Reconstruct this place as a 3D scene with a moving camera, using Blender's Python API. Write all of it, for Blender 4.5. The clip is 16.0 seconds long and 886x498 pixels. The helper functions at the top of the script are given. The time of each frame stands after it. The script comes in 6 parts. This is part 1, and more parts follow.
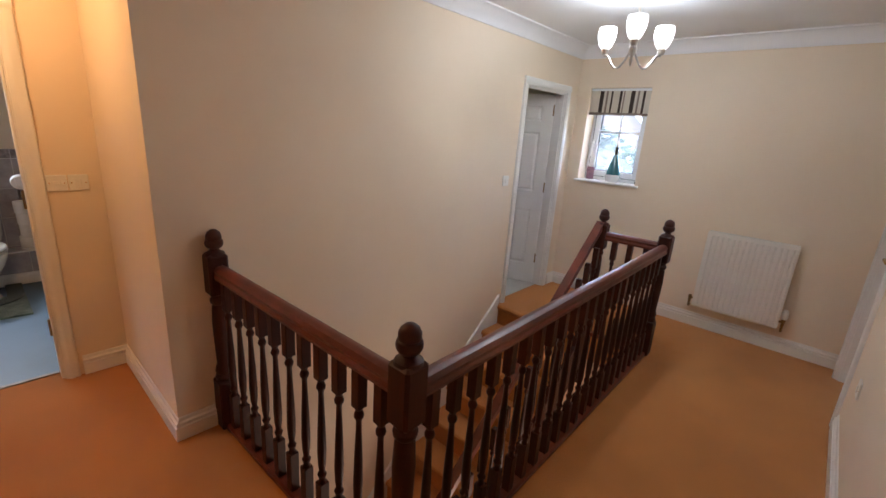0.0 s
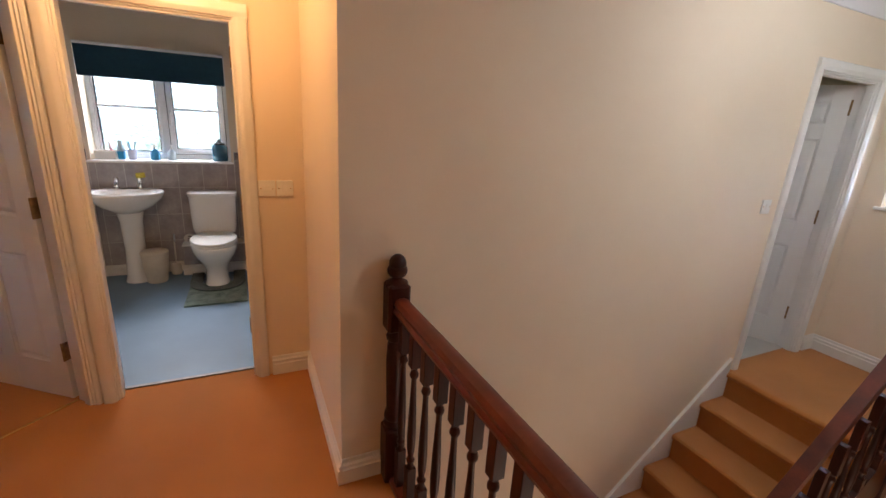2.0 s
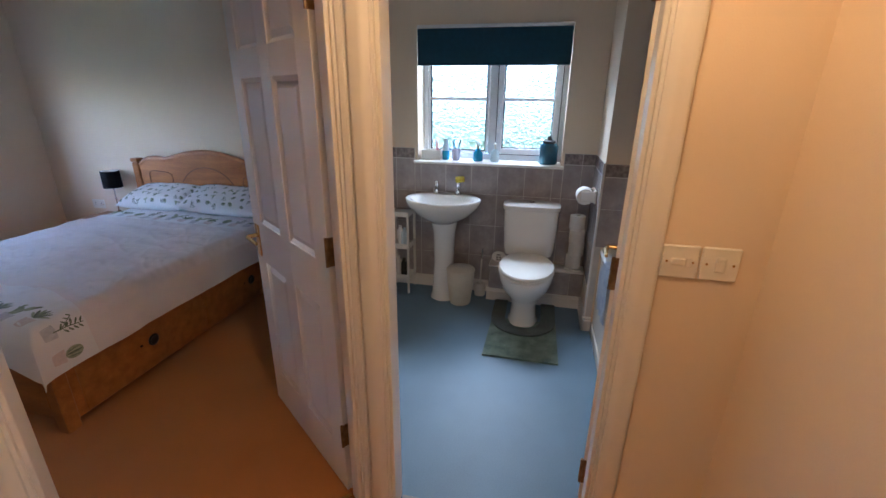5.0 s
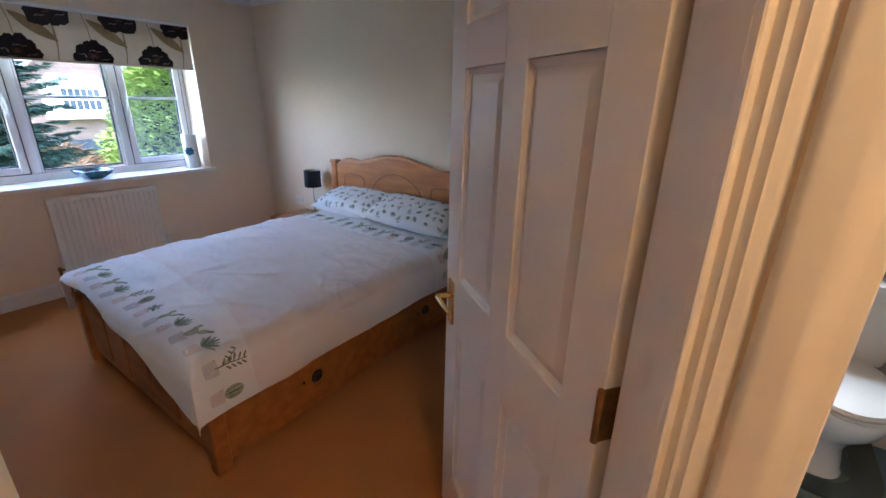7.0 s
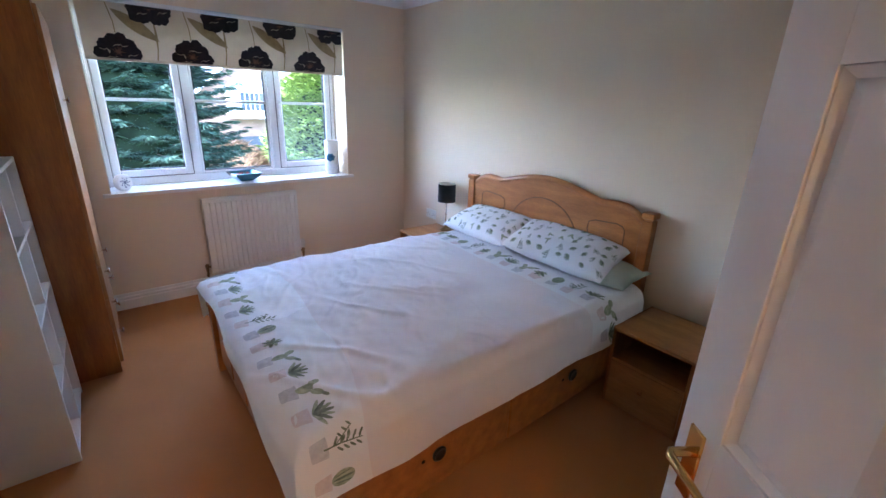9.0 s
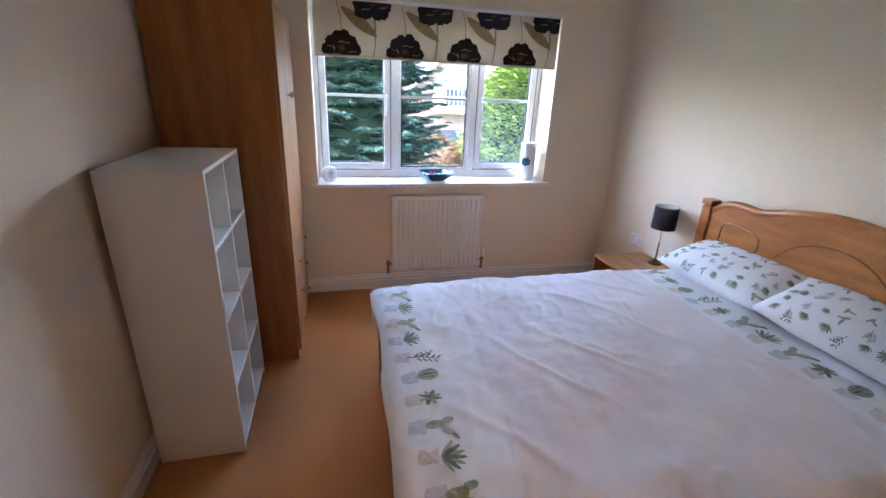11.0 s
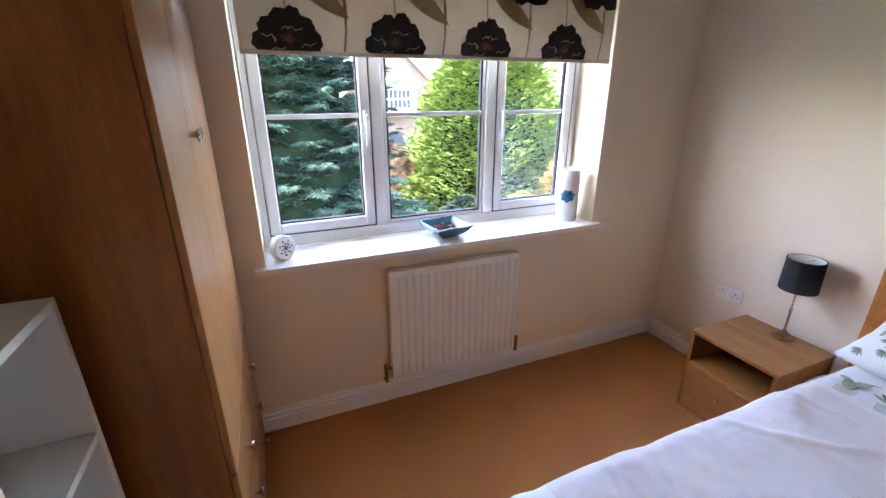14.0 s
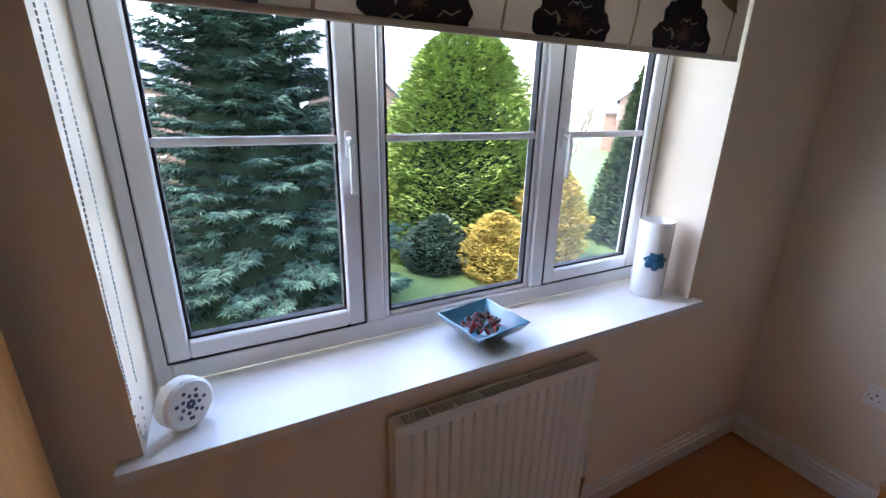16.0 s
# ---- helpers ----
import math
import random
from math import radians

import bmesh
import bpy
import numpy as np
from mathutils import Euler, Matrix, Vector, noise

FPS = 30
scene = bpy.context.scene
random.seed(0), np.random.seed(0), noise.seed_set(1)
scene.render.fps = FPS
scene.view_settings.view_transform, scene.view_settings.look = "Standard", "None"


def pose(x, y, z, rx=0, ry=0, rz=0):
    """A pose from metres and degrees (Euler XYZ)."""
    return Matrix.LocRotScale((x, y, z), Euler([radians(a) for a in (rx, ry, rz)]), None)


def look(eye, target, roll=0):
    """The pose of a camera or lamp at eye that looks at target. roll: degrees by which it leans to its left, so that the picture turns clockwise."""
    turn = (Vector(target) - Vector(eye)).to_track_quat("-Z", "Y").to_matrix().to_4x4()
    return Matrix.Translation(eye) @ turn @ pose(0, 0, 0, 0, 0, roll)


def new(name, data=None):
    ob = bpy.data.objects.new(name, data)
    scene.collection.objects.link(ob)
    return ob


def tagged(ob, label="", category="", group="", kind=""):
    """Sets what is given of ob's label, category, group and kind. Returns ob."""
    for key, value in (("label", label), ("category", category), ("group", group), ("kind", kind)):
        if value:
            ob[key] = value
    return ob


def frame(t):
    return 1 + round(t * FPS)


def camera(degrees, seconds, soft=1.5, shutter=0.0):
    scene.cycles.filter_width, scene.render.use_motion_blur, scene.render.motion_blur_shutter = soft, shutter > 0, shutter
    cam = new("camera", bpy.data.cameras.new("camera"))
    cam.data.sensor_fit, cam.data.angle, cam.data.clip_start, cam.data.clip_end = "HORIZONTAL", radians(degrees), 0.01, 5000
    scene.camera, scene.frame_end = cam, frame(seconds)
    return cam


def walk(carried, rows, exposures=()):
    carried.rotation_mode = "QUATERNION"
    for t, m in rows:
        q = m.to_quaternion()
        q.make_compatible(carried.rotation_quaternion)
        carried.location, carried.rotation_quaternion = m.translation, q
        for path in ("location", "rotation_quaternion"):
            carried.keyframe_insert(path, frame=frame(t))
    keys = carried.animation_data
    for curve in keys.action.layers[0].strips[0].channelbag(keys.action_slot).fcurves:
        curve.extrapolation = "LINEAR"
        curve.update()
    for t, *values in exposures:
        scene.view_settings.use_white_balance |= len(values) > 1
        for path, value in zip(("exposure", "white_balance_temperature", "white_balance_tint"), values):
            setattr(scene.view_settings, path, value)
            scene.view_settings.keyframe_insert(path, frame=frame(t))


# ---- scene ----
cam = camera(92.3, 16.0)
PATH = [
    (0, (0.028, 0.139, 1.546), (-1.253, 1.575, 1.003), 3.9),
    (0.5, (-0.086, 0.136, 1.542), (-1.461, 1.48, 0.99), 3.5),
    (1, (-0.25, 0.139, 1.542), (-1.697, 1.402, 0.986), 2.5),
    (1.5, (-0.393, 0.22, 1.533), (-1.974, 1.31, 0.974), 2.4),
    (2, (-0.53, 0.323, 1.525), (-2.263, 1.146, 0.96), 3.5),
    (2.5, (-0.712, 0.329, 1.51), (-2.516, 0.972, 0.932), 3.1),
    (3, (-0.963, 0.279, 1.515), (-2.808, 0.771, 0.919), 1.4),
    (3.2, (-1.049, 0.266, 1.511), (-2.907, 0.693, 0.907), 1.0),
    (5.3, (-2.045, 0.016, 1.515), (-3.84, -0.558, 0.846), 1.7),
    (5.5, (-2.139, -0.017, 1.511), (-3.897, -0.7, 0.845), 2.5),
    (6, (-2.283, -0.128, 1.472), (-3.948, -1.014, 0.809), 2.6),
    (6.5, (-2.387, -0.34, 1.474), (-4.024, -1.287, 0.823), 2.4),
    (7, (-2.487, -0.476, 1.503), (-4.031, -1.558, 0.835), 1.2),
    (7.5, (-2.66, -0.565, 1.528), (-4.077, -1.802, 0.849), 2.1),
    (8, (-2.731, -0.648, 1.527), (-4.025, -2.014, 0.848), 1.9),
    (8.5, (-2.722, -0.844, 1.521), (-3.978, -2.252, 0.857), 2.0),
    (9, (-2.739, -0.964, 1.517), (-3.928, -2.432, 0.859), 2.0),
    (9.5, (-2.821, -1.07, 1.508), (-3.808, -2.681, 0.85), 2.4),
    (10, (-2.858, -1.157, 1.512), (-3.616, -2.883, 0.843), 3.6),
    (10.2, (-2.882, -1.188, 1.508), (-3.524, -2.958, 0.834), 3.2),
    (12.3, (-2.878, -1.969, 1.535), (-3.298, -3.787, 0.815), 2.4),
    (12.5, (-2.864, -2.031, 1.532), (-3.327, -3.834, 0.803), 2.5),
    (13, (-2.764, -2.237, 1.531), (-3.354, -4.006, 0.809), 0.9),
    (13.5, (-2.721, -2.43, 1.538), (-3.396, -4.17, 0.821), -0.5),
    (14, (-2.819, -2.723, 1.564), (-3.532, -4.455, 0.865), -0.0),
    (14.5, (-2.89, -2.994, 1.558), (-3.618, -4.733, 0.89), 1.0),
    (15, (-2.907, -3.282, 1.557), (-3.698, -5.002, 0.912), 0.4),
    (15.5, (-2.943, -3.51, 1.549), (-3.78, -5.21, 0.908), 0.4),
    (16, (-2.977, -3.685, 1.544), (-3.852, -5.364, 0.899), 1.1),
]
EXPOSURES = [(0.0, 4.66, 6500, 20), (2.0, 4.74, 6700, 21), (3.0, 4.70, 5950, 17), (5.5, 4.64, 5550, 14), (6.2, 4.80, 5750, 14), (7.0, 4.92, 5900, 14), (7.6, 5.18, 5900, 14), (8.3, 5.30, 5650, 14), (9.0, 5.38, 5650, 14), (10.0, 5.46, 5950, 15), (12.5, 5.20, 6550, 18), (13.5, 5.22, 6800, 19), (14.5, 5.08, 6750, 20), (15.0, 4.78, 6650, 20), (15.5, 4.56, 6550, 20), (16.0, 4.20, 6550, 19)]
walk(cam, [(t, look(eye, target, roll)) for t, eye, target, roll in PATH], EXPOSURES)

# ---- world and lights ----
world = bpy.data.worlds.new("sky")
scene.world = world
world.use_nodes = True
wn = world.node_tree
sky = wn.nodes.new("ShaderNodeTexSky")
sky.sky_type = "NISHITA"
sky.sun_disc = False
sky.sun_elevation = radians(58)
sky.sun_rotation = radians(80)
sky.air_density, sky.dust_density = 1.0, 1.5
wn.links.new(sky.outputs[0], wn.nodes["Background"].inputs[0])
wn.nodes["Background"].inputs[1].default_value = 0.15

sun = new("sun", bpy.data.lights.new("sun", "SUN"))
sun.data.energy, sun.data.angle, sun.data.color = 0.5, radians(20), (1.0, 0.96, 0.90)
sun.matrix_world = look((0, 0, 10), (-0.62, -0.11, 9.0))


def lamp(name, kind, place, watts, colour, size):
    ob = new(name, bpy.data.lights.new(name, kind))
    ob.data.energy, ob.data.color = watts, colour
    if kind == "POINT":
        ob.data.shadow_soft_size = size
    ob.location = place
    return ob


lamp("landing_bulb", "POINT", (-2.45, 0.02, 2.15), 0.68, (1.0, 0.575, 0.235), 0.06)
lamp("chandelier_bulb", "POINT", (-1.0, 2.80, 2.22), 1.00, (0.80, 0.94, 1.0), 0.09)
# No lamp is visible downstairs; this fill is added to brighten the stairwell.
lamp("hall_fill", "POINT", (-0.4, 2.2, -1.4), 1.15, (1.0, 0.86, 0.68), 0.30)
frost = new("bathroom_window_light", bpy.data.lights.new("bathroom_window_light", "AREA"))
frost.data.shape, frost.data.size, frost.data.size_y = "RECTANGLE", 1.1, 0.6
frost.data.energy, frost.data.color = 3.8, (0.86, 0.94, 1.0)
frost.matrix_world = look((-5.85, -0.325, 2.30), (-4.3, -0.20, 0.75))

# ---- materials ----


def mat(name, colour, rough=0.5, metal=0.0, vary=0.06, scale=3.0, grain=0.0, grain_scale=200.0, bump=0.0, stretch=(1, 1, 1), dark=None, coat=0.0, sheen=0.0, spec=0.5, rand=0.0, space="Object"):
    """A plain painted, woven or grained surface: broad stains, fine grain and relief."""
    m = bpy.data.materials.new(name)
    m.use_nodes = True
    nt = m.node_tree
    b = nt.nodes["Principled BSDF"]
    tc = nt.nodes.new("ShaderNodeTexCoord")
    mp = nt.nodes.new("ShaderNodeMapping")
    mp.inputs["Scale"].default_value = stretch
    nt.links.new(tc.outputs[space], mp.inputs[0])
    n1 = nt.nodes.new("ShaderNodeTexNoise")
    n1.inputs["Scale"].default_value, n1.inputs["Detail"].default_value = scale, 4
    nt.links.new(mp.outputs[0], n1.inputs["Vector"])
    n2 = nt.nodes.new("ShaderNodeTexNoise")
    n2.inputs["Scale"].default_value, n2.inputs["Detail"].default_value = grain_scale, 2
    nt.links.new(mp.outputs[0], n2.inputs["Vector"])
    r = nt.nodes.new("ShaderNodeValToRGB")
    low = dark or tuple(c * (1 - vary) for c in colour)
    high = colour if dark else tuple(min(1, c * (1 + vary)) for c in colour)
    r.color_ramp.elements[0].position, r.color_ramp.elements[1].position = 0.32, 0.68
    r.color_ramp.elements[0].color, r.color_ramp.elements[1].color = (*low, 1), (*high, 1)
    nt.links.new(n1.outputs[0], r.inputs[0])
    out = r.outputs[0]
    if grain:
        mx = nt.nodes.new("ShaderNodeMix")
        mx.data_type, mx.blend_type = "RGBA", "OVERLAY"
        mx.inputs[0].default_value = grain
        nt.links.new(out, mx.inputs[6])
        nt.links.new(n2.outputs[0], mx.inputs[7])
        out = mx.outputs[2]
    if rand:
        oi = nt.nodes.new("ShaderNodeObjectInfo")
        hs = nt.nodes.new("ShaderNodeHueSaturation")
        ma = nt.nodes.new("ShaderNodeMapRange")
        ma.inputs[3].default_value, ma.inputs[4].default_value = 1 - rand, 1 + rand
        nt.links.new(oi.outputs["Random"], ma.inputs[0])
        nt.links.new(ma.outputs[0], hs.inputs["Value"])
        nt.links.new(out, hs.inputs["Color"])
        out = hs.outputs[0]
    nt.links.new(out, b.inputs["Base Color"])
    b.inputs["Roughness"].default_value, b.inputs["Metallic"].default_value = rough, metal
    b.inputs["Coat Weight"].default_value = coat
    b.inputs["Sheen Weight"].default_value = sheen
    b.inputs["Specular IOR Level"].default_value = spec
    if bump:
        bp = nt.nodes.new("ShaderNodeBump")
        bp.inputs["Strength"].default_value, bp.inputs["Distance"].default_value = bump, 0.004
        nt.links.new(n2.outputs[0], bp.inputs["Height"])
        nt.links.new(bp.outputs[0], b.inputs["Normal"])
    return m


def glowing(name, colour, strength):
    m = bpy.data.materials.new(name)
    m.use_nodes = True
    b = m.node_tree.nodes["Principled BSDF"]
    b.inputs["Base Color"].default_value = (0.9, 0.9, 0.9, 1)
    b.inputs["Emission Color"].default_value = (*colour, 1)
    b.inputs["Emission Strength"].default_value = strength
    return m


def glassy(name, rough=0.0, colour=(1, 1, 1), bump=0.0, ior=1.45, scale=22.0):
    m = bpy.data.materials.new(name)
    m.use_nodes = True
    nt = m.node_tree
    b = nt.nodes["Principled BSDF"]
    b.inputs["Base Color"].default_value = (*colour, 1)
    b.inputs["Transmission Weight"].default_value = 1.0
    b.inputs["Roughness"].default_value = rough
    b.inputs["IOR"].default_value = ior
    if bump:
        n = nt.nodes.new("ShaderNodeTexNoise")
        n.inputs["Scale"].default_value, n.inputs["Detail"].default_value, n.inputs["Distortion"].default_value = scale, 1.0, 2.5
        tc = nt.nodes.new("ShaderNodeTexCoord")
        nt.links.new(tc.outputs["Object"], n.inputs["Vector"])
        bp = nt.nodes.new("ShaderNodeBump")
        bp.inputs["Strength"].default_value, bp.inputs["Distance"].default_value = bump, 0.02
        nt.links.new(n.outputs[0], bp.inputs["Height"])
        nt.links.new(bp.outputs[0], b.inputs["Normal"])
    return m



def see_through(m, amount, colour):
    """Lets a cloth glow a little with the light behind it."""
    nt = m.node_tree
    out = next(n for n in nt.nodes if n.type == "OUTPUT_MATERIAL")
    tr = nt.nodes.new("ShaderNodeBsdfTranslucent")
    tr.inputs[0].default_value = (*colour, 1)
    mx = nt.nodes.new("ShaderNodeMixShader")
    mx.inputs[0].default_value = amount
    nt.links.new(nt.nodes["Principled BSDF"].outputs[0], mx.inputs[1])
    nt.links.new(tr.outputs[0], mx.inputs[2])
    nt.links.new(mx.outputs[0], out.inputs[0])
    return m


WALL = mat("magnolia_emulsion", (0.80, 0.672, 0.520), 0.75, vary=0.025, scale=1.5, grain=0.05, grain_scale=260, bump=0.12)
CEIL = mat("white_ceiling_paint", (0.82, 0.82, 0.82), 0.8, vary=0.02, scale=1.5, grain=0.04, grain_scale=240, bump=0.10)
GLOSS = mat("white_gloss_paint", (0.80, 0.78, 0.74), 0.32, vary=0.012, scale=3, grain=0.02, grain_scale=60, stretch=(1, 1, 0.3), bump=0.03)
CARPET = mat("tan_wool_carpet", (0.53, 0.203, 0.046), 0.95, vary=0.10, scale=2.2, grain=0.45, grain_scale=420, bump=0.9, sheen=0.15)
VINYL = mat("blue_vinyl_floor", (0.135, 0.225, 0.315), 0.48, vary=0.07, scale=3, grain=0.15, grain_scale=180, bump=0.06)
MAHOG = mat("dark_mahogany", (0.062, 0.012, 0.006), 0.42, dark=(0.022, 0.006, 0.004), scale=9, stretch=(2, 2, 0.35), grain=0.25, grain_scale=90, bump=0.06, coat=0.04, spec=0.3)
MAHOG_RAIL = mat("polished_mahogany_handrail", (0.17, 0.030, 0.012), 0.36, dark=(0.08, 0.016, 0.008), scale=7, stretch=(1, 0.5, 2), grain=0.25, grain_scale=80, bump=0.05, coat=0.08)
PINE = mat("varnished_pine", (0.50, 0.190, 0.044), 0.36, dark=(0.34, 0.115, 0.024), scale=6, stretch=(3, 0.6, 3), grain=0.25, grain_scale=70, bump=0.05, coat=0.15)
OAK_V = mat("oak_laminate_upright", (0.41, 0.145, 0.028), 0.42, dark=(0.28, 0.086, 0.015), scale=5, stretch=(3, 3, 0.35), grain=0.3, grain_scale=60, bump=0.04)
OAK_H = mat("oak_laminate_flat", (0.42, 0.19, 0.058), 0.45, dark=(0.32, 0.135, 0.038), scale=5, stretch=(3, 0.4, 3), grain=0.3, grain_scale=60, bump=0.04)
UPVC = mat("white_upvc", (0.84, 0.85, 0.86), 0.25, vary=0.015, scale=6)
CERAMIC = mat("white_glazed_ceramic", (0.84, 0.83, 0.80), 0.10, vary=0.012, scale=3, coat=0.5)
ENAMEL = mat("white_radiator_enamel", (0.80, 0.77, 0.70), 0.30, vary=0.02, scale=4)
BRASS = mat("polished_brass", (0.70, 0.46, 0.17), 0.22, metal=1.0, vary=0.10, scale=30)
OLDBRASS = mat("aged_brass", (0.30, 0.19, 0.09), 0.40, metal=1.0, vary=0.25, scale=40)
CHROME = mat("chrome", (0.75, 0.75, 0.77), 0.10, metal=1.0, vary=0.04, scale=10)
STEEL = mat("brushed_nickel", (0.50, 0.47, 0.43), 0.33, metal=1.0, vary=0.06, scale=30)
TILE = mat("mottled_grey_tile", (0.40, 0.365, 0.365), 0.25, vary=0.16, scale=11, grain=0.12, grain_scale=60, bump=0.04, rand=0.06)
GROUT = mat("pale_grout", (0.62, 0.60, 0.58), 0.85, vary=0.10, scale=9)
BORDER = mat("patterned_border_tile", (0.34, 0.30, 0.29), 0.25, dark=(0.17, 0.14, 0.14), scale=42, rand=0.06)
BLACKFAB = mat("black_fabric", (0.006, 0.006, 0.009), 0.85, vary=0.2, scale=40, bump=0.3)
PLASTIC = mat("white_plastic", (0.80, 0.78, 0.72), 0.30, vary=0.015, scale=8)
MELAMINE = mat("white_melamine", (0.80, 0.775, 0.72), 0.38, vary=0.02, scale=4, grain=0.03, grain_scale=90)
TEAL_BLIND = mat("teal_blind_fabric", (0.006, 0.055, 0.095), 0.8, vary=0.10, scale=30, grain=0.2, grain_scale=500, bump=0.2)
GLASS = glassy("clear_glass", 0.0, ior=1.05)


def misted(name, low, high, most, scale):
    """Clear glass with condensation inside it, thickest low down and in drifting patches."""
    m = glassy(name, 0.0, ior=1.05)
    nt = m.node_tree
    tc = nt.nodes.new("ShaderNodeTexCoord")
    sep = nt.nodes.new("ShaderNodeSeparateXYZ")
    nt.links.new(tc.outputs["Object"], sep.inputs[0])
    mr = nt.nodes.new("ShaderNodeMapRange")
    mr.inputs["From Min"].default_value, mr.inputs["From Max"].default_value = high, low
    nt.links.new(sep.outputs["Z"], mr.inputs["Value"])
    n = nt.nodes.new("ShaderNodeTexNoise")
    n.inputs["Scale"].default_value, n.inputs["Detail"].default_value = scale, 3.0
    nt.links.new(tc.outputs["Object"], n.inputs["Vector"])
    mu = nt.nodes.new("ShaderNodeMath")
    mu.operation = "MULTIPLY"
    nt.links.new(mr.outputs[0], mu.inputs[0])
    nt.links.new(n.outputs[0], mu.inputs[1])
    mm = nt.nodes.new("ShaderNodeMath")
    mm.operation, mm.use_clamp = "MULTIPLY", True
    mm.inputs[1].default_value = most * 2
    nt.links.new(mu.outputs[0], mm.inputs[0])
    tr = nt.nodes.new("ShaderNodeBsdfTranslucent")
    tr.inputs[0].default_value = (0.62, 0.66, 0.68, 1)
    mx = nt.nodes.new("ShaderNodeMixShader")
    nt.links.new(mm.outputs[0], mx.inputs[0])
    nt.links.new(nt.nodes["Principled BSDF"].outputs[0], mx.inputs[1])
    nt.links.new(tr.outputs[0], mx.inputs[2])
    nt.links.new(mx.outputs[0], next(k for k in nt.nodes if k.type == "OUTPUT_MATERIAL").inputs[0])
    return m


GLASS_MIST = misted("misted_landing_glass", 1.25, 2.1, 0.10, 6.0)
GLASS_MIST_B = misted("misted_bedroom_glass", 0.95, 1.60, 0.022, 4.0)
FROSTED = glassy("obscured_glass", 0.27, (0.242, 0.272, 0.288), bump=1.0, scale=16)
DARK = mat("dark_gap", (0.012, 0.012, 0.012), 0.8)
PALEFLOOR = mat("pale_vinyl_floor", (0.55, 0.53, 0.50), 0.5, vary=0.06, scale=4)

# ---- mesh helpers ----


def box(bm, x0, x1, y0, y1, z0, z1, bevel=0.0, segs=1):
    x0, x1, y0, y1, z0, z1 = min(x0, x1), max(x0, x1), min(y0, y1), max(y0, y1), min(z0, z1), max(z0, z1)
    r = bmesh.ops.create_cube(bm, size=1.0, matrix=Matrix.Translation(((x0 + x1) / 2, (y0 + y1) / 2, (z0 + z1) / 2)) @ Matrix.Diagonal((x1 - x0, y1 - y0, z1 - z0, 1)))
    if bevel:
        edges = list({e for v in r["verts"] for e in v.link_edges})
        bmesh.ops.bevel(bm, geom=edges, offset=bevel, segments=segs, affect="EDGES", profile=0.5)
    return bm


def boxes(*specs, bevel=0.0):
    bm = bmesh.new()
    for s in specs:
        box(bm, *s, bevel=bevel)
    return bm


def lathe(profile, segs=24, centre=(0, 0, 0), sx=1.0, sy=1.0):
    """A turned form from (radius, height) pairs."""
    bm = bmesh.new()
    rings = []
    for r, z in profile:
        if r < 1e-5:
            rings.append([bm.verts.new((centre[0], centre[1], centre[2] + z))])
        else:
            rings.append([bm.verts.new((centre[0] + sx * r * math.cos(2 * math.pi * i / segs), centre[1] + sy * r * math.sin(2 * math.pi * i / segs), centre[2] + z)) for i in range(segs)])
    for a, b in zip(rings, rings[1:]):
        for i in range(segs):
            j = (i + 1) % segs
            if len(a) == 1 and len(b) == 1:
                break
            if len(a) == 1:
                bm.faces.new((a[0], b[j], b[i]))
            elif len(b) == 1:
                bm.faces.new((a[i], a[j], b[0]))
            else:
                bm.faces.new((a[i], a[j], b[j], b[i]))
    bmesh.ops.recalc_face_normals(bm, faces=bm.faces)
    return bm


def tube(points, radius, segs=8, caps=True):
    """A round bar along a line of points."""
    bm = bmesh.new()
    pts = [Vector(p) for p in points]
    rings = []
    for k, p in enumerate(pts):
        d = (pts[min(k + 1, len(pts) - 1)] - pts[max(k - 1, 0)]).normalized()
        up = Vector((0, 0, 1)) if abs(d.z) < 0.9 else Vector((1, 0, 0))
        a = d.cross(up).normalized()
        b = d.cross(a).normalized()
        rad = radius[k] if isinstance(radius, (list, tuple)) else radius
        rings.append([bm.verts.new(p + a * rad * math.cos(2 * math.pi * i / segs) + b * rad * math.sin(2 * math.pi * i / segs)) for i in range(segs)])
    for a, b in zip(rings, rings[1:]):
        for i in range(segs):
            bm.faces.new((a[i], a[(i + 1) % segs], b[(i + 1) % segs], b[i]))
    if caps:
        bm.faces.new(rings[0])
        bm.faces.new(rings[-1][::-1])
    bmesh.ops.recalc_face_normals(bm, faces=bm.faces)
    return bm


def prism(profile, start, end, across, up=(0, 0, 1)):
    """A moulding: the profile, (out, height) pairs, run from start to end; out points along across."""
    bm = bmesh.new()
    s, e, o, u = Vector(start), Vector(end), Vector(across).normalized(), Vector(up)
    a = [bm.verts.new(s + o * p + u * q) for p, q in profile]
    b = [bm.verts.new(e + o * p + u * q) for p, q in profile]
    n = len(profile)
    for i in range(n):
        bm.faces.new((a[i], a[(i + 1) % n], b[(i + 1) % n], b[i]))
    bm.faces.new(a)
    bm.faces.new(b[::-1])
    bmesh.ops.recalc_face_normals(bm, faces=bm.faces)
    return bm


def outline(points, axis, a, b):
    """A flat polygon given in two coordinates, given thickness from a to b along axis."""
    bm = bmesh.new()

    def at(p, d):
        return {"x": (d, p[0], p[1]), "y": (p[0], d, p[1]), "z": (p[0], p[1], d)}[axis]
    lo = [bm.verts.new(at(p, a)) for p in points]
    hi = [bm.verts.new(at(p, b)) for p in points]
    n = len(points)
    for i in range(n):
        bm.faces.new((lo[i], lo[(i + 1) % n], hi[(i + 1) % n], hi[i]))
    bm.faces.new(lo)
    bm.faces.new(hi[::-1])
    bmesh.ops.recalc_face_normals(bm, faces=bm.faces)
    return bm


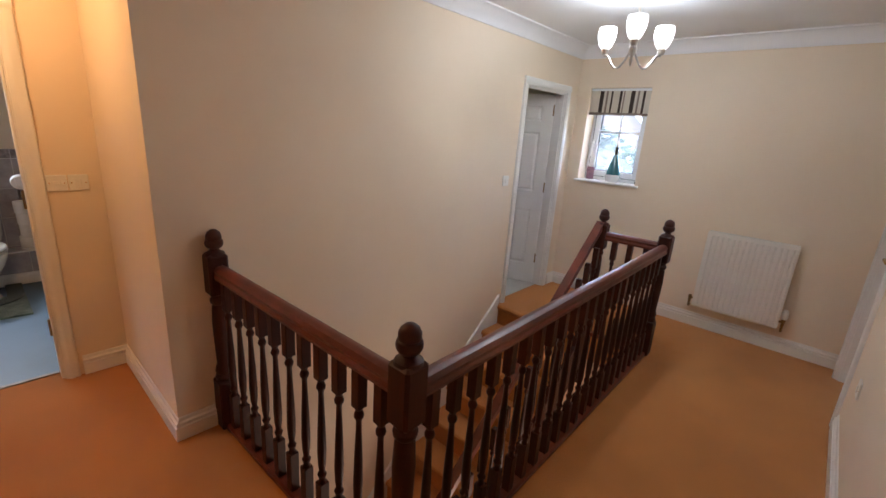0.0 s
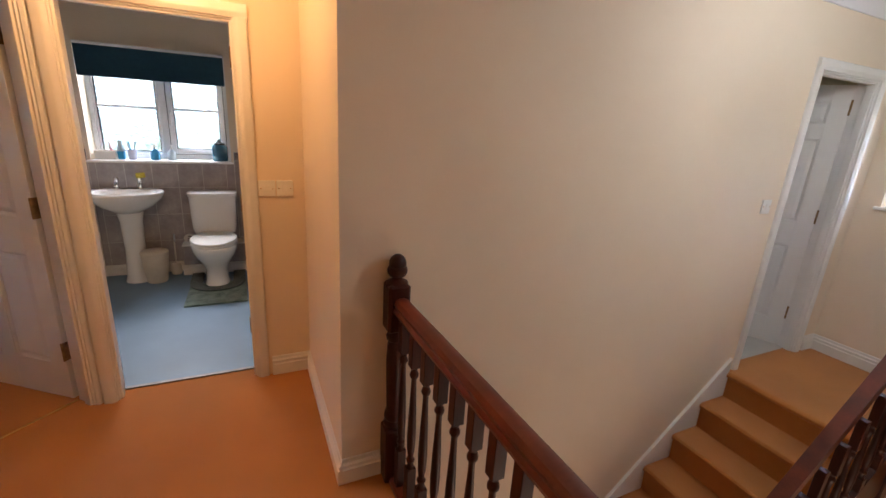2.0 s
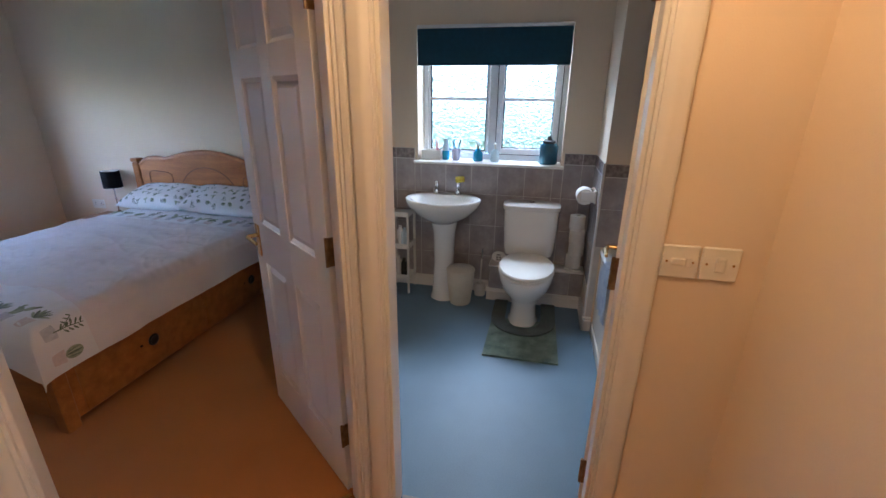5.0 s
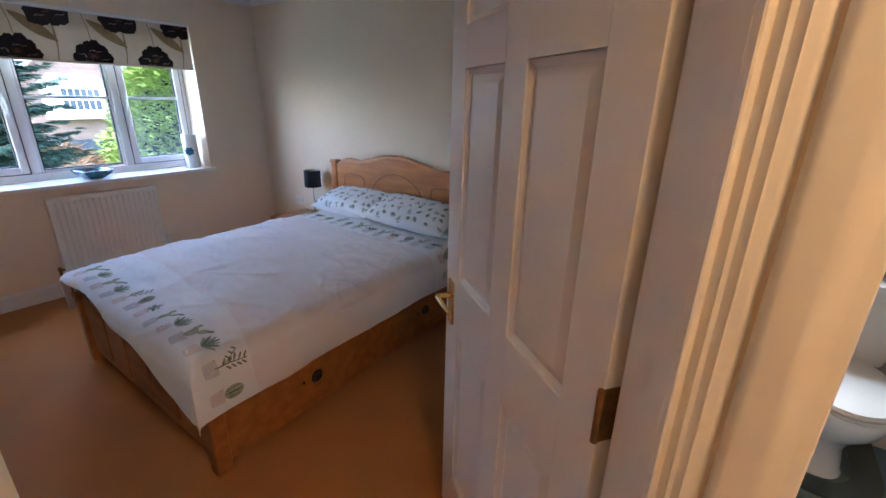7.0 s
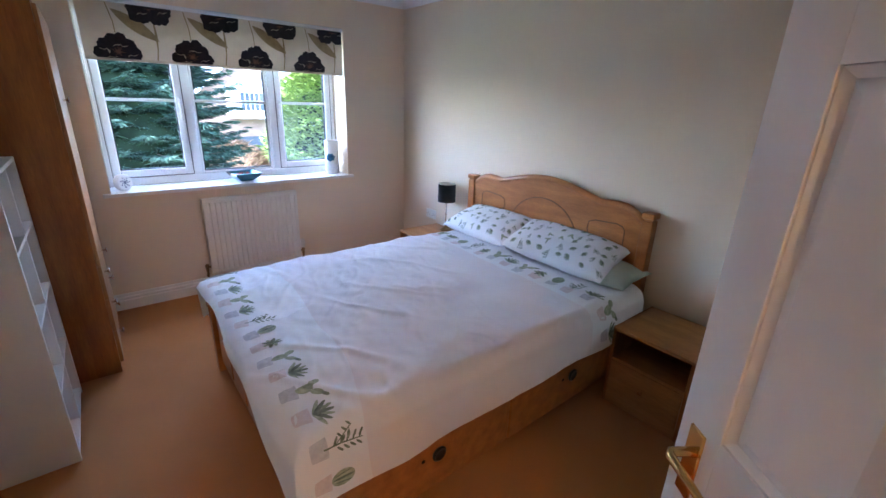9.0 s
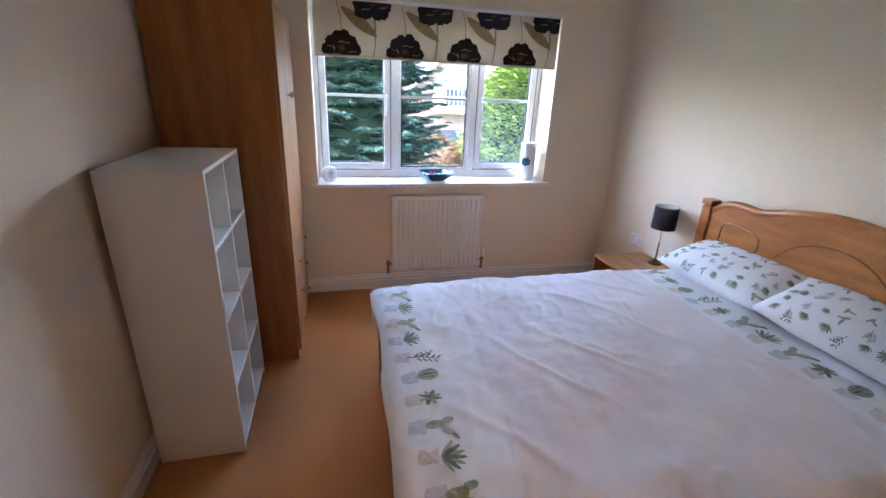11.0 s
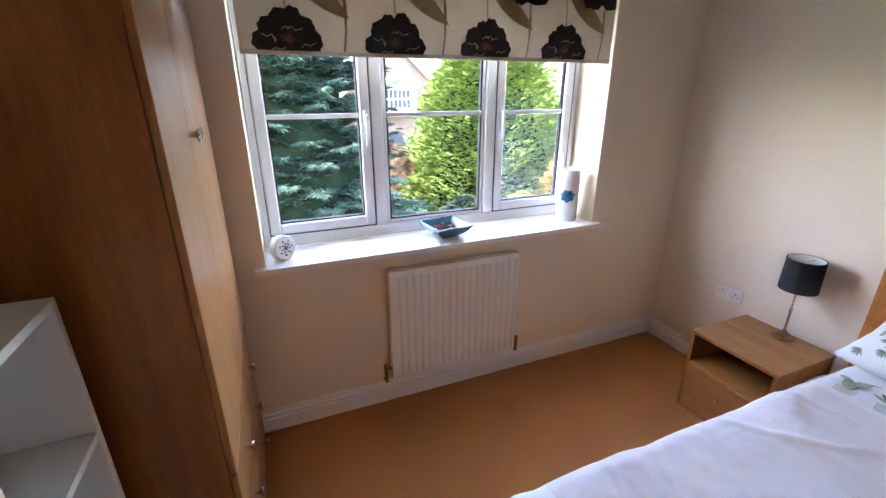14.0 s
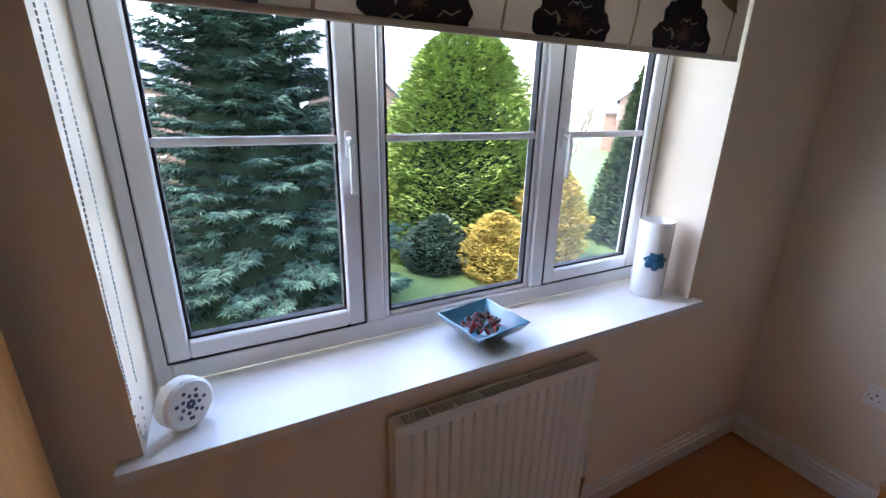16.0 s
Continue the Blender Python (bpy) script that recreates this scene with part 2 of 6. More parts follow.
def join(*bms):
    out = bmesh.new()
    for b in bms:
        me = bpy.data.meshes.new("tmp")
        b.to_mesh(me)
        out.from_mesh(me)
        bpy.data.meshes.remove(me)
        b.free()
    return out


def moved(bm, m):
    bmesh.ops.transform(bm, matrix=m, verts=bm.verts)
    return bm


def mesh_of(name, bm, material, smooth=None):
    me = bpy.data.meshes.new(name)
    bm.to_mesh(me)
    bm.free()
    me.materials.append(material)
    if smooth:
        for p in me.polygons:
            p.use_smooth = True
        me.set_sharp_from_angle(angle=radians(smooth))
    return me


def part(name, bm, material, parent=None, label="", smooth=None):
    ob = new(name, mesh_of(name, bm, material, smooth))
    if parent:
        ob.parent = parent
    if label:
        ob["label"] = label
    return ob


def thing(name, label, category, group="", place=None, kind=""):
    ob = new(name)
    ob.empty_display_size = 0.1
    if place is not None:
        ob.matrix_world = place
    return tagged(ob, label, category, group, kind)


def struct(name, bm, material, label="", place=None, smooth=None):
    ob = part(name, bm, material, smooth=smooth)
    if place is not None:
        ob.matrix_world = place
    return tagged(ob, label, name.split("_")[0], kind="structure")


def wall_specs(axis, f0, f1, s0, s1, z0, z1, openings=()):
    """Boxes of a wall between the planes f0 and f1, run from s0 to s1, round its openings (from, to, low, high)."""
    out, at = [], s0
    for a, b, lo, hi in sorted(openings):
        out.append((at, a, z0, z1))
        if lo > z0:
            out.append((a, b, z0, lo))
        if hi < z1:
            out.append((a, b, hi, z1))
        at = b
    out.append((at, s1, z0, z1))
    return [(f0, f1, a, b, lo, hi) if axis == "x" else (a, b, f0, f1, lo, hi) for a, b, lo, hi in out]


# ---- structure ----
CEIL_Z = 2.38
DIAG = pose(0, 0, 0, 0, 0, -45)
struct("floor", boxes((-5.3, 0.45, -4.7, 0.88, -0.25, 0), (-0.76, 0.45, 0.88, 4.4, -0.25, 0), (-2.16, -0.76, 3.40, 4.4, -0.25, 0), (-2.04, -1.20, 3.27, 3.40, -0.25, 0), (-2.16, -2.04, 3.30, 3.40, -0.25, -0.0005)), CARPET, "tan wool carpet over landing and bedroom")
struct("ceiling", boxes((-5.42, 0.6, -4.9, 4.6, CEIL_Z, CEIL_Z + 0.15)), CEIL, "flat white painted ceiling")
struct("wall_stair", boxes(*wall_specs("x", -2.14, -2.04, 0.72, 4.3, -2.7, CEIL_Z, [(3.355, 4.085, -0.02, 1.965)]), (-2.14, -2.04, 0.62, 0.72, -2.7, CEIL_Z)), WALL, "cream painted wall along the stairs")
struct("wall_return", boxes((-3.0, -2.14, 0.62, 0.72, 0, CEIL_Z)), WALL, "cream painted return wall by the bathroom door")
struct("wall_bathroom_door", boxes(*wall_specs("x", -3.12, -3.0, -0.50, 1.2, 0, CEIL_Z, [(-0.39, 0.335, 0, 1.965)])), WALL, "cream painted wall with the bathroom doorway")
struct("wall_bedroom_door", boxes(*wall_specs("y", -2.57, -2.45, -1.82, -0.38, 0, CEIL_Z, [(-1.805, -0.95, 0, 2.005)])), WALL, "cream painted angled wall with the bedroom doorway", DIAG)
struct("wall_landing_south", boxes((-2.3, 0.45, -1.35, -1.25, 0, CEIL_Z)), WALL, "cream painted landing wall")
struct("wall_bedroom_east", boxes((-2.085, -1.985, -4.7, -1.42, 0, CEIL_Z)), WALL, "cream painted bedroom wall behind the wardrobe")
struct("wall_bedroom_window", boxes(*wall_specs("y", -4.875, -4.575, -5.12, -1.985, 0, CEIL_Z, [(-4.510, -2.757, 0.83, 2.05)])), WALL, "cream painted bedroom wall with the window")
struct("wall_west", boxes(*wall_specs("x", -5.42, -5.12, -4.875, 1.3, 0, CEIL_Z, [(-0.86, 0.215, 1.04, 1.99)])), WALL, "cream painted outer wall behind the bed and bathroom")
struct("wall_partition_angled", boxes((-1.93, -1.83, -3.47, -2.57, 0, CEIL_Z)), WALL, "cream painted angled partition beside the open door", DIAG)
struct("wall_partition", boxes((-5.12, -3.72, -1.22, -1.12, 0, CEIL_Z)), WALL, "cream painted partition between bedroom and bathroom")
struct("wall_bathroom_north", boxes((-5.12, -3.0, 1.2, 1.3, 0, CEIL_Z)), WALL, "cream painted bathroom wall over the bath")
struct("wall_boxing", boxes((-5.12, -4.65, 0.455, 1.2, 0, CEIL_Z)), WALL, "painted full-height boxing at the end of the bath")
struct("wall_far", boxes(*wall_specs("y", 4.30, 4.60, -3.8, 0.6, -2.7, CEIL_Z, [(-1.913, -1.348, 1.13, 2.015)])), WALL, "cream painted landing wall with a small window")
struct("wall_right", boxes(*wall_specs("x", 0.35, 0.45, -1.35, 4.3, 0, CEIL_Z, [(3.36, 4.12, 0, 1.99)])), WALL, "cream painted landing wall with a white door")
struct("wall_hall", boxes((0.45, 0.55, -0.5, 4.3, -2.7, 0), (-2.14, 0.55, -0.6, -0.5, -2.7, -0.25), (-2.14, -2.04, -0.5, 0.62, -2.7, -0.25)), WALL, "cream painted walls of the hall below")
struct("floor_hall", boxes((-2.14, 0.55, -0.6, 4.3, -2.8, -2.7)), CARPET, "tan carpet in the hall below")
struct("wall_small_room", boxes(*wall_specs("x", -3.8, -3.7, 2.7, 4.3, 0, CEIL_Z, [(3.6, 3.85, 1.35, 1.75)]), (-3.7, -2.14, 2.7, 2.8, 0, CEIL_Z)), WALL, "cream painted walls of the room off the stairs")
struct("floor_small_room", boxes((-3.7, -2.10, 2.8, 4.3, -0.1, 0.003)), PALEFLOOR, "pale vinyl floor of the room off the stairs")
struct("floor_bathroom", outline([(-5.12, -1.12), (-3.80, -1.12), (-3.15, -0.45), (-3.10, -0.39), (-3.10, 0.335), (-3.12, 0.345), (-3.12, 1.2), (-5.12, 1.2)], "z", 0.0005, 0.006), VINYL, "blue sheet vinyl floor in the bathroom")

SKIRT = [(0, 0), (0.019, 0), (0.019, 0.070), (0.012, 0.073), (0.011, 0.080), (0.016, 0.084), (0.016, 0.092), (0.007, 0.099), (0.005, 0.115), (0, 0.119)]
COVE = [(0, 0), (0, -0.105), (0.010, -0.105), (0.012, -0.092), (0.028, -0.062), (0.056, -0.030), (0.086, -0.013), (0.098, -0.011), (0.098, 0)]


def skirting(name, runs, label):
    bms = [prism(SKIRT, (*a, 0), (*b, 0), (*o, 0)) for a, b, o in runs]
    return tagged(part(name, join(*bms), GLOSS), label, "skirting", kind="structure")


def coving(name, runs, label):
    bms = [prism(COVE, (*a, CEIL_Z), (*b, CEIL_Z), (*o, 0)) for a, b, o in runs]
    return tagged(part(name, join(*bms), CEIL, smooth=35), label, "coving", kind="structure")


R = math.sqrt(0.5)


def dw(u, n):
    """Plan place from distances along and across the angled wall."""
    return ((u + n) * R, (n - u) * R)


skirting("baseboard_landing", [((-3.0, 0.62), (-2.022, 0.62), (0, -1)), ((-3.0, 0.40), (-3.0, 0.62), (1, 0)), ((-2.04, 0.62), (-2.04, 0.79), (1, 0)), ((-2.04, 4.30), (0.35, 4.30), (0, -1)), ((0.35, -1.25), (0.35, 3.29), (-1, 0)), ((-2.2, -1.25), (0.35, -1.25), (0, 1)), ((-2.04, 4.155), (-2.04, 4.30), (1, 0)), (dw(-0.88, -2.45), dw(-0.68, -2.45), (R, R))], "white moulded skirting board on the landing")
skirting("baseboard_bedroom", [((-5.12, -4.575), (-2.085, -4.575), (0, 1)), ((-5.12, -4.575), (-5.12, -1.22), (1, 0)), ((-2.085, -4.575), (-2.085, -1.50), (-1, 0)), ((-5.12, -1.22), (-3.75, -1.22), (0, -1)), (dw(-1.83, -2.57), dw(-1.83, -3.5), (R, -R)), (dw(-0.88, -2.57), dw(-0.40, -2.57), (-R, -R))], "white moulded skirting board in the bedroom")
coving("trim_coving_landing", [((-2.04, 0.62), (-2.04, 4.30), (1, 0)), ((-2.04, 4.30), (0.35, 4.30), (0, -1)), ((0.35, -1.25), (0.35, 4.30), (-1, 0)), ((-3.0, 0.62), (-1.942, 0.62), (0, -1)), ((-3.0, -0.46), (-3.0, 0.62), (1, 0))], "white plaster coving round the landing ceiling")
coving("trim_coving_bedroom", [((-5.12, -4.575), (-2.085, -4.575), (0, 1)), ((-5.12, -4.575), (-5.12, -1.22), (1, 0)), ((-2.085, -4.575), (-2.085, -1.50), (-1, 0)), ((-5.12, -1.22), (-3.75, -1.22), (0, -1))], "white plaster coving round the bedroom ceiling")

# ---- door frames ----
ARCH = [(0, 0), (0.062, 0), (0.062, 0.012), (0.052, 0.019), (0.040, 0.017), (0.028, 0.022), (0.014, 0.020), (0.006, 0.014), (0, 0.013)]


def door_frame(name, label, width, height, thick, place, arch_left=1.0, arch_right=1.0, stop=0.055):
    """Lining, stop and architraves of a doorway: x runs across it from 0, y through the wall from 0 (front) to -thick."""
    t = tagged(new(name), label, "door frame", kind="structure")
    t.matrix_world = place
    lin = 0.025
    part("lining", boxes((-lin, 0, -thick, 0, 0, height + lin), (width, width + lin, -thick, 0, 0, height + lin), (0, width, -thick, 0, height, height + lin)), GLOSS, t)
    part("door_stop", boxes((0, 0.012, -stop, -0.012, 0, height), (width - 0.012, width, -stop, -0.012, 0, height), (0.012, width - 0.012, -stop, -0.012, height - 0.012, height), bevel=0.002), GLOSS, t)
    for side, y, s in (("front", 0.0, 1), ("back", -thick, -1)):
        bms = []
        for sgn, x0, w in ((-1, -0.008, arch_left), (1, width + 0.008, arch_right)):
            prof = [(p * w, q * s) for p, q in ARCH]
            bms.append(prism([(p * sgn, q) for p, q in prof], (x0, y, 0), (x0, y, height + 0.008), (1, 0, 0), (0, 1, 0)))
        ex0, ex1 = -0.008 - 0.062 * arch_left, width + 0.008 + 0.062 * arch_right
        bms.append(prism([(q * s, p) for p, q in ARCH], (ex0, y, height + 0.008), (ex1, y, height + 0.008), (0, 1, 0), (0, 0, 1)))
        part("architrave", join(*bms), GLOSS, t, smooth=62)
    return t


door_frame("door_frame_bathroom", "white gloss moulded frame of the bathroom doorway", 0.675, 1.94, 0.12, pose(-3.0, 0.31, 0, 0, 0, -90))
door_frame("door_frame_bedroom", "white gloss moulded frame of the bedroom doorway", 0.805, 1.98, 0.12, DIAG @ pose(-1.780, -2.45, 0), arch_left=0.40)
door_frame("door_frame_small_room", "white gloss moulded frame beside the stairs", 0.68, 1.94, 0.10, pose(-2.04, 4.06, 0, 0, 0, -90), arch_right=0.9)
door_frame("door_frame_right", "white gloss moulded frame on the landing", 0.71, 1.965, 0.10, pose(0.35, 3.385, 0, 0, 0, 90))


def door_leaf(name, label, width, height, place, handle=BRASS):
    """A six-panel moulded door: hinge line at the origin, the leaf along x, its thickness from y=0 to y=-0.036."""
    t = tagged(new(name), label, "door", kind="structure")
    t.matrix_world = place
    th, z0 = 0.036, 0.008
    st, mid = 0.105, 0.095
    cols = [(st, width / 2 - mid / 2), (width / 2 + mid / 2, width - st)]
    rows = [(0.21, 0.80), (0.985, 1.575), (1.675, height - 0.11)]
    bm = boxes((0, st, -th, 0, z0, height - 0.004), (width - st, width, -th, 0, z0, height - 0.004), (cols[0][1], cols[1][0], -th, 0, z0, height - 0.004), bevel=0.0015)
    edges = [z0] + [v for r in rows for v in r] + [height - 0.004]
    for a, b in zip(edges[0::2], edges[1::2]):
        for c0, c1 in cols:
            box(bm, c0, c1, -th + 0.0003, -0.0003, a, b)
    for c0, c1 in cols:
        for a, b in rows:
            box(bm, c0, c1, -th + 0.013, -0.013, a, b)
    part("leaf", bm, GLOSS, t)
    for c0, c1 in cols:
        for a, b in rows:
            pm = bmesh.new()
            for y, s in ((-0.013, 1), (-th + 0.013, -1)):
                o = [(c0, a), (c1, a), (c1, b), (c0, b)]
                ins = [(0.002, 0.009), (0.010, 0.004), (0.016, 0.0), (0.038, 0.0075), (0.044, 0.0075)]
                rings = []
                for d, hgt in ins:
                    rings.append([pm.verts.new((min(max(px, c0 + d), c1 - d), y + s * hgt, min(max(pz, a + d), b - d))) for px, pz in o])
                for r0, r1 in zip(rings, rings[1:]):
                    for i in range(4):
                        pm.faces.new((r0[i], r0[(i + 1) % 4], r1[(i + 1) % 4], r1[i]))
                pm.faces.new(rings[-1])
            bmesh.ops.recalc_face_normals(pm, faces=pm.faces)
            part("panel", pm, GLOSS, t)
    for s, y in ((1, 0.0), (-1, -th)):
        hx = width - 0.055
        part("handle", join(boxes((hx - 0.021, hx + 0.021, y, y + s * 0.007, 0.82, 0.97), bevel=0.003), tube([(hx, y, 0.92), (hx, y + s * 0.045, 0.92), (hx - 0.012, y + s * 0.052, 0.921), (hx - 0.07, y + s * 0.050, 0.918), (hx - 0.105, y + s * 0.046, 0.912)], [0.010, 0.009, 0.009, 0.008, 0.007], 10)), handle, t, "lever handle on a backplate", smooth=40)
    for z in (0.285, 1.035, 1.785):
        part("hinge", join(boxes((-0.003, 0.001, -th + 0.004, -0.001, z - 0.05, z + 0.05)), tube([(0, 0.004, z - 0.05), (0, 0.004, z + 0.05)], 0.006, 8)), OLDBRASS, t, "aged brass hinge", smooth=40)
    return t


DOOR_TURN = 180 + 53.2
door_leaf("door_bedroom", "white six-panel bedroom door standing open", 0.762, 1.98, Matrix.Translation((*dw(-1.766, -2.590), 0)) @ pose(0, 0, 0, 0, 0, DOOR_TURN), BRASS)
door_leaf("door_bathroom", "white six-panel bathroom door standing open", 0.668, 1.935, pose(-3.125, 0.300, 0, 0, 0, 168), BRASS)
door_leaf("door_small_room", "white six-panel door standing open beside the stairs", 0.675, 1.935, pose(-2.145, 4.053, 0, 0, 0, 204), BRASS)
door_leaf("door_right", "white six-panel closed landing door", 0.70, 1.96, pose(0.42, 3.39, 0, 0, 0, 90), BRASS)
tagged(part("threshold_strip", moved(boxes((-1.775, -0.98, -2.578, -2.562, 0.0, 0.004), bevel=0.001), DIAG), BRASS), "thin brass carpet strip at the bedroom doorway", "threshold strip", kind="structure")
tagged(part("threshold_strip_bathroom", boxes((-3.115, -3.09, -0.36, 0.30, 0.0, 0.009), bevel=0.003), mat("dull_aluminium", (0.30, 0.29, 0.28), 0.55, metal=0.7, vary=0.15, scale=20)), "thin metal strip at the bathroom doorway", "threshold strip", kind="structure")

# ---- landing: stairs and balustrade ----
RISE, GO, TOP_Y = 0.19, 0.217, 3.27
stairs = tagged(new("stairs"), "carpeted straight flight going down beside the wall", "stairs", kind="structure")
prof = [(0.0, -RISE), (GO + 0.01, -RISE), (GO + 0.01, 0.0), (0.012, 0.0), (-0.012, -0.004), (-0.022, -0.018), (-0.020, -0.034), (-0.004, -0.046)]
step_mesh = mesh_of("step", outline([(y, z) for y, z in prof], "x", -2.02, -1.215), CARPET, smooth=40)
for i in range(1, 14):
    ob = new("step", step_mesh)
    ob.parent = stairs
    ob.location = (0, TOP_Y - GO * i, -RISE * i)
slope = RISE / GO


def sloped(x0, x1, y0, y1, below, above, bev=0.0):
    """A board that runs down with the stairs between y0 and y1."""
    pts = []
    for y, o in ((y0, -below), (y1, -below), (y1, above), (y0, above)):
        pts.append((y, (y - TOP_Y) * slope + o))
    return outline(pts, "x", x0, x1)


part("wall_string", sloped(-2.04, -2.02, 0.45, 3.27, 0.25, 0.10), GLOSS, stairs, "white painted wall string")
part("outer_string", sloped(-1.215, -1.18, 0.45, 3.38, 0.28, 0.06), MAHOG, stairs, "dark mahogany outer string")
part("landing_nosing", outline([(3.27, 0.001), (3.258, -0.003), (3.249, -0.016), (3.251, -0.032), (3.268, -0.045), (3.30, -0.045), (3.30, 0.001)], "x", -2.04, -1.2), CARPET, stairs, smooth=40)

balustrade = thing("balustrade", "dark mahogany turned balustrade round the stairwell", "balustrade")


def newel_bm(base):
    sq = bmesh.new()
    box(sq, -0.043, 0.043, -0.043, 0.043, base, 0.27, bevel=0.006)
    box(sq, -0.044, 0.044, -0.044, 0.044, 0.725, 0.925, bevel=0.010)
    turned = lathe([(0.030, 0.27), (0.040, 0.275), (0.042, 0.29), (0.034, 0.305), (0.040, 0.32), (0.037, 0.34), (0.030, 0.36), (0.034, 0.50), (0.036, 0.58), (0.032, 0.66), (0.028, 0.675), (0.036, 0.685), (0.038, 0.70), (0.030, 0.712), (0.032, 0.726)], 20)
    cap = lathe([(0.044, 0.920), (0.041, 0.930), (0.028, 0.937), (0.020, 0.943), (0.021, 0.949), (0.031, 0.954), (0.038, 0.966), (0.0395, 0.978), (0.037, 0.988), (0.032, 0.992), (0.034, 0.996), (0.033, 1.012), (0.027, 1.026), (0.014, 1.037), (0.0, 1.041)], 20)
    return join(sq, turned, cap)


NEWEL = mesh_of("newel_post", newel_bm(0.0), MAHOG, smooth=35)
LONG = mesh_of("newel_post", newel_bm(-0.45), MAHOG, smooth=35)
for x, y, me in ((-1.997, 0.832, NEWEL), (-0.722, 0.870, NEWEL), (-0.758, 3.382, NEWEL), (-1.212, 3.358, LONG)):
    ob = new("newel_post", me)
    ob.parent, ob.location = balustrade, (x, y, 0)


def baluster_bm():
    sq = bmesh.new()
    box(sq, -0.019, 0.019, -0.019, 0.019, 0.03, 0.215, bevel=0.002)
    box(sq, -0.019, 0.019, -0.019, 0.019, 0.665, 0.825, bevel=0.002)
    return join(sq, lathe([(0.018, 0.213), (0.011, 0.228), (0.015, 0.242), (0.018, 0.252), (0.011, 0.266), (0.0155, 0.30), (0.0175, 0.36), (0.0150, 0.46), (0.0105, 0.575), (0.0100, 0.615), (0.016, 0.625), (0.0175, 0.635), (0.014, 0.645), (0.011, 0.652), (0.018, 0.667)], 10))


BALUSTER = mesh_of("baluster", baluster_bm(), MAHOG, smooth=40)


def balusters(a, b, count):
    for i in range(count):
        f = (i + 1) / (count + 1)
        ob = new("baluster", BALUSTER)
        ob.parent = balustrade
        ob.location = (a[0] + (b[0] - a[0]) * f, a[1] + (b[1] - a[1]) * f, a[2] + (b[2] - a[2]) * f)


RAIL = [(-0.030, 0.0), (0.030, 0.0), (0.034, 0.014), (0.028, 0.028), (0.031, 0.042), (0.022, 0.058), (0.008, 0.064), (-0.008, 0.064), (-0.022, 0.058), (-0.031, 0.042), (-0.028, 0.028), (-0.034, 0.014)]


def rail(a, b, across, z):
    part("handrail", prism(RAIL, (*a, z), (*b, z), across), MAHOG_RAIL, balustrade, "polished red mahogany handrail", smooth=30)
    part("base_rail", prism([(-0.03, 0), (0.03, 0), (0.03, 0.02), (0.022, 0.03), (-0.022, 0.03), (-0.03, 0.02)], (*a, 0.0), (*b, 0.0), across), MAHOG_RAIL, balustrade)


rail((-1.955, 0.838), (-0.765, 0.870), (0, 1, 0), 0.812)
rail((-0.723, 0.913), (-0.757, 3.340), (1, 0, 0), 0.800)
rail((-1.170, 3.360), (-0.800, 3.380), (0, 1, 0), 0.805)
balusters((-2.020, 0.836, 0), (-0.719, 0.870, 0), 11)
balusters((-0.723, 0.870, -0.01), (-0.758, 3.382, -0.01), 22)
balusters((-1.212, 3.358, -0.005), (-0.758, 3.382, -0.005), 3)
part("handrail", sloped(-1.225 - 0.03, -1.225 + 0.03, 0.7, 3.335, -0.83, 0.885), MAHOG_RAIL, balustrade, "polished handrail running down the stairs")
balusters((-1.20, 3.40, 0.02), (-1.20, 0.75, -2.30), 22)

# ---- landing: lamp, radiator, window ----
chand = thing("chandelier", "brushed nickel ceiling light with three lit frosted shades", "ceiling light", place=pose(-1.0, 2.80, 0))
part("ceiling_rose", lathe([(0.0, 2.38), (0.055, 2.378), (0.058, 2.365), (0.045, 2.345), (0.014, 2.335), (0.0, 2.335)], 24), STEEL, chand, smooth=40)
part("stem", lathe([(0.0, 1.965), (0.006, 1.975), (0.010, 1.99), (0.007, 2.01), (0.020, 2.035), (0.024, 2.06), (0.012, 2.09), (0.008, 2.12), (0.008, 2.34)], 16), STEEL, chand, smooth=40)
OPAL = glowing("lit_opal_glass", (0.86, 0.96, 1.0), 0.12)
for ang in (-69, 51, 171):
    ca, sa = math.cos(radians(ang)), math.sin(radians(ang))
    pts = []
    for k in range(13):
        f = k / 12
        r = 0.010 + 0.165 * f
        z = 2.05 - 0.085 * math.sin(math.pi * min(1, f * 1.15)) - 0.02 * f
        pts.append((ca * r, sa * r, z))
    pts += [(ca * 0.178, sa * 0.178, 2.05)]
    arm = part("arm", tube(pts, 0.006, 8), STEEL, chand, smooth=40)
    part("cup", lathe([(0.0, 2.035), (0.014, 2.037), (0.020, 2.05), (0.021, 2.068), (0.0, 2.068)], 16, (ca * 0.178, sa * 0.178, 0)), STEEL, chand, smooth=40)
    part("shade", lathe([(0.0, 2.068), (0.024, 2.070), (0.036, 2.085), (0.050, 2.125), (0.053, 2.155), (0.049, 2.185), (0.046, 2.185), (0.049, 2.155), (0.046, 2.125), (0.032, 2.09), (0.0, 2.078)], 20, (ca * 0.178, sa * 0.178, 0)), OPAL, chand, "lit frosted tulip shade", smooth=50)


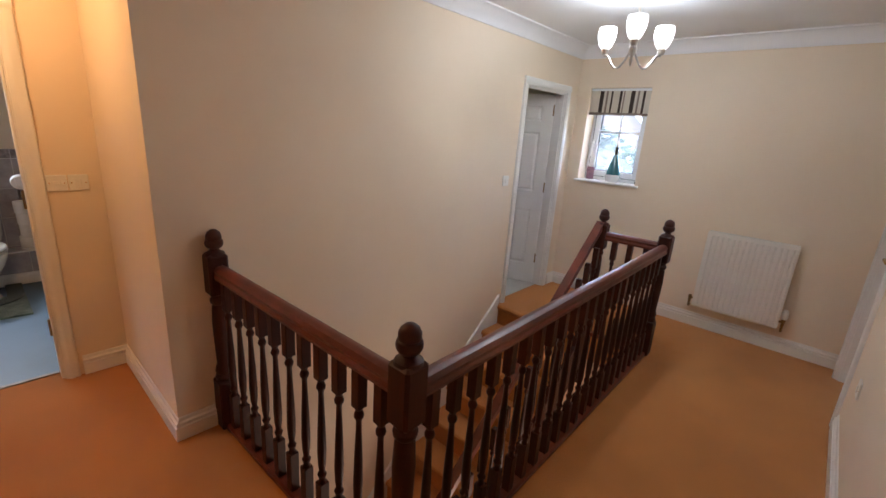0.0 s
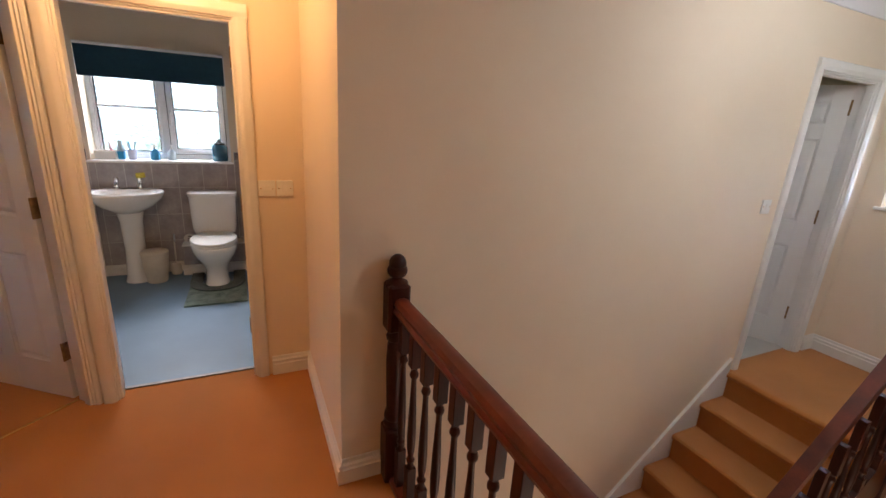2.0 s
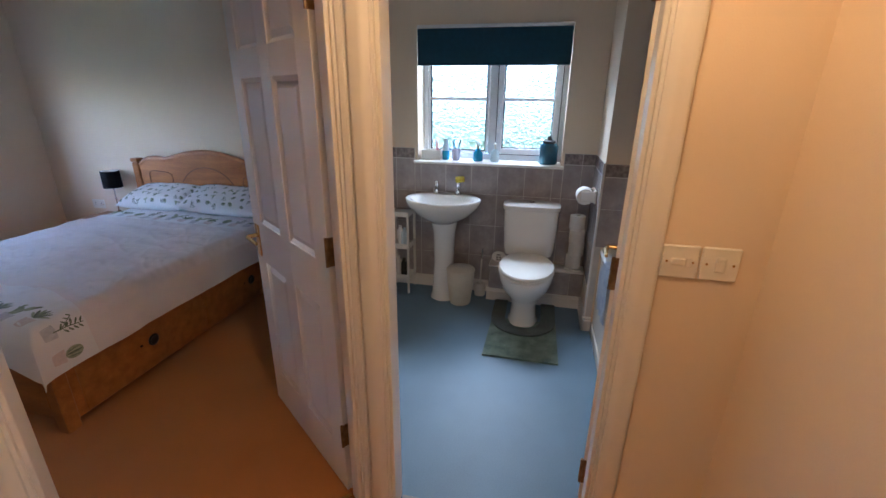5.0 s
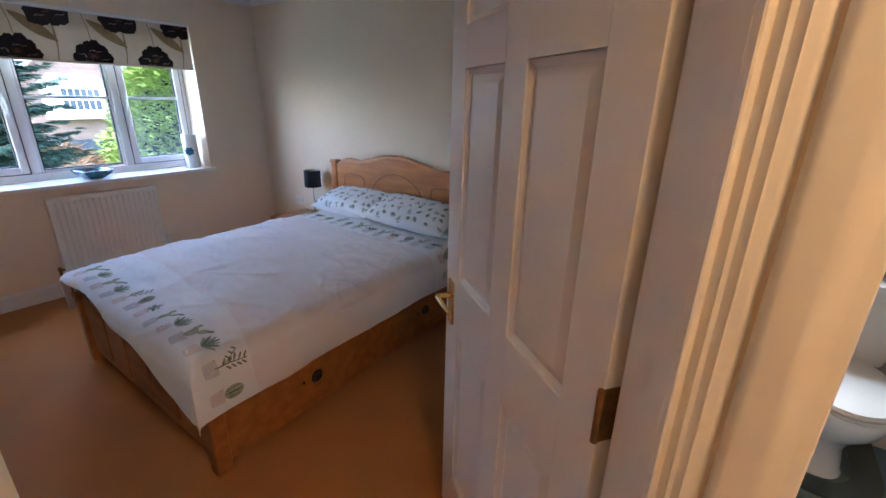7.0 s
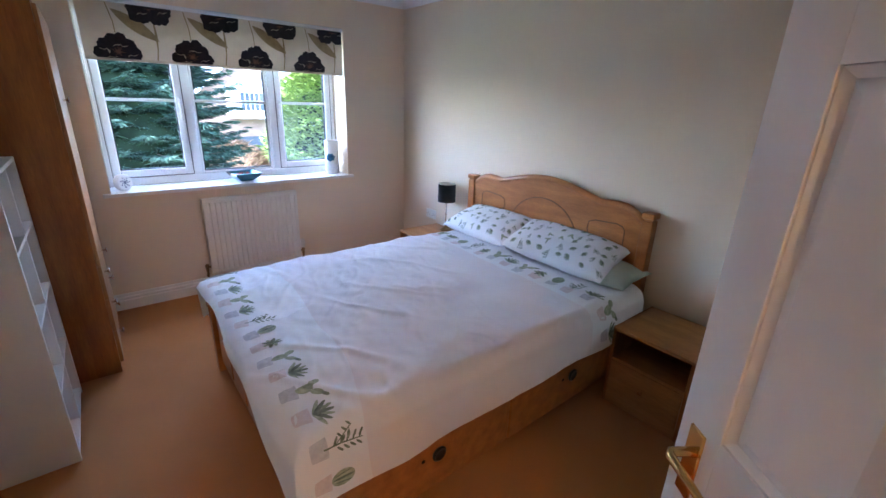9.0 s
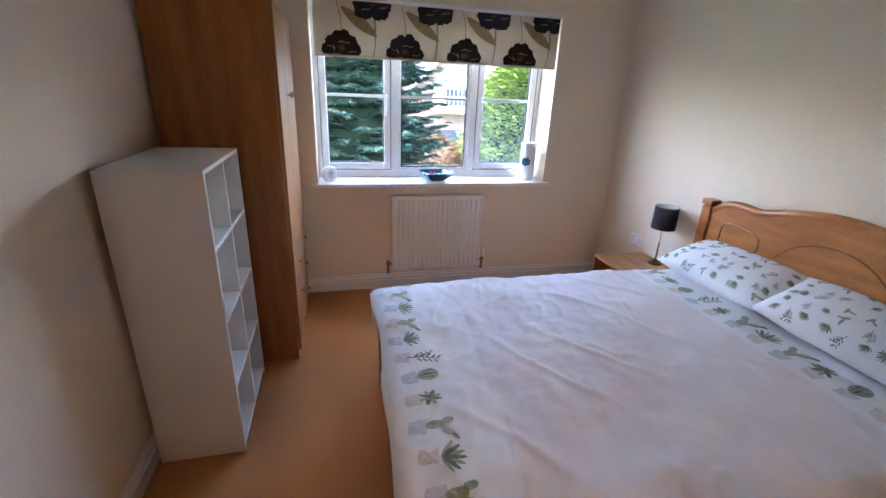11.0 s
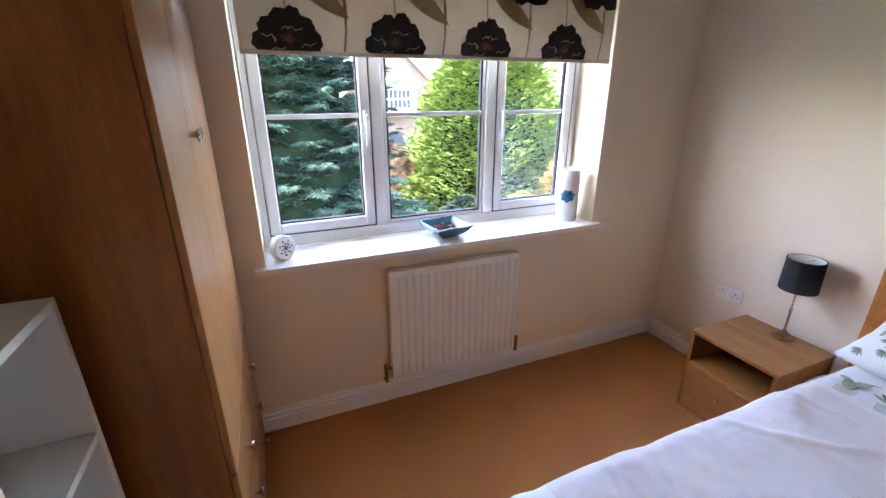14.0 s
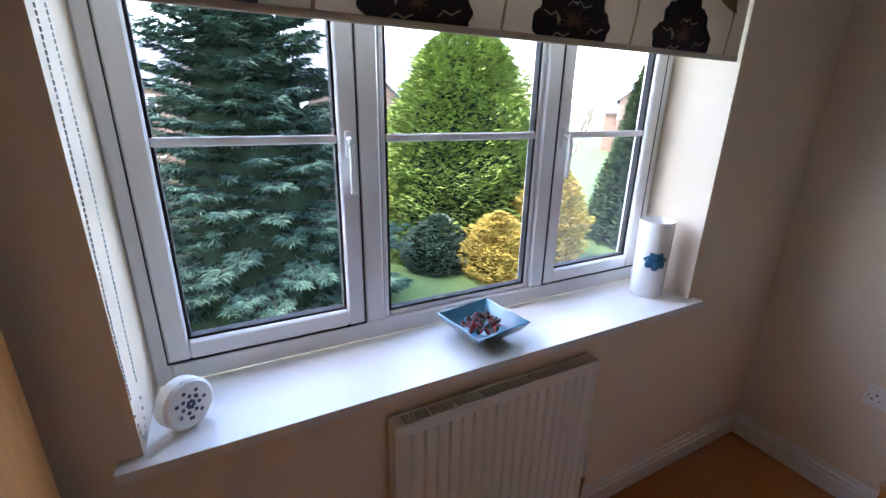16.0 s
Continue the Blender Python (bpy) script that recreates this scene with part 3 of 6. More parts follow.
def radiator(name, label, width, height, place, depth=0.075):
    """A ribbed panel radiator: x across, z up, its front facing -y, back at y=depth."""
    t = thing(name, label, "radiator", place=place)
    n = max(6, round(width / 0.0395))
    bm = bmesh.new()
    rows = []
    zs = [0.0, 0.010, 0.028, 0.042, height - 0.042, height - 0.028, height - 0.010, height]
    flat = [0.012, 0.002, 0.0, None, None, 0.0, 0.002, 0.012]
    xs = []
    pitch = (width - 0.03) / n
    for i in range(n):
        x = 0.015 + i * pitch
        xs += [(x, 0.0), (x + pitch * 0.46, 0.0), (x + pitch * 0.60, 0.010), (x + pitch * 0.80, 0.010), (x + pitch * 0.94, 0.0)]
    xs = [(0.0, 0.004), (0.008, 0.0)] + xs + [(width - 0.008, 0.0), (width, 0.004)]
    for z, f in zip(zs, flat):
        rows.append([bm.verts.new((x, (d if f is None else f), z)) for x, d in xs])
    for r0, r1 in zip(rows, rows[1:]):
        for i in range(len(xs) - 1):
            bm.faces.new((r0[i], r0[i + 1], r1[i + 1], r1[i]))
    bmesh.ops.recalc_face_normals(bm, faces=bm.faces)
    part("front_panel", bm, ENAMEL, t, smooth=30)
    part("back_panel", boxes((0.01, width - 0.01, depth - 0.014, depth, 0.01, height - 0.02), bevel=0.003), ENAMEL, t)
    part("side_panel", boxes((-0.002, 0.006, 0.003, depth, 0.008, height), bevel=0.002), ENAMEL, t)
    part("side_panel", boxes((width - 0.006, width + 0.002, 0.003, depth, 0.008, height), bevel=0.002), ENAMEL, t)
    g = boxes((0.0, width, 0.004, 0.012, height - 0.012, height + 0.003), (0.0, width, depth - 0.010, depth, height - 0.012, height + 0.003), bevel=0.002)
    for i in range(int((width - 0.05) / 0.011)):
        x = 0.028 + i * 0.011
        box(g, x, x + 0.004, 0.012, depth - 0.010, height - 0.006, height + 0.001)
    box(g, 0.0, 0.028, 0.012, depth - 0.010, height - 0.006, height + 0.002)
    box(g, width - 0.028, width, 0.012, depth - 0.010, height - 0.006, height + 0.002)
    part("top_grille", g, ENAMEL, t)
    # Near-black core: the shade behind the grille slots is put into its colour.
    part("slot_shade_core", boxes((0.015, width - 0.015, 0.018, depth - 0.018, 0.02, height - 0.03)), DARK, t)
    for x, big in ((-0.03, False), (width + 0.03, True)):
        s = 1 if big else -1
        v = part("valve", join(lathe([(0.0, -0.03), (0.011, -0.028), (0.011, 0.0), (0.014, 0.004), (0.014, 0.022), (0.009, 0.03), (0.0, 0.031)], 12, (x, depth / 2, 0.055)), tube([(x, depth / 2, 0.06), (x - s * 0.04, depth / 2, 0.06)], 0.009, 8), tube([(x, depth / 2, 0.03), (x, depth / 2, -0.02)], 0.0085, 8), tube([(x, depth / 2, -0.01), (x, depth / 2 + 0.02, -0.02), (x, depth + 0.02, -0.02)], 0.0075, 8)), OLDBRASS, t, "tarnished brass valve and pipe", smooth=40)
        if big:
            part("valve_head", lathe([(0.0, 0.085), (0.015, 0.085), (0.019, 0.092), (0.021, 0.100), (0.021, 0.140), (0.015, 0.160), (0.0, 0.163)], 16, (x, depth / 2, 0)), PLASTIC, t, "white thermostatic head", smooth=40)
    for x in (0.10, width - 0.10):
        part("bracket", boxes((x - 0.012, x + 0.012, depth, depth + 0.02, 0.05, height - 0.05)), ENAMEL, t)
    return t


radiator("radiator", "white ribbed panel radiator under the landing window wall", 0.60, 0.665, pose(-0.655, 4.203, 0.205))
radiator("radiator", "white ribbed panel radiator below the bedroom window", 0.712, 0.60, pose(-3.281, -4.508, 0.157, 0, 0, 180), depth=0.055)


def window_sash(t, x0, x1, z0, z1, y, face, bar_z=None, bar_x=None, opening=True, glass=None, frame_w=0.055, label=""):
    """One light of a window in the x-z plane at y: sash frame, glass and glazing bars. face: the way the room lies, +1 or -1."""
    w = frame_w if opening else 0.018
    yi, yo = y + face * (0.012 if opening else 0.0), y - face * 0.045
    part("sash" if opening else "bead", boxes((x0, x0 + w, yi, yo, z0, z1), (x1 - w, x1, yi, yo, z0, z1), (x0 + w, x1 - w, yi, yo, z0, z0 + w), (x0 + w, x1 - w, yi, yo, z1 - w, z1), bevel=0.005), UPVC, t)
    if opening:
        g = 0.0035
        # Dark strip draws the shaded gap, with its seal, round the sash.
        part("sash_gap_shade", boxes((x0 - g, x0, y, y + face * 0.0112, z0 - g, z1 + g), (x1, x1 + g, y, y + face * 0.0112, z0 - g, z1 + g), (x0, x1, y, y + face * 0.0112, z0 - g, z0)), DARK, t, "dark strip for the shaded gap and seal round the opening sash")
    seal = 0.007
    part("seal", boxes((x0 + w, x0 + w + seal, y - face * 0.004, y - face * 0.03, z0 + w, z1 - w), (x1 - w - seal, x1 - w, y - face * 0.004, y - face * 0.03, z0 + w, z1 - w), (x0 + w, x1 - w, y - face * 0.004, y - face * 0.03, z0 + w, z0 + w + seal)), DARK, t, "dark rubber seal")
    pane = part("pane", boxes((x0 + w - 0.004, x1 - w + 0.004, y - face * 0.014, y - face * 0.020, z0 + w - 0.004, z1 - w + 0.004)), glass or GLASS, t)
    pane.visible_shadow = False
    if bar_z:
        part("glazing_bar", boxes((x0 + w, x1 - w, y - face * 0.002, y - face * 0.012, bar_z - 0.011, bar_z + 0.011), bevel=0.003), UPVC, t)
    if bar_x:
        part("glazing_bar", boxes((bar_x - 0.010, bar_x + 0.010, y - face * 0.0025, y - face * 0.012, z0 + w, z1 - w), bevel=0.003), UPVC, t)


def window_handle(t, x, z, y, face):
    part("handle", join(boxes((x - 0.011, x + 0.011, y, y + face * 0.012, z - 0.03, z + 0.04), bevel=0.004), tube([(x, y + face * 0.01, z + 0.02), (x, y + face * 0.03, z + 0.018), (x, y + face * 0.036, z), (x + 0.002, y + face * 0.036, z - 0.10), (x + 0.002, y + face * 0.034, z - 0.12)], [0.008, 0.008, 0.009, 0.008, 0.006], 8)), UPVC, t, "white lever handle", smooth=40)


w1 = tagged(new("window_landing"), "small white plastic casement window with glazing bars", "window", kind="structure")
part("window_frame", boxes((-1.875, -1.845, 4.45, 4.52, 1.15, 2.015), (-1.34, -1.31, 4.45, 4.52, 1.15, 2.015), (-1.845, -1.34, 4.45, 4.52, 1.15, 1.185), (-1.845, -1.34, 4.45, 4.52, 1.98, 2.015), bevel=0.004), UPVC, w1)
window_sash(w1, -1.842, -1.343, 1.188, 1.977, 4.455, -1, bar_z=1.62, bar_x=-1.59, glass=GLASS_MIST)
w1.location.x = -0.038
window_handle(w1, -1.825, 1.50, 4.44, -1)
part("window_sill", boxes((-1.905, -1.275, 4.272, 4.45, 1.128, 1.150), bevel=0.006), GLOSS, w1, "white painted sill board")

blind1 = thing("roller_blind", "cream roller blind with brown vertical stripes, half down", "blind", place=pose(-0.038, 0, 0))
CREAM = mat("cream_blind_fabric", (0.62, 0.56, 0.46), 0.85, vary=0.04, scale=20, grain=0.1, grain_scale=500)
BROWN = mat("brown_blind_stripe", (0.045, 0.028, 0.022), 0.85, vary=0.1, scale=20)
TAUPE = mat("taupe_blind_stripe", (0.22, 0.17, 0.14), 0.85, vary=0.1, scale=20)
part("fabric", boxes((-1.872, -1.315, 4.325, 4.328, 1.775, 2.0)), CREAM, blind1)
part("top_bar", boxes((-1.873, -1.313, 4.318, 4.345, 1.990, 2.012), bevel=0.004), UPVC, blind1)
part("hem", boxes((-1.872, -1.315, 4.322, 4.331, 1.772, 1.795), bevel=0.002), TAUPE, blind1, "taupe weighted hem")
for x, w, m in ((-1.765, 0.036, BROWN), (-1.715, 0.018, TAUPE), (-1.668, 0.016, BROWN), (-1.585, 0.022, BROWN), (-1.555, 0.010, TAUPE), (-1.475, 0.036, BROWN), (-1.425, 0.016, TAUPE), (-1.375, 0.020, BROWN)):
    part("stripe", boxes((x - w / 2, x + w / 2, 4.3235, 4.326, 1.795, 1.99)), m, blind1)

vase = thing("vase", "tall teal and white bottle vase with a dark neck", "vase", place=pose(-1.598, 4.385, 1.150))
TEAL = mat("teal_glaze", (0.025, 0.14, 0.17), 0.15, vary=0.15, scale=14, coat=0.4)
part("base", lathe([(0.0, 0.0), (0.052, 0.0), (0.063, 0.02), (0.068, 0.05), (0.066, 0.075)], 24), CERAMIC, vase, "white lower band", smooth=50)
part("body", lathe([(0.0, 0.070), (0.067, 0.071), (0.062, 0.11), (0.046, 0.17), (0.029, 0.225), (0.020, 0.26)], 24), TEAL, vase, smooth=50)
part("neck", lathe([(0.020, 0.258), (0.0165, 0.29), (0.0155, 0.33), (0.017, 0.335), (0.012, 0.336), (0.0, 0.30)], 20), mat("black_glaze", (0.008, 0.009, 0.012), 0.12, vary=0.1), vase, "black neck", smooth=50)
card = thing("photo_card", "small pink and mauve picture card standing on the sill", "card", place=pose(-1.835, 4.40, 1.150, -8, 0, 25))
part("print", boxes((-0.035, 0.035, -0.003, 0.003, 0.0, 0.125), bevel=0.001), mat("mauve_print", (0.33, 0.16, 0.20), 0.4, dark=(0.10, 0.05, 0.08), scale=30), card)
tea = thing("tealight_holder", "small dark tealight holder on the white sill", "candle holder", place=pose(-1.365, 4.39, 1.150))
part("cup", lathe([(0.0, 0.0), (0.014, 0.0), (0.018, 0.02), (0.017, 0.034), (0.013, 0.034), (0.012, 0.01), (0.0, 0.009)], 14), DARK, tea, smooth=40)


def wall_plate(name, label, w, h, place, kind="switch"):
    """A wall plate whose back lies on y=0 and whose face looks to -y, centred at the origin."""
    t = thing(name, label, "light switch" if kind != "socket" else "socket", place=place)
    part("plate", boxes((-w / 2, w / 2, -0.009, 0, -h / 2, h / 2), bevel=0.003), PLASTIC, t)
    for x in (-w / 2 + 0.013, w / 2 - 0.013):
        part("screw", lathe([(0.0, 0), (0.003, 0), (0.003, 0.001), (0.0, 0.001)], 10, (0, 0, 0)), BRASS, t).matrix_local = pose(x, -0.009, 0, 90)
    if kind == "rocker":
        part("rocker", boxes((-0.012, 0.012, -0.014, -0.008, -0.02, 0.02), bevel=0.003), PLASTIC, t)
    elif kind == "spur":
        part("rocker", boxes((-0.020, 0.012, -0.013, -0.008, -0.008, 0.010), bevel=0.002), PLASTIC, t)
        part("fuse_holder", boxes((0.015, 0.028, -0.011, -0.008, -0.012, 0.012), bevel=0.001), PLASTIC, t)
    elif kind == "socket":
        for cx in (-w / 4, w / 4):
            part("rocker", boxes((cx * 0.55 - 0.006, cx * 0.55 + 0.006, -0.013, -0.008, 0.010, 0.027), bevel=0.002), PLASTIC, t)
            part("pin_hole", boxes((cx - 0.003, cx + 0.003, -0.0096, -0.008, 0.004, 0.012), (cx - 0.014, cx - 0.008, -0.0096, -0.008, -0.014, -0.010), (cx + 0.008, cx + 0.014, -0.0096, -0.008, -0.014, -0.010)), DARK, t, "dark socket holes")
    return t


wall_plate("light_switch", "white pull-cord isolator plate beside the bathroom door", 0.086, 0.086, pose(-3.0, 0.425, 1.135, 0, 0, 90), "spur")
wall_plate("light_switch", "white rocker light switch beside the bathroom door", 0.086, 0.086, pose(-3.0, 0.516, 1.135, 0, 0, 90), "rocker")
wall_plate("light_switch", "white rocker light switch on the stair wall", 0.086, 0.086, pose(-2.04, 3.19, 1.155, 0, 0, 90), "rocker")
wall_plate("wall_socket", "white single switch plate low on the wall", 0.086, 0.086, pose(0.35, 2.93, 0.445, 0, 0, -90), "rocker")

# ---- bathroom ----
w2 = tagged(new("window_bathroom"), "white plastic bathroom window with obscured glass", "window", kind="structure")
w2.matrix_world = pose(-5.33, 0, 0, 0, 0, 90)
part("window_frame", boxes((-0.86, -0.825, -0.03, 0.04, 1.055, 1.99), (0.18, 0.215, -0.03, 0.04, 1.055, 1.99), (-0.825, 0.18, -0.03, 0.04, 1.055, 1.10), (-0.825, 0.18, -0.03, 0.04, 1.95, 1.99), (-0.345, -0.285, -0.03, 0.04, 1.10, 1.95), bevel=0.004), UPVC, w2)
window_sash(w2, -0.823, -0.347, 1.102, 1.948, -0.028, -1, bar_z=1.505, opening=False, glass=FROSTED)
window_sash(w2, -0.283, 0.178, 1.102, 1.948, -0.028, -1, bar_z=1.505, glass=FROSTED, frame_w=0.045)
window_handle(w2, -0.262, 1.46, -0.042, -1)
part("window_sill", boxes((-0.86, 0.215, -0.215, -0.03, 1.035, 1.055), (-0.885, 0.235, -0.255, -0.215, 1.035, 1.055), bevel=0.004), GLOSS, w2, "white sill board")

blind2 = thing("roller_blind", "dark teal roller blind, partly lowered over obscured glass", "blind")
part("fabric", boxes((-5.105, -5.102, -0.852, 0.207, 1.735, 1.975)), TEAL_BLIND, blind2)
part("top_bar", boxes((-5.118, -5.09, -0.855, 0.21, 1.965, 1.988), bevel=0.005), UPVC, blind2)
part("hem", boxes((-5.108, -5.099, -0.852, 0.207, 1.728, 1.745), bevel=0.003), TEAL_BLIND, blind2)

# boxing behind the toilet
boxing = thing("pipe_boxing", "low grey tiled pipe boxing behind the toilet", "boxing")
part("core", boxes((-5.12, -4.975, -0.245, 0.455, 0.0, 0.292)), GROUT, boxing)

# sink
sink = thing("washbasin", "white ceramic pedestal basin with two chrome taps", "basin", place=pose(-5.10, -0.605, 0))


def loft(rings, close_top=True, close_bottom=True):
    """Skin over rings of points, all of one length."""
    bm = bmesh.new()
    rs = [[bm.verts.new(p) for p in r] for r in rings]
    n = len(rs[0])
    for a, b in zip(rs, rs[1:]):
        for i in range(n):
            bm.faces.new((a[i], a[(i + 1) % n], b[(i + 1) % n], b[i]))
    if close_bottom:
        bm.faces.new(rs[0][::-1])
    if close_top:
        bm.faces.new(rs[-1])
    bmesh.ops.recalc_face_normals(bm, faces=bm.faces)
    return bm


def oval(cx, cy, rx, ry, z, n=28, flat=0.0, power=2.0):
    """An oval ring; flat cuts it off straight towards -x."""
    pts = []
    for i in range(n):
        a = 2 * math.pi * i / n
        c, s = math.cos(a), math.sin(a)
        x = rx * math.copysign(abs(c) ** (2 / power), c)
        y = ry * math.copysign(abs(s) ** (2 / power), s)
        pts.append((cx + max(x, -rx + flat), cy + y, z))
    return pts


part("bowl", loft([oval(0.20, 0, 0.10, 0.10, 0.64, flat=0.03), oval(0.20, 0, 0.18, 0.20, 0.70, flat=0.03), oval(0.215, 0, 0.215, 0.262, 0.765, flat=0.02), oval(0.22, 0, 0.222, 0.278, 0.802, flat=0.02), oval(0.22, 0, 0.220, 0.277, 0.818, flat=0.02), oval(0.22, 0, 0.212, 0.268, 0.823, flat=0.02), oval(0.25, 0, 0.165, 0.225, 0.818, flat=0.02), oval(0.25, 0, 0.150, 0.205, 0.79, flat=0.01), oval(0.25, 0, 0.11, 0.15, 0.72), oval(0.24, 0, 0.03, 0.03, 0.695)]), CERAMIC, sink, smooth=60)
part("pedestal", loft([oval(0.15, 0, 0.115, 0.105, 0.006), oval(0.15, 0, 0.10, 0.092, 0.05), oval(0.15, 0, 0.085, 0.078, 0.30), oval(0.155, 0, 0.09, 0.085, 0.55), oval(0.165, 0, 0.115, 0.11, 0.68)]), CERAMIC, sink, smooth=60)
part("waste", lathe([(0.0, 0.6965), (0.02, 0.697), (0.022, 0.6955)], 16, (0.24, 0, 0)), CHROME, sink, "chrome waste")
part("overflow", lathe([(0, 0), (0.009, 0), (0.009, 0.002), (0, 0.002)], 12), DARK, sink, "dark overflow hole").matrix_local = pose(0.106, 0, 0.782, 0, 78, 0)
for y in (-0.085, 0.085):
    tap = part("tap", join(lathe([(0.0, 0.815), (0.024, 0.816), (0.022, 0.826), (0.014, 0.834), (0.013, 0.872), (0.016, 0.878), (0.0, 0.88)], 14, (0.065, y, 0)), tube([(0.065, y, 0.855), (0.10, y, 0.868), (0.135, y, 0.866), (0.148, y, 0.848)], [0.011, 0.0105, 0.010, 0.009], 10)), CHROME, sink, "chrome pillar tap", smooth=40)
    part("lever", lathe([(0.0, 0.878), (0.017, 0.880), (0.020, 0.895), (0.017, 0.912), (0.008, 0.918), (0.0, 0.918)], 10, (0.065, y, 0)), CHROME, tap, smooth=40)
sponge = thing("sponge", "yellow bath sponge resting on a basin tap", "sponge", place=pose(-5.04, -0.505, 0.918, 4, 6, 12))
part("foam", boxes((-0.03, 0.03, -0.04, 0.03, 0.0, 0.035), bevel=0.006), mat("yellow_sponge", (0.52, 0.42, 0.05), 0.95, vary=0.2, scale=60, bump=0.9, grain=0.4, grain_scale=160), sponge)

# toilet
wc = thing("toilet", "white close-coupled toilet with its lid down", "toilet", place=pose(-5.115, 0.035, 0))
part("cistern", loft([oval(0.105, 0, 0.085, 0.172, 0.41, power=5), oval(0.105, 0, 0.095, 0.185, 0.46, power=5), oval(0.105, 0, 0.100, 0.192, 0.60, power=5), oval(0.105, 0, 0.100, 0.196, 0.755, power=5)]), CERAMIC, wc, smooth=60)
part("cistern_lid", loft([oval(0.107, 0, 0.104, 0.200, 0.753, power=5), oval(0.107, 0, 0.110, 0.207, 0.765, power=5), oval(0.107, 0, 0.108, 0.205, 0.788, power=5), oval(0.107, 0, 0.085, 0.185, 0.797, power=4)]), CERAMIC, wc, smooth=60)
part("flush_button", lathe([(0.0, 0.797), (0.022, 0.797), (0.022, 0.803), (0.018, 0.806), (0.0, 0.806)], 18, (0.107, 0, 0)), CHROME, wc, "chrome push button", smooth=40)
part("bowl", loft([oval(0.40, 0, 0.165, 0.105, 0.006, power=2.6), oval(0.40, 0, 0.150, 0.092, 0.04, power=2.4), oval(0.39, 0, 0.140, 0.088, 0.14), oval(0.40, 0, 0.175, 0.115, 0.21), oval(0.42, 0, 0.245, 0.165, 0.29), oval(0.43, 0, 0.265, 0.182, 0.35), oval(0.43, 0, 0.268, 0.186, 0.385), oval(0.43, 0, 0.262, 0.180, 0.395)]), CERAMIC, wc, smooth=60)
part("neck", boxes((0.03, 0.25, -0.11, 0.11, 0.20, 0.405), bevel=0.02), CERAMIC, wc)
part("seat", loft([oval(0.435, 0, 0.262, 0.184, 0.397, flat=0.03), oval(0.435, 0, 0.270, 0.190, 0.404, flat=0.03), oval(0.435, 0, 0.268, 0.188, 0.413, flat=0.03)]), PLASTIC, wc, smooth=50)
part("lid", loft([oval(0.435, 0, 0.266, 0.186, 0.416, flat=0.03), oval(0.435, 0, 0.270, 0.190, 0.424, flat=0.03), oval(0.435, 0, 0.262, 0.182, 0.436, flat=0.03), oval(0.435, 0, 0.20, 0.13, 0.441, flat=0.02)]), PLASTIC, wc, smooth=50)
for y in (-0.07, 0.07):
    part("hinge", tube([(0.185, y - 0.02, 0.425), (0.185, y + 0.02, 0.425)], 0.011, 10), CHROME, wc, smooth=40)

PILE = mat("green_tufted_pile", (0.19, 0.27, 0.21), 0.95, dark=(0.05, 0.10, 0.085), scale=13, grain=0.6, grain_scale=240, bump=1.0, sheen=0.3)
mat_thing = thing("bath_mat", "mottled green pile mat in front of the toilet", "mat")
part("tufted_top", outline([(-4.60, -0.180), (-4.168, -0.186), (-4.168, 0.274), (-4.66, 0.268), (-4.66, -0.10)], "z", 0.006, 0.018), PILE, mat_thing)
ped = thing("pedestal_mat", "dark green pile mat cut round the toilet foot", "mat")
curve = [(-4.66 + 0.23 * math.cos(a), 0.040 + 0.225 * math.sin(a)) for a in [radians(-90 + 180 * k / 16) for k in range(17)]]
hole = [(-4.66 + 0.135 * math.cos(a), 0.038 + 0.125 * math.sin(a)) for a in [radians(90 - 180 * k / 12) for k in range(13)]]
part("tufted_top", outline([(-4.93, -0.185)] + curve + [(-4.93, 0.265), (-4.93, 0.163)] + hole + [(-4.93, -0.087)], "z", 0.0185, 0.030), mat("dark_green_pile", (0.045, 0.075, 0.070), 0.95, dark=(0.018, 0.034, 0.034), scale=16, grain=0.6, grain_scale=240, bump=1.0, sheen=0.3), ped)

bin_t = thing("waste_bin", "cream plastic pedestal bin beside the basin", "bin", place=pose(-4.86, -0.455, 0.006))
CREAMP = mat("cream_plastic", (0.62, 0.55, 0.45), 0.4, vary=0.05, scale=12, grain=0.1, grain_scale=120, bump=0.15)
part("body", lathe([(0.0, 0.0), (0.075, 0.0), (0.080, 0.01), (0.098, 0.15), (0.106, 0.262), (0.104, 0.268), (0.098, 0.262), (0.0, 0.255)], 28), CREAMP, bin_t, smooth=50)
part("lid", lathe([(0.108, 0.264), (0.110, 0.276), (0.100, 0.288), (0.0, 0.292)], 28), CREAMP, bin_t, smooth=50)
brush = thing("toilet_brush", "white toilet brush with a chrome handle in its holder", "toilet brush", place=pose(-5.035, -0.325, 0.006))
part("holder", lathe([(0.0, 0.0), (0.042, 0.0), (0.045, 0.02), (0.040, 0.09), (0.032, 0.10), (0.0, 0.10)], 20), PLASTIC, brush, smooth=50)
part("handle", tube([(0, 0, 0.10), (0.0, 0.005, 0.30), (0, 0.008, 0.385)], [0.007, 0.007, 0.009], 10), PLASTIC, brush, smooth=40)
part("grip", tube([(0, 0.006, 0.31), (0, 0.008, 0.39)], [0.010, 0.011], 10), CHROME, brush, "chrome grip", smooth=40)
fresh = thing("air_freshener", "white oval plug-style air freshener on the boxing", "air freshener", place=pose(-5.02, -0.185, 0.297))
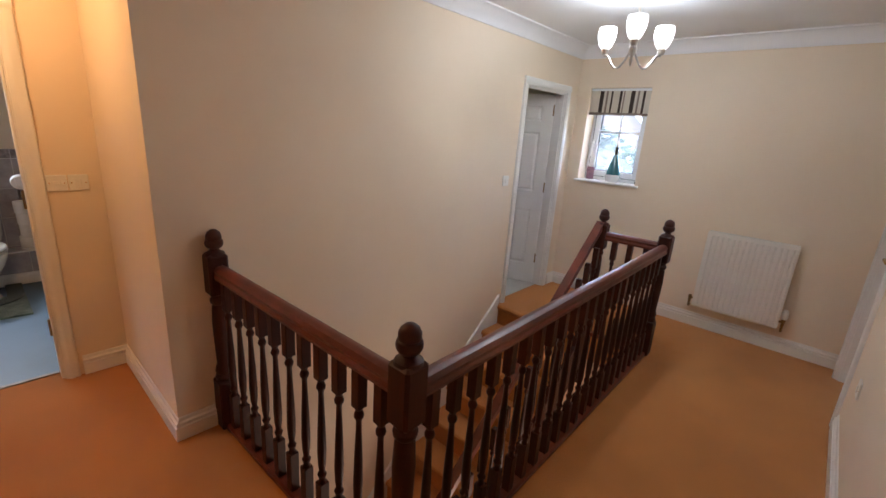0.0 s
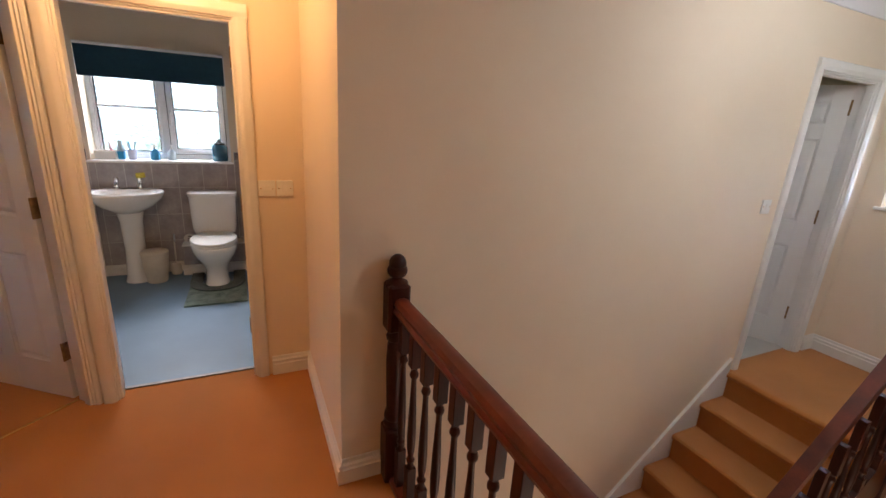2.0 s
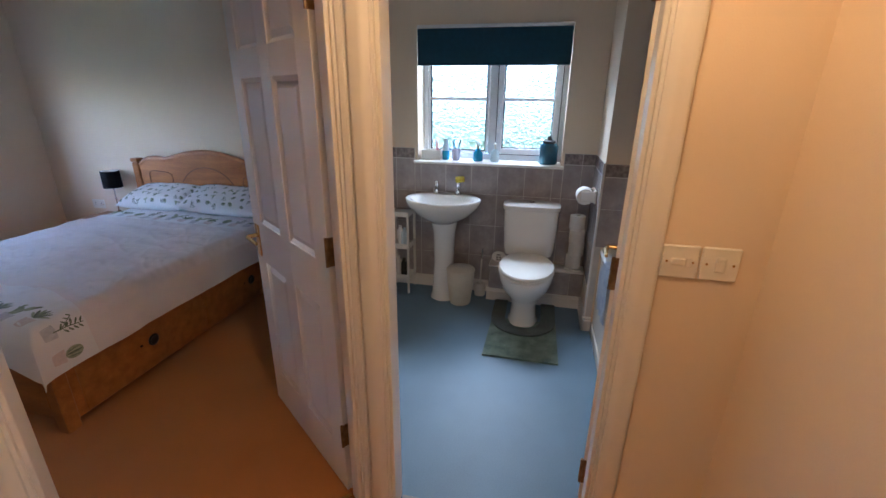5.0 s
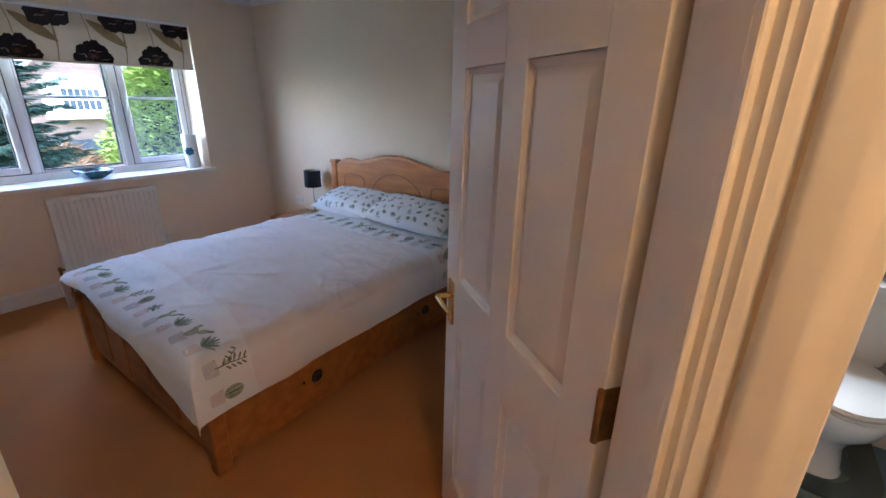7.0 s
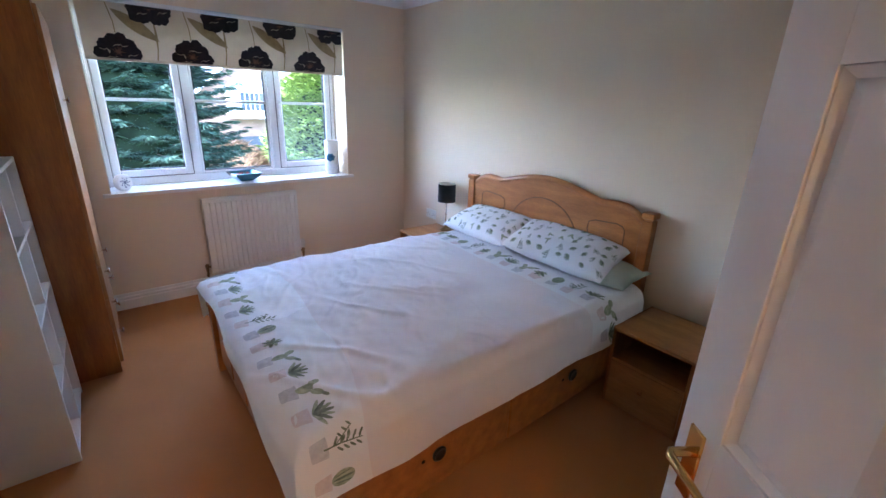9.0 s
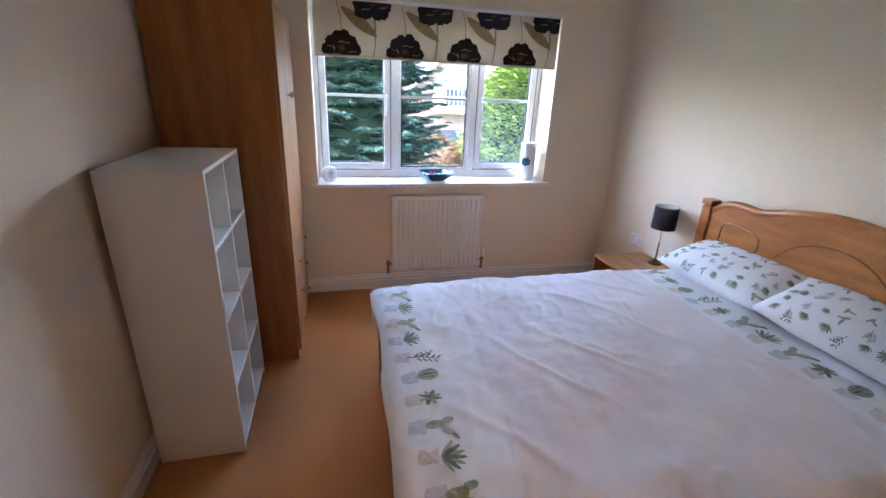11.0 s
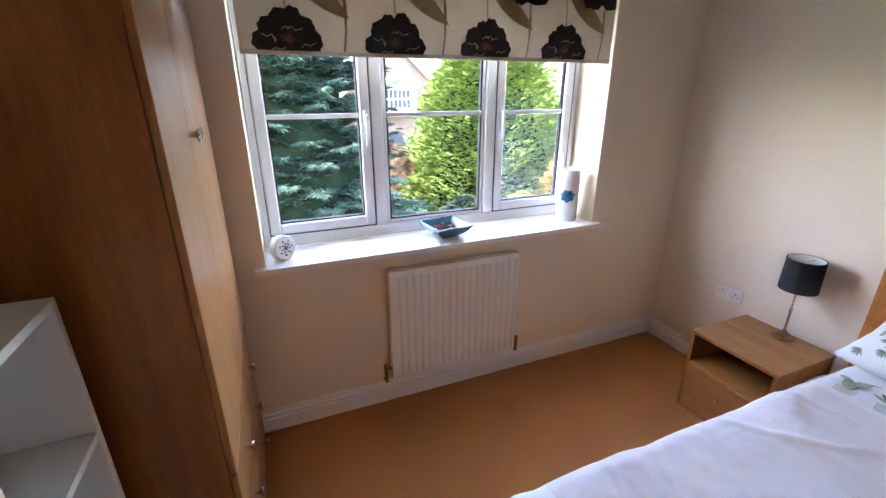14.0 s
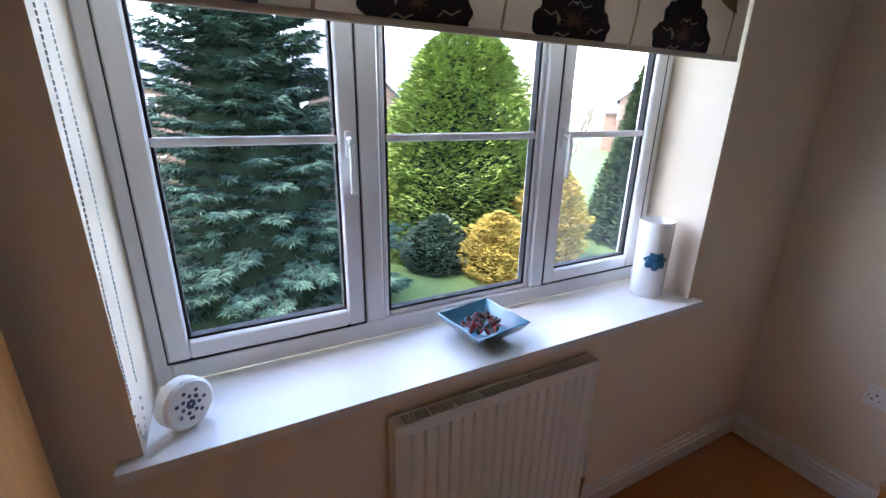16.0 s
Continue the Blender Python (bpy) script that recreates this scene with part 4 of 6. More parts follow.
part("shell", moved(lathe([(0.0, -0.018), (0.030, -0.016), (0.042, 0.0), (0.040, 0.012), (0.0, 0.016)], 24, sy=1.3), pose(0, 0, 0.055, 0, 82, 0)), PLASTIC, fresh, smooth=50)
part("vents", boxes((0.014, 0.018, -0.02, -0.004, 0.03, 0.038), (0.014, 0.018, 0.004, 0.02, 0.03, 0.038), (0.015, 0.0185, -0.02, -0.004, 0.05, 0.058), (0.015, 0.0185, 0.004, 0.02, 0.05, 0.058), (0.014, 0.018, -0.015, 0.015, 0.07, 0.077)), DARK, fresh, "dark vent slots")

PAPER = mat("white_tissue_paper", (0.84, 0.83, 0.81), 0.95, vary=0.03, scale=30, bump=0.3)


def roll(parent, place, name="roll"):
    part(name, lathe([(0.020, 0.0), (0.052, 0.0), (0.055, 0.006), (0.055, 0.094), (0.052, 0.10), (0.020, 0.10), (0.020, 0.0)], 24), PAPER, parent, smooth=40).matrix_local = place


stack = thing("spare_roll_stand", "stand holding a stack of white spare toilet rolls", "toilet roll stand", place=pose(-5.035, 0.375, 0.297))
part("stand", join(lathe([(0.0, 0.0), (0.066, 0.0), (0.068, 0.006), (0.062, 0.014), (0.0, 0.016)], 24), tube([(0, 0, 0.01), (0, 0, 0.43)], 0.007, 8)), PLASTIC, stack, smooth=40)
for i in range(4):
    roll(stack, pose(0.006 * ((i * 7) % 3 - 1), 0.006 * ((i * 5) % 3 - 1), 0.016 + 0.101 * i))
holder = thing("toilet_roll_holder", "white ceramic wall holder with a toilet roll", "toilet roll holder", place=pose(-4.87, 0.447, 0.90))
part("bracket", boxes((-0.075, -0.055, -0.10, 0.0, -0.03, 0.04), (0.055, 0.075, -0.10, 0.0, -0.03, 0.04), (-0.075, 0.075, -0.012, 0.0, -0.04, 0.05), bevel=0.004), CERAMIC, holder)
roll(holder, pose(-0.05, -0.07, 0.0, 0, 90, 0))

# bath
bath = thing("bathtub", "white panelled bathtub along the bathroom wall", "bath")
part("panel", boxes((-4.645, -3.13, 0.505, 0.52, 0.006, 0.575), bevel=0.004), ENAMEL, bath)
part("plinth", boxes((-4.645, -3.13, 0.495, 0.505, 0.006, 0.075), bevel=0.003), ENAMEL, bath)


def rounded(x0, x1, y0, y1, z, r, n=5):
    pts = []
    for cx, cy, a0 in ((x1 - r, y1 - r, 0), (x0 + r, y1 - r, 90), (x0 + r, y0 + r, 180), (x1 - r, y0 + r, 270)):
        for k in range(n):
            a = radians(a0 + 90 * k / (n - 1))
            pts.append((cx + r * math.cos(a), cy + r * math.sin(a), z))
    return pts


part("tub", loft([rounded(-4.645, -3.13, 0.49, 1.195, 0.575, 0.03), rounded(-4.645, -3.13, 0.488, 1.195, 0.60, 0.03), rounded(-4.64, -3.135, 0.495, 1.19, 0.612, 0.03), rounded(-4.57, -3.20, 0.56, 1.13, 0.608, 0.11), rounded(-4.54, -3.24, 0.58, 1.11, 0.57, 0.13), rounded(-4.46, -3.34, 0.64, 1.06, 0.22, 0.15)], close_bottom=False), CERAMIC, bath, smooth=50)
towel = thing("towel", "pale blue and white towel hung over the bath edge", "towel")
rows = []
for j, (y, z) in enumerate(((0.62, 0.50), (0.60, 0.60), (0.55, 0.628), (0.485, 0.622), (0.470, 0.56), (0.474, 0.44), (0.468, 0.38), (0.472, 0.345))):
    rows.append([(-4.36 + 0.022 * i + 0.012 * math.sin(j * 1.3), y + 0.008 * math.sin(i * 1.7 + j), z + 0.006 * math.sin(i * 2.1)) for i in range(13)])
bm = bmesh.new()
vs = [[bm.verts.new(p) for p in r] for r in rows]
for a, b in zip(vs, vs[1:]):
    for i in range(12):
        bm.faces.new((a[i], a[i + 1], b[i + 1], b[i]))
bmesh.ops.solidify(bm, geom=bm.faces[:], thickness=0.010)
part("cloth", bm, mat("pale_blue_towelling", (0.70, 0.75, 0.82), 0.95, dark=(0.50, 0.57, 0.70), scale=12, grain=0.4, grain_scale=300, bump=0.9), towel, smooth=60)

# things on the bathroom sill
LBLUE = mat("bright_blue_plastic", (0.03, 0.33, 0.58), 0.25, vary=0.05, scale=10)
CLEARB = mat("translucent_plastic", (0.62, 0.74, 0.80), 0.2, vary=0.03, scale=10)
DBLUE = mat("blue_to_teal_glaze", (0.03, 0.16, 0.24), 0.25, dark=(0.012, 0.06, 0.11), scale=7, coat=0.2)
SZ = 1.055


def bottle(name, label, x, y, profile, material, cap=None, cap_material=None, cap_label=""):
    t = thing(name, label, "bottle", place=pose(x, y, SZ))
    part("body", lathe(profile, 18), material, t, smooth=45)
    if cap:
        part("cap", lathe(cap, 14), cap_material, t, cap_label, smooth=45)
    return t


bottle("storage_jar", "dark teal lidded jar on the bathroom sill", -5.20, 0.12, [(0.0, 0.0), (0.062, 0.0), (0.068, 0.01), (0.068, 0.13), (0.055, 0.15), (0.0, 0.152)], DBLUE, [(0.0, 0.150), (0.045, 0.151), (0.047, 0.165), (0.02, 0.175), (0.016, 0.19), (0.010, 0.20), (0.0, 0.20)], DARK, "black lid with knob")
bottle("soap_dispenser", "bright blue pump soap bottle on the sill", -5.20, -0.405, [(0.0, 0.0), (0.034, 0.0), (0.038, 0.01), (0.036, 0.06), (0.018, 0.085), (0.012, 0.095), (0.0, 0.096)], LBLUE, [(0.0, 0.094), (0.010, 0.095), (0.008, 0.12), (0.016, 0.124), (0.014, 0.135), (0.0, 0.136)], PLASTIC, "white pump")
bottle("mouthwash_bottle", "blue and clear bottle on the bathroom sill", -5.21, -0.66, [(0.0, 0.0), (0.026, 0.0), (0.028, 0.01), (0.028, 0.07), (0.0, 0.071)], LBLUE, [(0.027, 0.07), (0.026, 0.10), (0.016, 0.12), (0.016, 0.16), (0.0, 0.162)], CLEARB, "clear top")
bottle("hand_soap", "clear pump bottle on the bathroom sill", -5.20, -0.275, [(0.0, 0.0), (0.030, 0.0), (0.032, 0.01), (0.031, 0.07), (0.014, 0.095), (0.0, 0.096)], CLEARB, [(0.0, 0.094), (0.009, 0.095), (0.007, 0.125), (0.014, 0.13), (0.0, 0.138)], PLASTIC, "white pump")
pot = thing("toothbrush_mug", "white mug of toothbrushes on the bathroom sill", "mug", place=pose(-5.20, -0.575, SZ))
part("mug", lathe([(0.0, 0.0), (0.030, 0.0), (0.036, 0.085), (0.033, 0.085), (0.028, 0.005), (0.0, 0.005)], 18), mat("lilac_white_plastic", (0.55, 0.56, 0.70), 0.4, vary=0.04), pot, smooth=45)
for i, (dx, dy, m) in enumerate(((0.02, 0.03, DBLUE), (-0.01, -0.03, PLASTIC), (0.015, -0.015, LBLUE))):
    part("toothbrush", tube([(0, 0, 0.006), (dx, dy, 0.13), (dx * 1.2, dy * 1.2, 0.155)], [0.004, 0.004, 0.006], 8), m, pot, smooth=40)
tray = thing("storage_box", "white open box of toiletries on the sill", "storage box", place=pose(-5.20, -0.765, SZ))
part("tray", boxes((-0.05, 0.05, -0.075, 0.075, 0.0, 0.005), (-0.05, -0.046, -0.075, 0.075, 0.005, 0.075), (0.046, 0.05, -0.075, 0.075, 0.005, 0.075), (-0.046, 0.046, -0.075, -0.071, 0.005, 0.075), (-0.046, 0.046, 0.071, 0.075, 0.005, 0.075), bevel=0.001), PLASTIC, tray)
tube_red = thing("toothpaste_tube", "red and white toothpaste tube leaning in a box", "toothpaste", place=pose(-5.195, -0.72, SZ + 0.006, 6, -4, 0))
part("tube", loft([oval(0, 0, 0.016, 0.016, 0.0), oval(0, 0, 0.018, 0.016, 0.03), oval(0, 0, 0.022, 0.004, 0.145)]), mat("red_white_print", (0.70, 0.68, 0.68), 0.35, dark=(0.45, 0.04, 0.05), scale=22), tube_red, smooth=50)

caddy = thing("bathroom_caddy", "narrow white slatted shelf caddy beside the basin", "caddy shelf", place=pose(-5.105, -1.06, 0.006))
for x, y in ((0.01, 0.01), (0.19, 0.01), (0.01, 0.17), (0.19, 0.17)):
    part("upright", boxes((x - 0.008, x + 0.008, y - 0.008, y + 0.008, 0.0, 0.66), bevel=0.002), PLASTIC, caddy)
for z in (0.12, 0.38, 0.64):
    part("shelf", boxes((0.0, 0.20, 0.0, 0.18, z, z + 0.012), (0.19, 0.20, 0.0, 0.18, z + 0.012, z + 0.04), (0.0, 0.20, 0.17, 0.18, z + 0.012, z + 0.04), bevel=0.001), PLASTIC, caddy)
for i, (dx, dy, z, m) in enumerate(((0.10, 0.06, 0.132, CERAMIC), (0.14, 0.12, 0.132, DARK), (0.10, 0.08, 0.392, PAPER), (0.15, 0.13, 0.392, CLEARB))):
    t = thing("toiletry_bottle", "small toiletry bottle on the white caddy shelf", "bottle", "toiletries on the caddy", place=pose(-5.105 + dx, -1.06 + dy, 0.006 + z))
    part("body", lathe([(0.0, 0.0), (0.024, 0.0), (0.026, 0.01), (0.025, 0.11), (0.012, 0.13), (0.012, 0.15), (0.0, 0.151)], 14), m, t, smooth=45)

vent = thing("extractor_vent", "white square extractor fan on the bathroom ceiling", "extractor fan", place=pose(-4.95, -0.06, 2.38))
part("housing", boxes((-0.075, 0.075, -0.075, 0.075, -0.03, 0.0), bevel=0.006), PLASTIC, vent)
for i in range(5):
    part("slat", boxes((-0.055, 0.055, -0.052 + i * 0.024, -0.040 + i * 0.024, -0.034, -0.030)), GROUT, vent)

SK2 = [(0, 0), (0.018, 0), (0.018, 0.075), (0.013, 0.083), (0.013, 0.092), (0.006, 0.10), (0, 0.104)]
tagged(part("baseboard_bathroom", join(prism(SK2, (-5.12, -1.12, 0.006), (-5.12, -0.245, 0.006), (1, 0, 0)), prism(SK2, (-4.975, -0.263, 0.006), (-4.975, 0.437, 0.006), (1, 0, 0)), prism(SK2, (-5.12, -0.245, 0.006), (-4.975, -0.245, 0.006), (0, -1, 0)), prism(SK2, (-4.975, 0.455, 0.006), (-4.632, 0.455, 0.006), (0, -1, 0)), prism(SK2, (-4.65, 0.437, 0.006), (-4.65, 0.495, 0.006), (1, 0, 0))), GLOSS), "white moulded skirting round the bathroom", "skirting", kind="structure")
tagged(part("trim_tile_edge", boxes((-4.652, -4.640, 0.442, 0.455, 0.11, 1.15), bevel=0.003), UPVC), "white plastic tile edging strip", "trim", kind="structure")
part("boxing_top", boxes((-5.12, -4.965, -0.255, 0.455, 0.285, 0.297), bevel=0.003), GLOSS, boxing, "pale ledge top")

# ---- bathroom tiles, each its own piece ----
TW, TH, GAP, TT = 0.20, 0.25, 0.004, 0.007


def tile_mesh(w, h):
    return mesh_of("tile", boxes((0, TT, GAP / 2, w - GAP / 2, GAP / 2, h - GAP / 2), bevel=0.0012), TILE)


tile_cache = {}


def tiled(parent, place, s0, s1, z0, z1, start=0.0, material=None, height=TH, width=TW):
    """Tiles over a stretch: local x is proud of the wall, y runs along it."""
    zc = z0
    while zc < z1 - 0.01:
        h = min(height, z1 - zc)
        y = s0
        first = width - ((s0 - start) % width)
        step = first if first > 0.012 else width
        while y < s1 - 0.008:
            w = min(step, s1 - y)
            key = (round(w, 3), round(h, 3), material.name if material else "")
            if key not in tile_cache:
                me = tile_mesh(w, h)
                if material:
                    me.materials[0] = material
                tile_cache[key] = me
            ob = new("tile", tile_cache[key])
            ob.parent = parent
            ob.matrix_world = place @ pose(0, y, zc)
            y += w
            step = width
        zc += h


def tile_field(name, label, place, s0, s1, z0, z1, start=0.0, border=True):
    bed = tagged(part(name, moved(boxes((0, 0.003, s0, s1, z0, z1)), place), GROUT), label, "wall tiles", kind="structure")
    tiled(bed, place, s0, s1, z0, min(z1, 1.065), start)
    if border:
        tiled(bed, place, s0, s1, 1.067, z1, start, BORDER, z1 - 1.067, 0.20)
    return bed


tile_field("wall_tiles_window", "grey mottled tiles below the bathroom window", pose(-5.12, 0, 0), -1.12, -0.886, 0.065, 1.145, -0.036)
tile_field("wall_tiles_sill", "grey mottled tiles below the bathroom sill", pose(-5.12, 0, 0), -0.885, 0.235, 0.065, 1.033, -0.036, border=False)
tile_field("wall_tiles_corner", "grey mottled tiles with a patterned border", pose(-5.12, 0, 0), 0.236, 0.455, 0.065, 1.145, -0.036)
tile_field("wall_tiles_boxing_side", "grey mottled tiles on the side of the boxing", pose(0, 0.455, 0, 0, 0, -90), -5.11, -4.652, 0.315, 1.145, -4.65)
tile_field("wall_tiles_bath_end", "grey mottled tiles at the end of the bath", pose(-4.65, 0, 0), 0.457, 1.195, 0.615, 1.145, 0.455)
low = tagged(part("wall_tiles_bath_low", boxes((-4.65, -4.645, 0.457, 0.492, 0.11, 0.615)), GROUT), "grout strip beside the bath", "wall tiles", kind="structure")
tiled(boxing, pose(-4.975, 0, 0), -0.245, 0.455, 0.035, 0.285, -0.24)
tiled(boxing, pose(0, -0.245, 0, 0, 0, -90), -5.10, -4.97, 0.035, 0.285, -5.10)
shower = thing("shower_hose_bracket", "small black bracket on the tiled wall over the bath", "bracket", place=pose(-4.643, 0.72, 0.86))
part("hook", join(boxes((0, 0.01, -0.03, 0.03, -0.03, 0.03), bevel=0.003), tube([(0.008, 0, 0), (0.04, 0, 0.01), (0.05, 0, 0.04)], 0.01, 8)), DARK, shower, smooth=40)

# ---- bedroom: window ----
w3 = tagged(new("window_bedroom"), "white plastic three-light bedroom window with glazing bars", "window", kind="structure")
FX0, FX1, FY = -4.510, -2.757, -4.825
M1, M2 = -3.337, -3.957
part("window_frame", boxes((FX0, FX0 + 0.04, FY - 0.06, FY + 0.01, 0.85, 2.05), (FX1 - 0.04, FX1, FY - 0.06, FY + 0.01, 0.85, 2.05), (FX0 + 0.04, FX1 - 0.04, FY - 0.06, FY + 0.01, 0.85, 0.908), (FX0 + 0.04, FX1 - 0.04, FY - 0.06, FY + 0.01, 2.0, 2.05), (M1 - 0.03, M1 + 0.03, FY - 0.06, FY + 0.01, 0.908, 2.0), (M2 - 0.03, M2 + 0.03, FY - 0.06, FY + 0.01, 0.908, 2.0), bevel=0.005), UPVC, w3)
window_sash(w3, M1 + 0.032, FX1 - 0.036, 0.911, 1.998, FY, 1, bar_z=1.452, frame_w=0.050)
window_sash(w3, M2 + 0.032, M1 - 0.032, 0.908, 2.0, FY, 1, bar_z=1.452, opening=False)
window_sash(w3, FX0 + 0.036, M2 - 0.032, 0.911, 1.998, FY, 1, bar_z=1.452, glass=GLASS_MIST_B, frame_w=0.050)
window_handle(w3, M1 + 0.057, 1.435, FY + 0.012, 1)
window_handle(w3, M2 - 0.057, 1.435, FY + 0.012, 1)
part("window_sill", outline([(FX0 + 0.001, -4.815), (FX1 - 0.001, -4.815), (FX1 - 0.001, -4.574), (FX1 + 0.045, -4.574), (FX1 + 0.045, -4.540), (FX1 + 0.040, -4.536), (FX0 - 0.033, -4.536), (FX0 - 0.038, -4.540), (FX0 - 0.038, -4.574), (FX0 + 0.001, -4.574)], "z", 0.826, 0.85), GLOSS, w3, "white gloss painted sill board")

# ---- bedroom: blind ----
LINEN = see_through(mat("natural_linen_blind", (0.66, 0.58, 0.49), 0.9, vary=0.05, scale=14, grain=0.2, grain_scale=420, bump=0.25), 0.30, (0.62, 0.53, 0.42))
FLOWER = mat("black_plum_print", (0.016, 0.013, 0.020), 0.85, vary=0.3, scale=40)
FLINE = mat("rust_vein_print", (0.17, 0.085, 0.06), 0.85, vary=0.2, scale=40)
FCREAM = mat("cream_line_print", (0.50, 0.42, 0.34), 0.85, vary=0.1, scale=40)
LEAF_P = mat("tan_leaf_print", (0.30, 0.225, 0.12), 0.85, vary=0.12, scale=30)
blind3 = thing("roller_blind", "linen roller blind printed with dark poppies and tan leaves", "blind")
BX0, BX1, BZ0, BZ1, BY = -4.500, -2.783, 1.695, 2.035, -4.585
part("fabric", boxes((BX0, BX1, BY - 0.0015, BY + 0.0015, BZ0, BZ1)), LINEN, blind3)
part("top_bar", boxes((BX0 - 0.006, BX1 + 0.012, BY - 0.02, BY + 0.022, BZ1 - 0.012, BZ1 + 0.014), bevel=0.006), UPVC, blind3, "white cassette rail")
part("hem", boxes((BX0, BX1, BY - 0.004, BY + 0.004, BZ0 - 0.006, BZ0 + 0.010), bevel=0.002), LINEN, blind3)


def flat(points, lift=0.0):
    """A printed patch on the blind from (across, up) points, cut to the fabric."""
    bm = bmesh.new()
    vs = [bm.verts.new((min(max(x, BX0 + 0.002), BX1 - 0.002), BY + 0.0025 + lift, min(max(z, BZ0 + 0.001), BZ1 - 0.004))) for x, z in points]
    bm.faces.new(vs)
    bmesh.ops.triangulate(bm, faces=bm.faces[:])
    bmesh.ops.dissolve_degenerate(bm, dist=1e-5, edges=bm.edges[:])
    return bm


def poppy(cx, cz, w, seed):
    rnd = random.Random(seed)
    petals = [(-0.10, 0.30, 0.15), (0.12, 0.29, 0.15), (-0.27, 0.15, 0.17), (0.28, 0.14, 0.17), (-0.38, -0.07, 0.17), (0.39, -0.08, 0.17), (-0.34, -0.26, 0.15), (0.34, -0.27, 0.15), (0.0, 0.0, 0.32), (-0.16, -0.25, 0.20), (0.17, -0.25, 0.20)]
    petals = [(x + rnd.uniform(-0.025, 0.025), z + rnd.uniform(-0.025, 0.025), r) for x, z, r in petals]
    pts = []
    for k in range(120):
        a = 2 * math.pi * k / 120
        c, q = math.cos(a), math.sin(a)
        best = 0.1
        for x, z, r in petals:
            t = x * c + z * q
            d2 = x * x + z * z - t * t
            if d2 < r * r:
                best = max(best, t + math.sqrt(r * r - d2))
        best *= 1 + 0.025 * math.sin(a * 23 + seed)
        pts.append((cx + w * best * c, cz + w * best * q))
    part("flower_print", flat(pts), FLOWER, blind3, "dark poppy print")
    bms, creams = [], []
    for k in range(16):
        a = radians(10 + k * 22.5 + rnd.uniform(-9, 9))
        r1 = w * rnd.uniform(0.10, 0.25)
        p0 = (cx, cz - 0.012)
        p1 = (cx + math.cos(a) * r1, cz + math.sin(a) * r1 * 0.75)
        nx, nz = -math.sin(a) * 0.0032, math.cos(a) * 0.0032
        if BZ0 + 0.004 < p1[1] < BZ1 - 0.02 and BX0 < p1[0] < BX1:
            bms.append(flat([(p0[0] - nx, p0[1] - nz), (p1[0], p1[1]), (p0[0] + nx, p0[1] + nz)], 0.0006))
    for path in (((-0.24, 0.13), (-0.12, 0.10), (-0.06, 0.16), (-0.02, 0.12), (0.04, 0.15), (0.10, 0.10)), ((0.42, 0.03), (0.33, -0.01), (0.26, 0.03), (0.19, -0.04), (0.22, -0.10)), ((-0.44, -0.08), (-0.34, -0.13), (-0.26, -0.10), (-0.20, -0.16)), ((0.05, -0.16), (0.14, -0.20), (0.22, -0.17), (0.30, -0.22))):
        pts = [(cx + w * x, cz + w * z) for x, z in path if BZ0 + 0.004 < cz + w * z < BZ1 - 0.02]
        if len(pts) > 2:
            creams.append(flat([(x, z + 0.0017) for x, z in pts] + [(x, z - 0.0017) for x, z in reversed(pts)], 0.0007))
    if creams:
        tagged(part("petal_edge_print", join(*creams), FCREAM, blind3, "cream petal outlines"), kind="stuff")
    if bms:
        tagged(part("vein_print", join(*bms), FLINE, blind3, "rust petal veins"), kind="stuff")


def leaf_print(x0, z0, x1, z1, w):
    """A slender leaf from its stalk to its tip."""
    pts, back = [], []
    dx, dz = x1 - x0, z1 - z0
    n = math.hypot(dx, dz)
    for k in range(13):
        f = k / 12
        h = w * math.sin(math.pi * f) ** 0.8
        bx, bz = x0 + dx * f, z0 + dz * f
        pts.append((bx - dz / n * h, bz + dx / n * h))
        back.append((bx + dz / n * h, bz - dx / n * h))
    part("leaf_print", flat(pts + back[::-1][1:-1], -0.0004), LEAF_P, blind3, "tan leaf print")


def stem_print(points, w=0.004):
    l = [(x - w, z) for x, z in points]
    r = [(x + w, z) for x, z in points]
    part("stem_print", flat(l + r[::-1], -0.0008), LEAF_P, blind3, "thin tan stem print")


for i in range(4):
    x = -2.958 - 0.419 * i
    poppy(x, 1.752, 0.225, i)
    poppy(x - 0.200, 2.022, 0.225, 10 + i)
    leaf_print(x + 0.005, 1.990, x - 0.235, 1.822, 0.036)
    stem_print([(x - 0.215, 1.93), (x - 0.222, 1.86), (x - 0.218, 1.78), (x - 0.205, 1.697)])
    stem_print([(x - 0.0, 1.85), (x + 0.003, 1.92), (x + 0.025, 2.02)], 0.003)
chain = thing("blind_chain", "white beaded pull chain hanging beside the blind", "blind chain")
bms = []
strand = [(-4.560, 2.0 - 0.0103 * k) for k in range(98)]
strand += [(-4.592 + 0.032 * math.cos(math.pi * k / 12), 0.985 - 0.10 * math.sin(math.pi * k / 12)) for k in range(1, 12)]
strand += [(-4.624, 2.0 - 0.0103 * k) for k in range(97, -1, -1)]
for k, (y, z) in enumerate(strand):
    x = -2.767 - 0.004 * math.sin(k * 0.05)
    bms.append(tube([(x, y, z), (x, y, z - 0.0070)], 0.0019, 5))
tagged(part("bead_string", join(*bms), PLASTIC, chain), kind="stuff")

# ---- bedroom: things on the sill ----
bowl = thing("potpourri_bowl", "square turquoise ceramic bowl holding red potpourri", "bowl", place=pose(-3.640, -4.680, 0.850, 0, 0, 8))
TURQ = mat("turquoise_glaze", (0.045, 0.20, 0.26), 0.2, dark=(0.02, 0.10, 0.15), scale=14, coat=0.4)


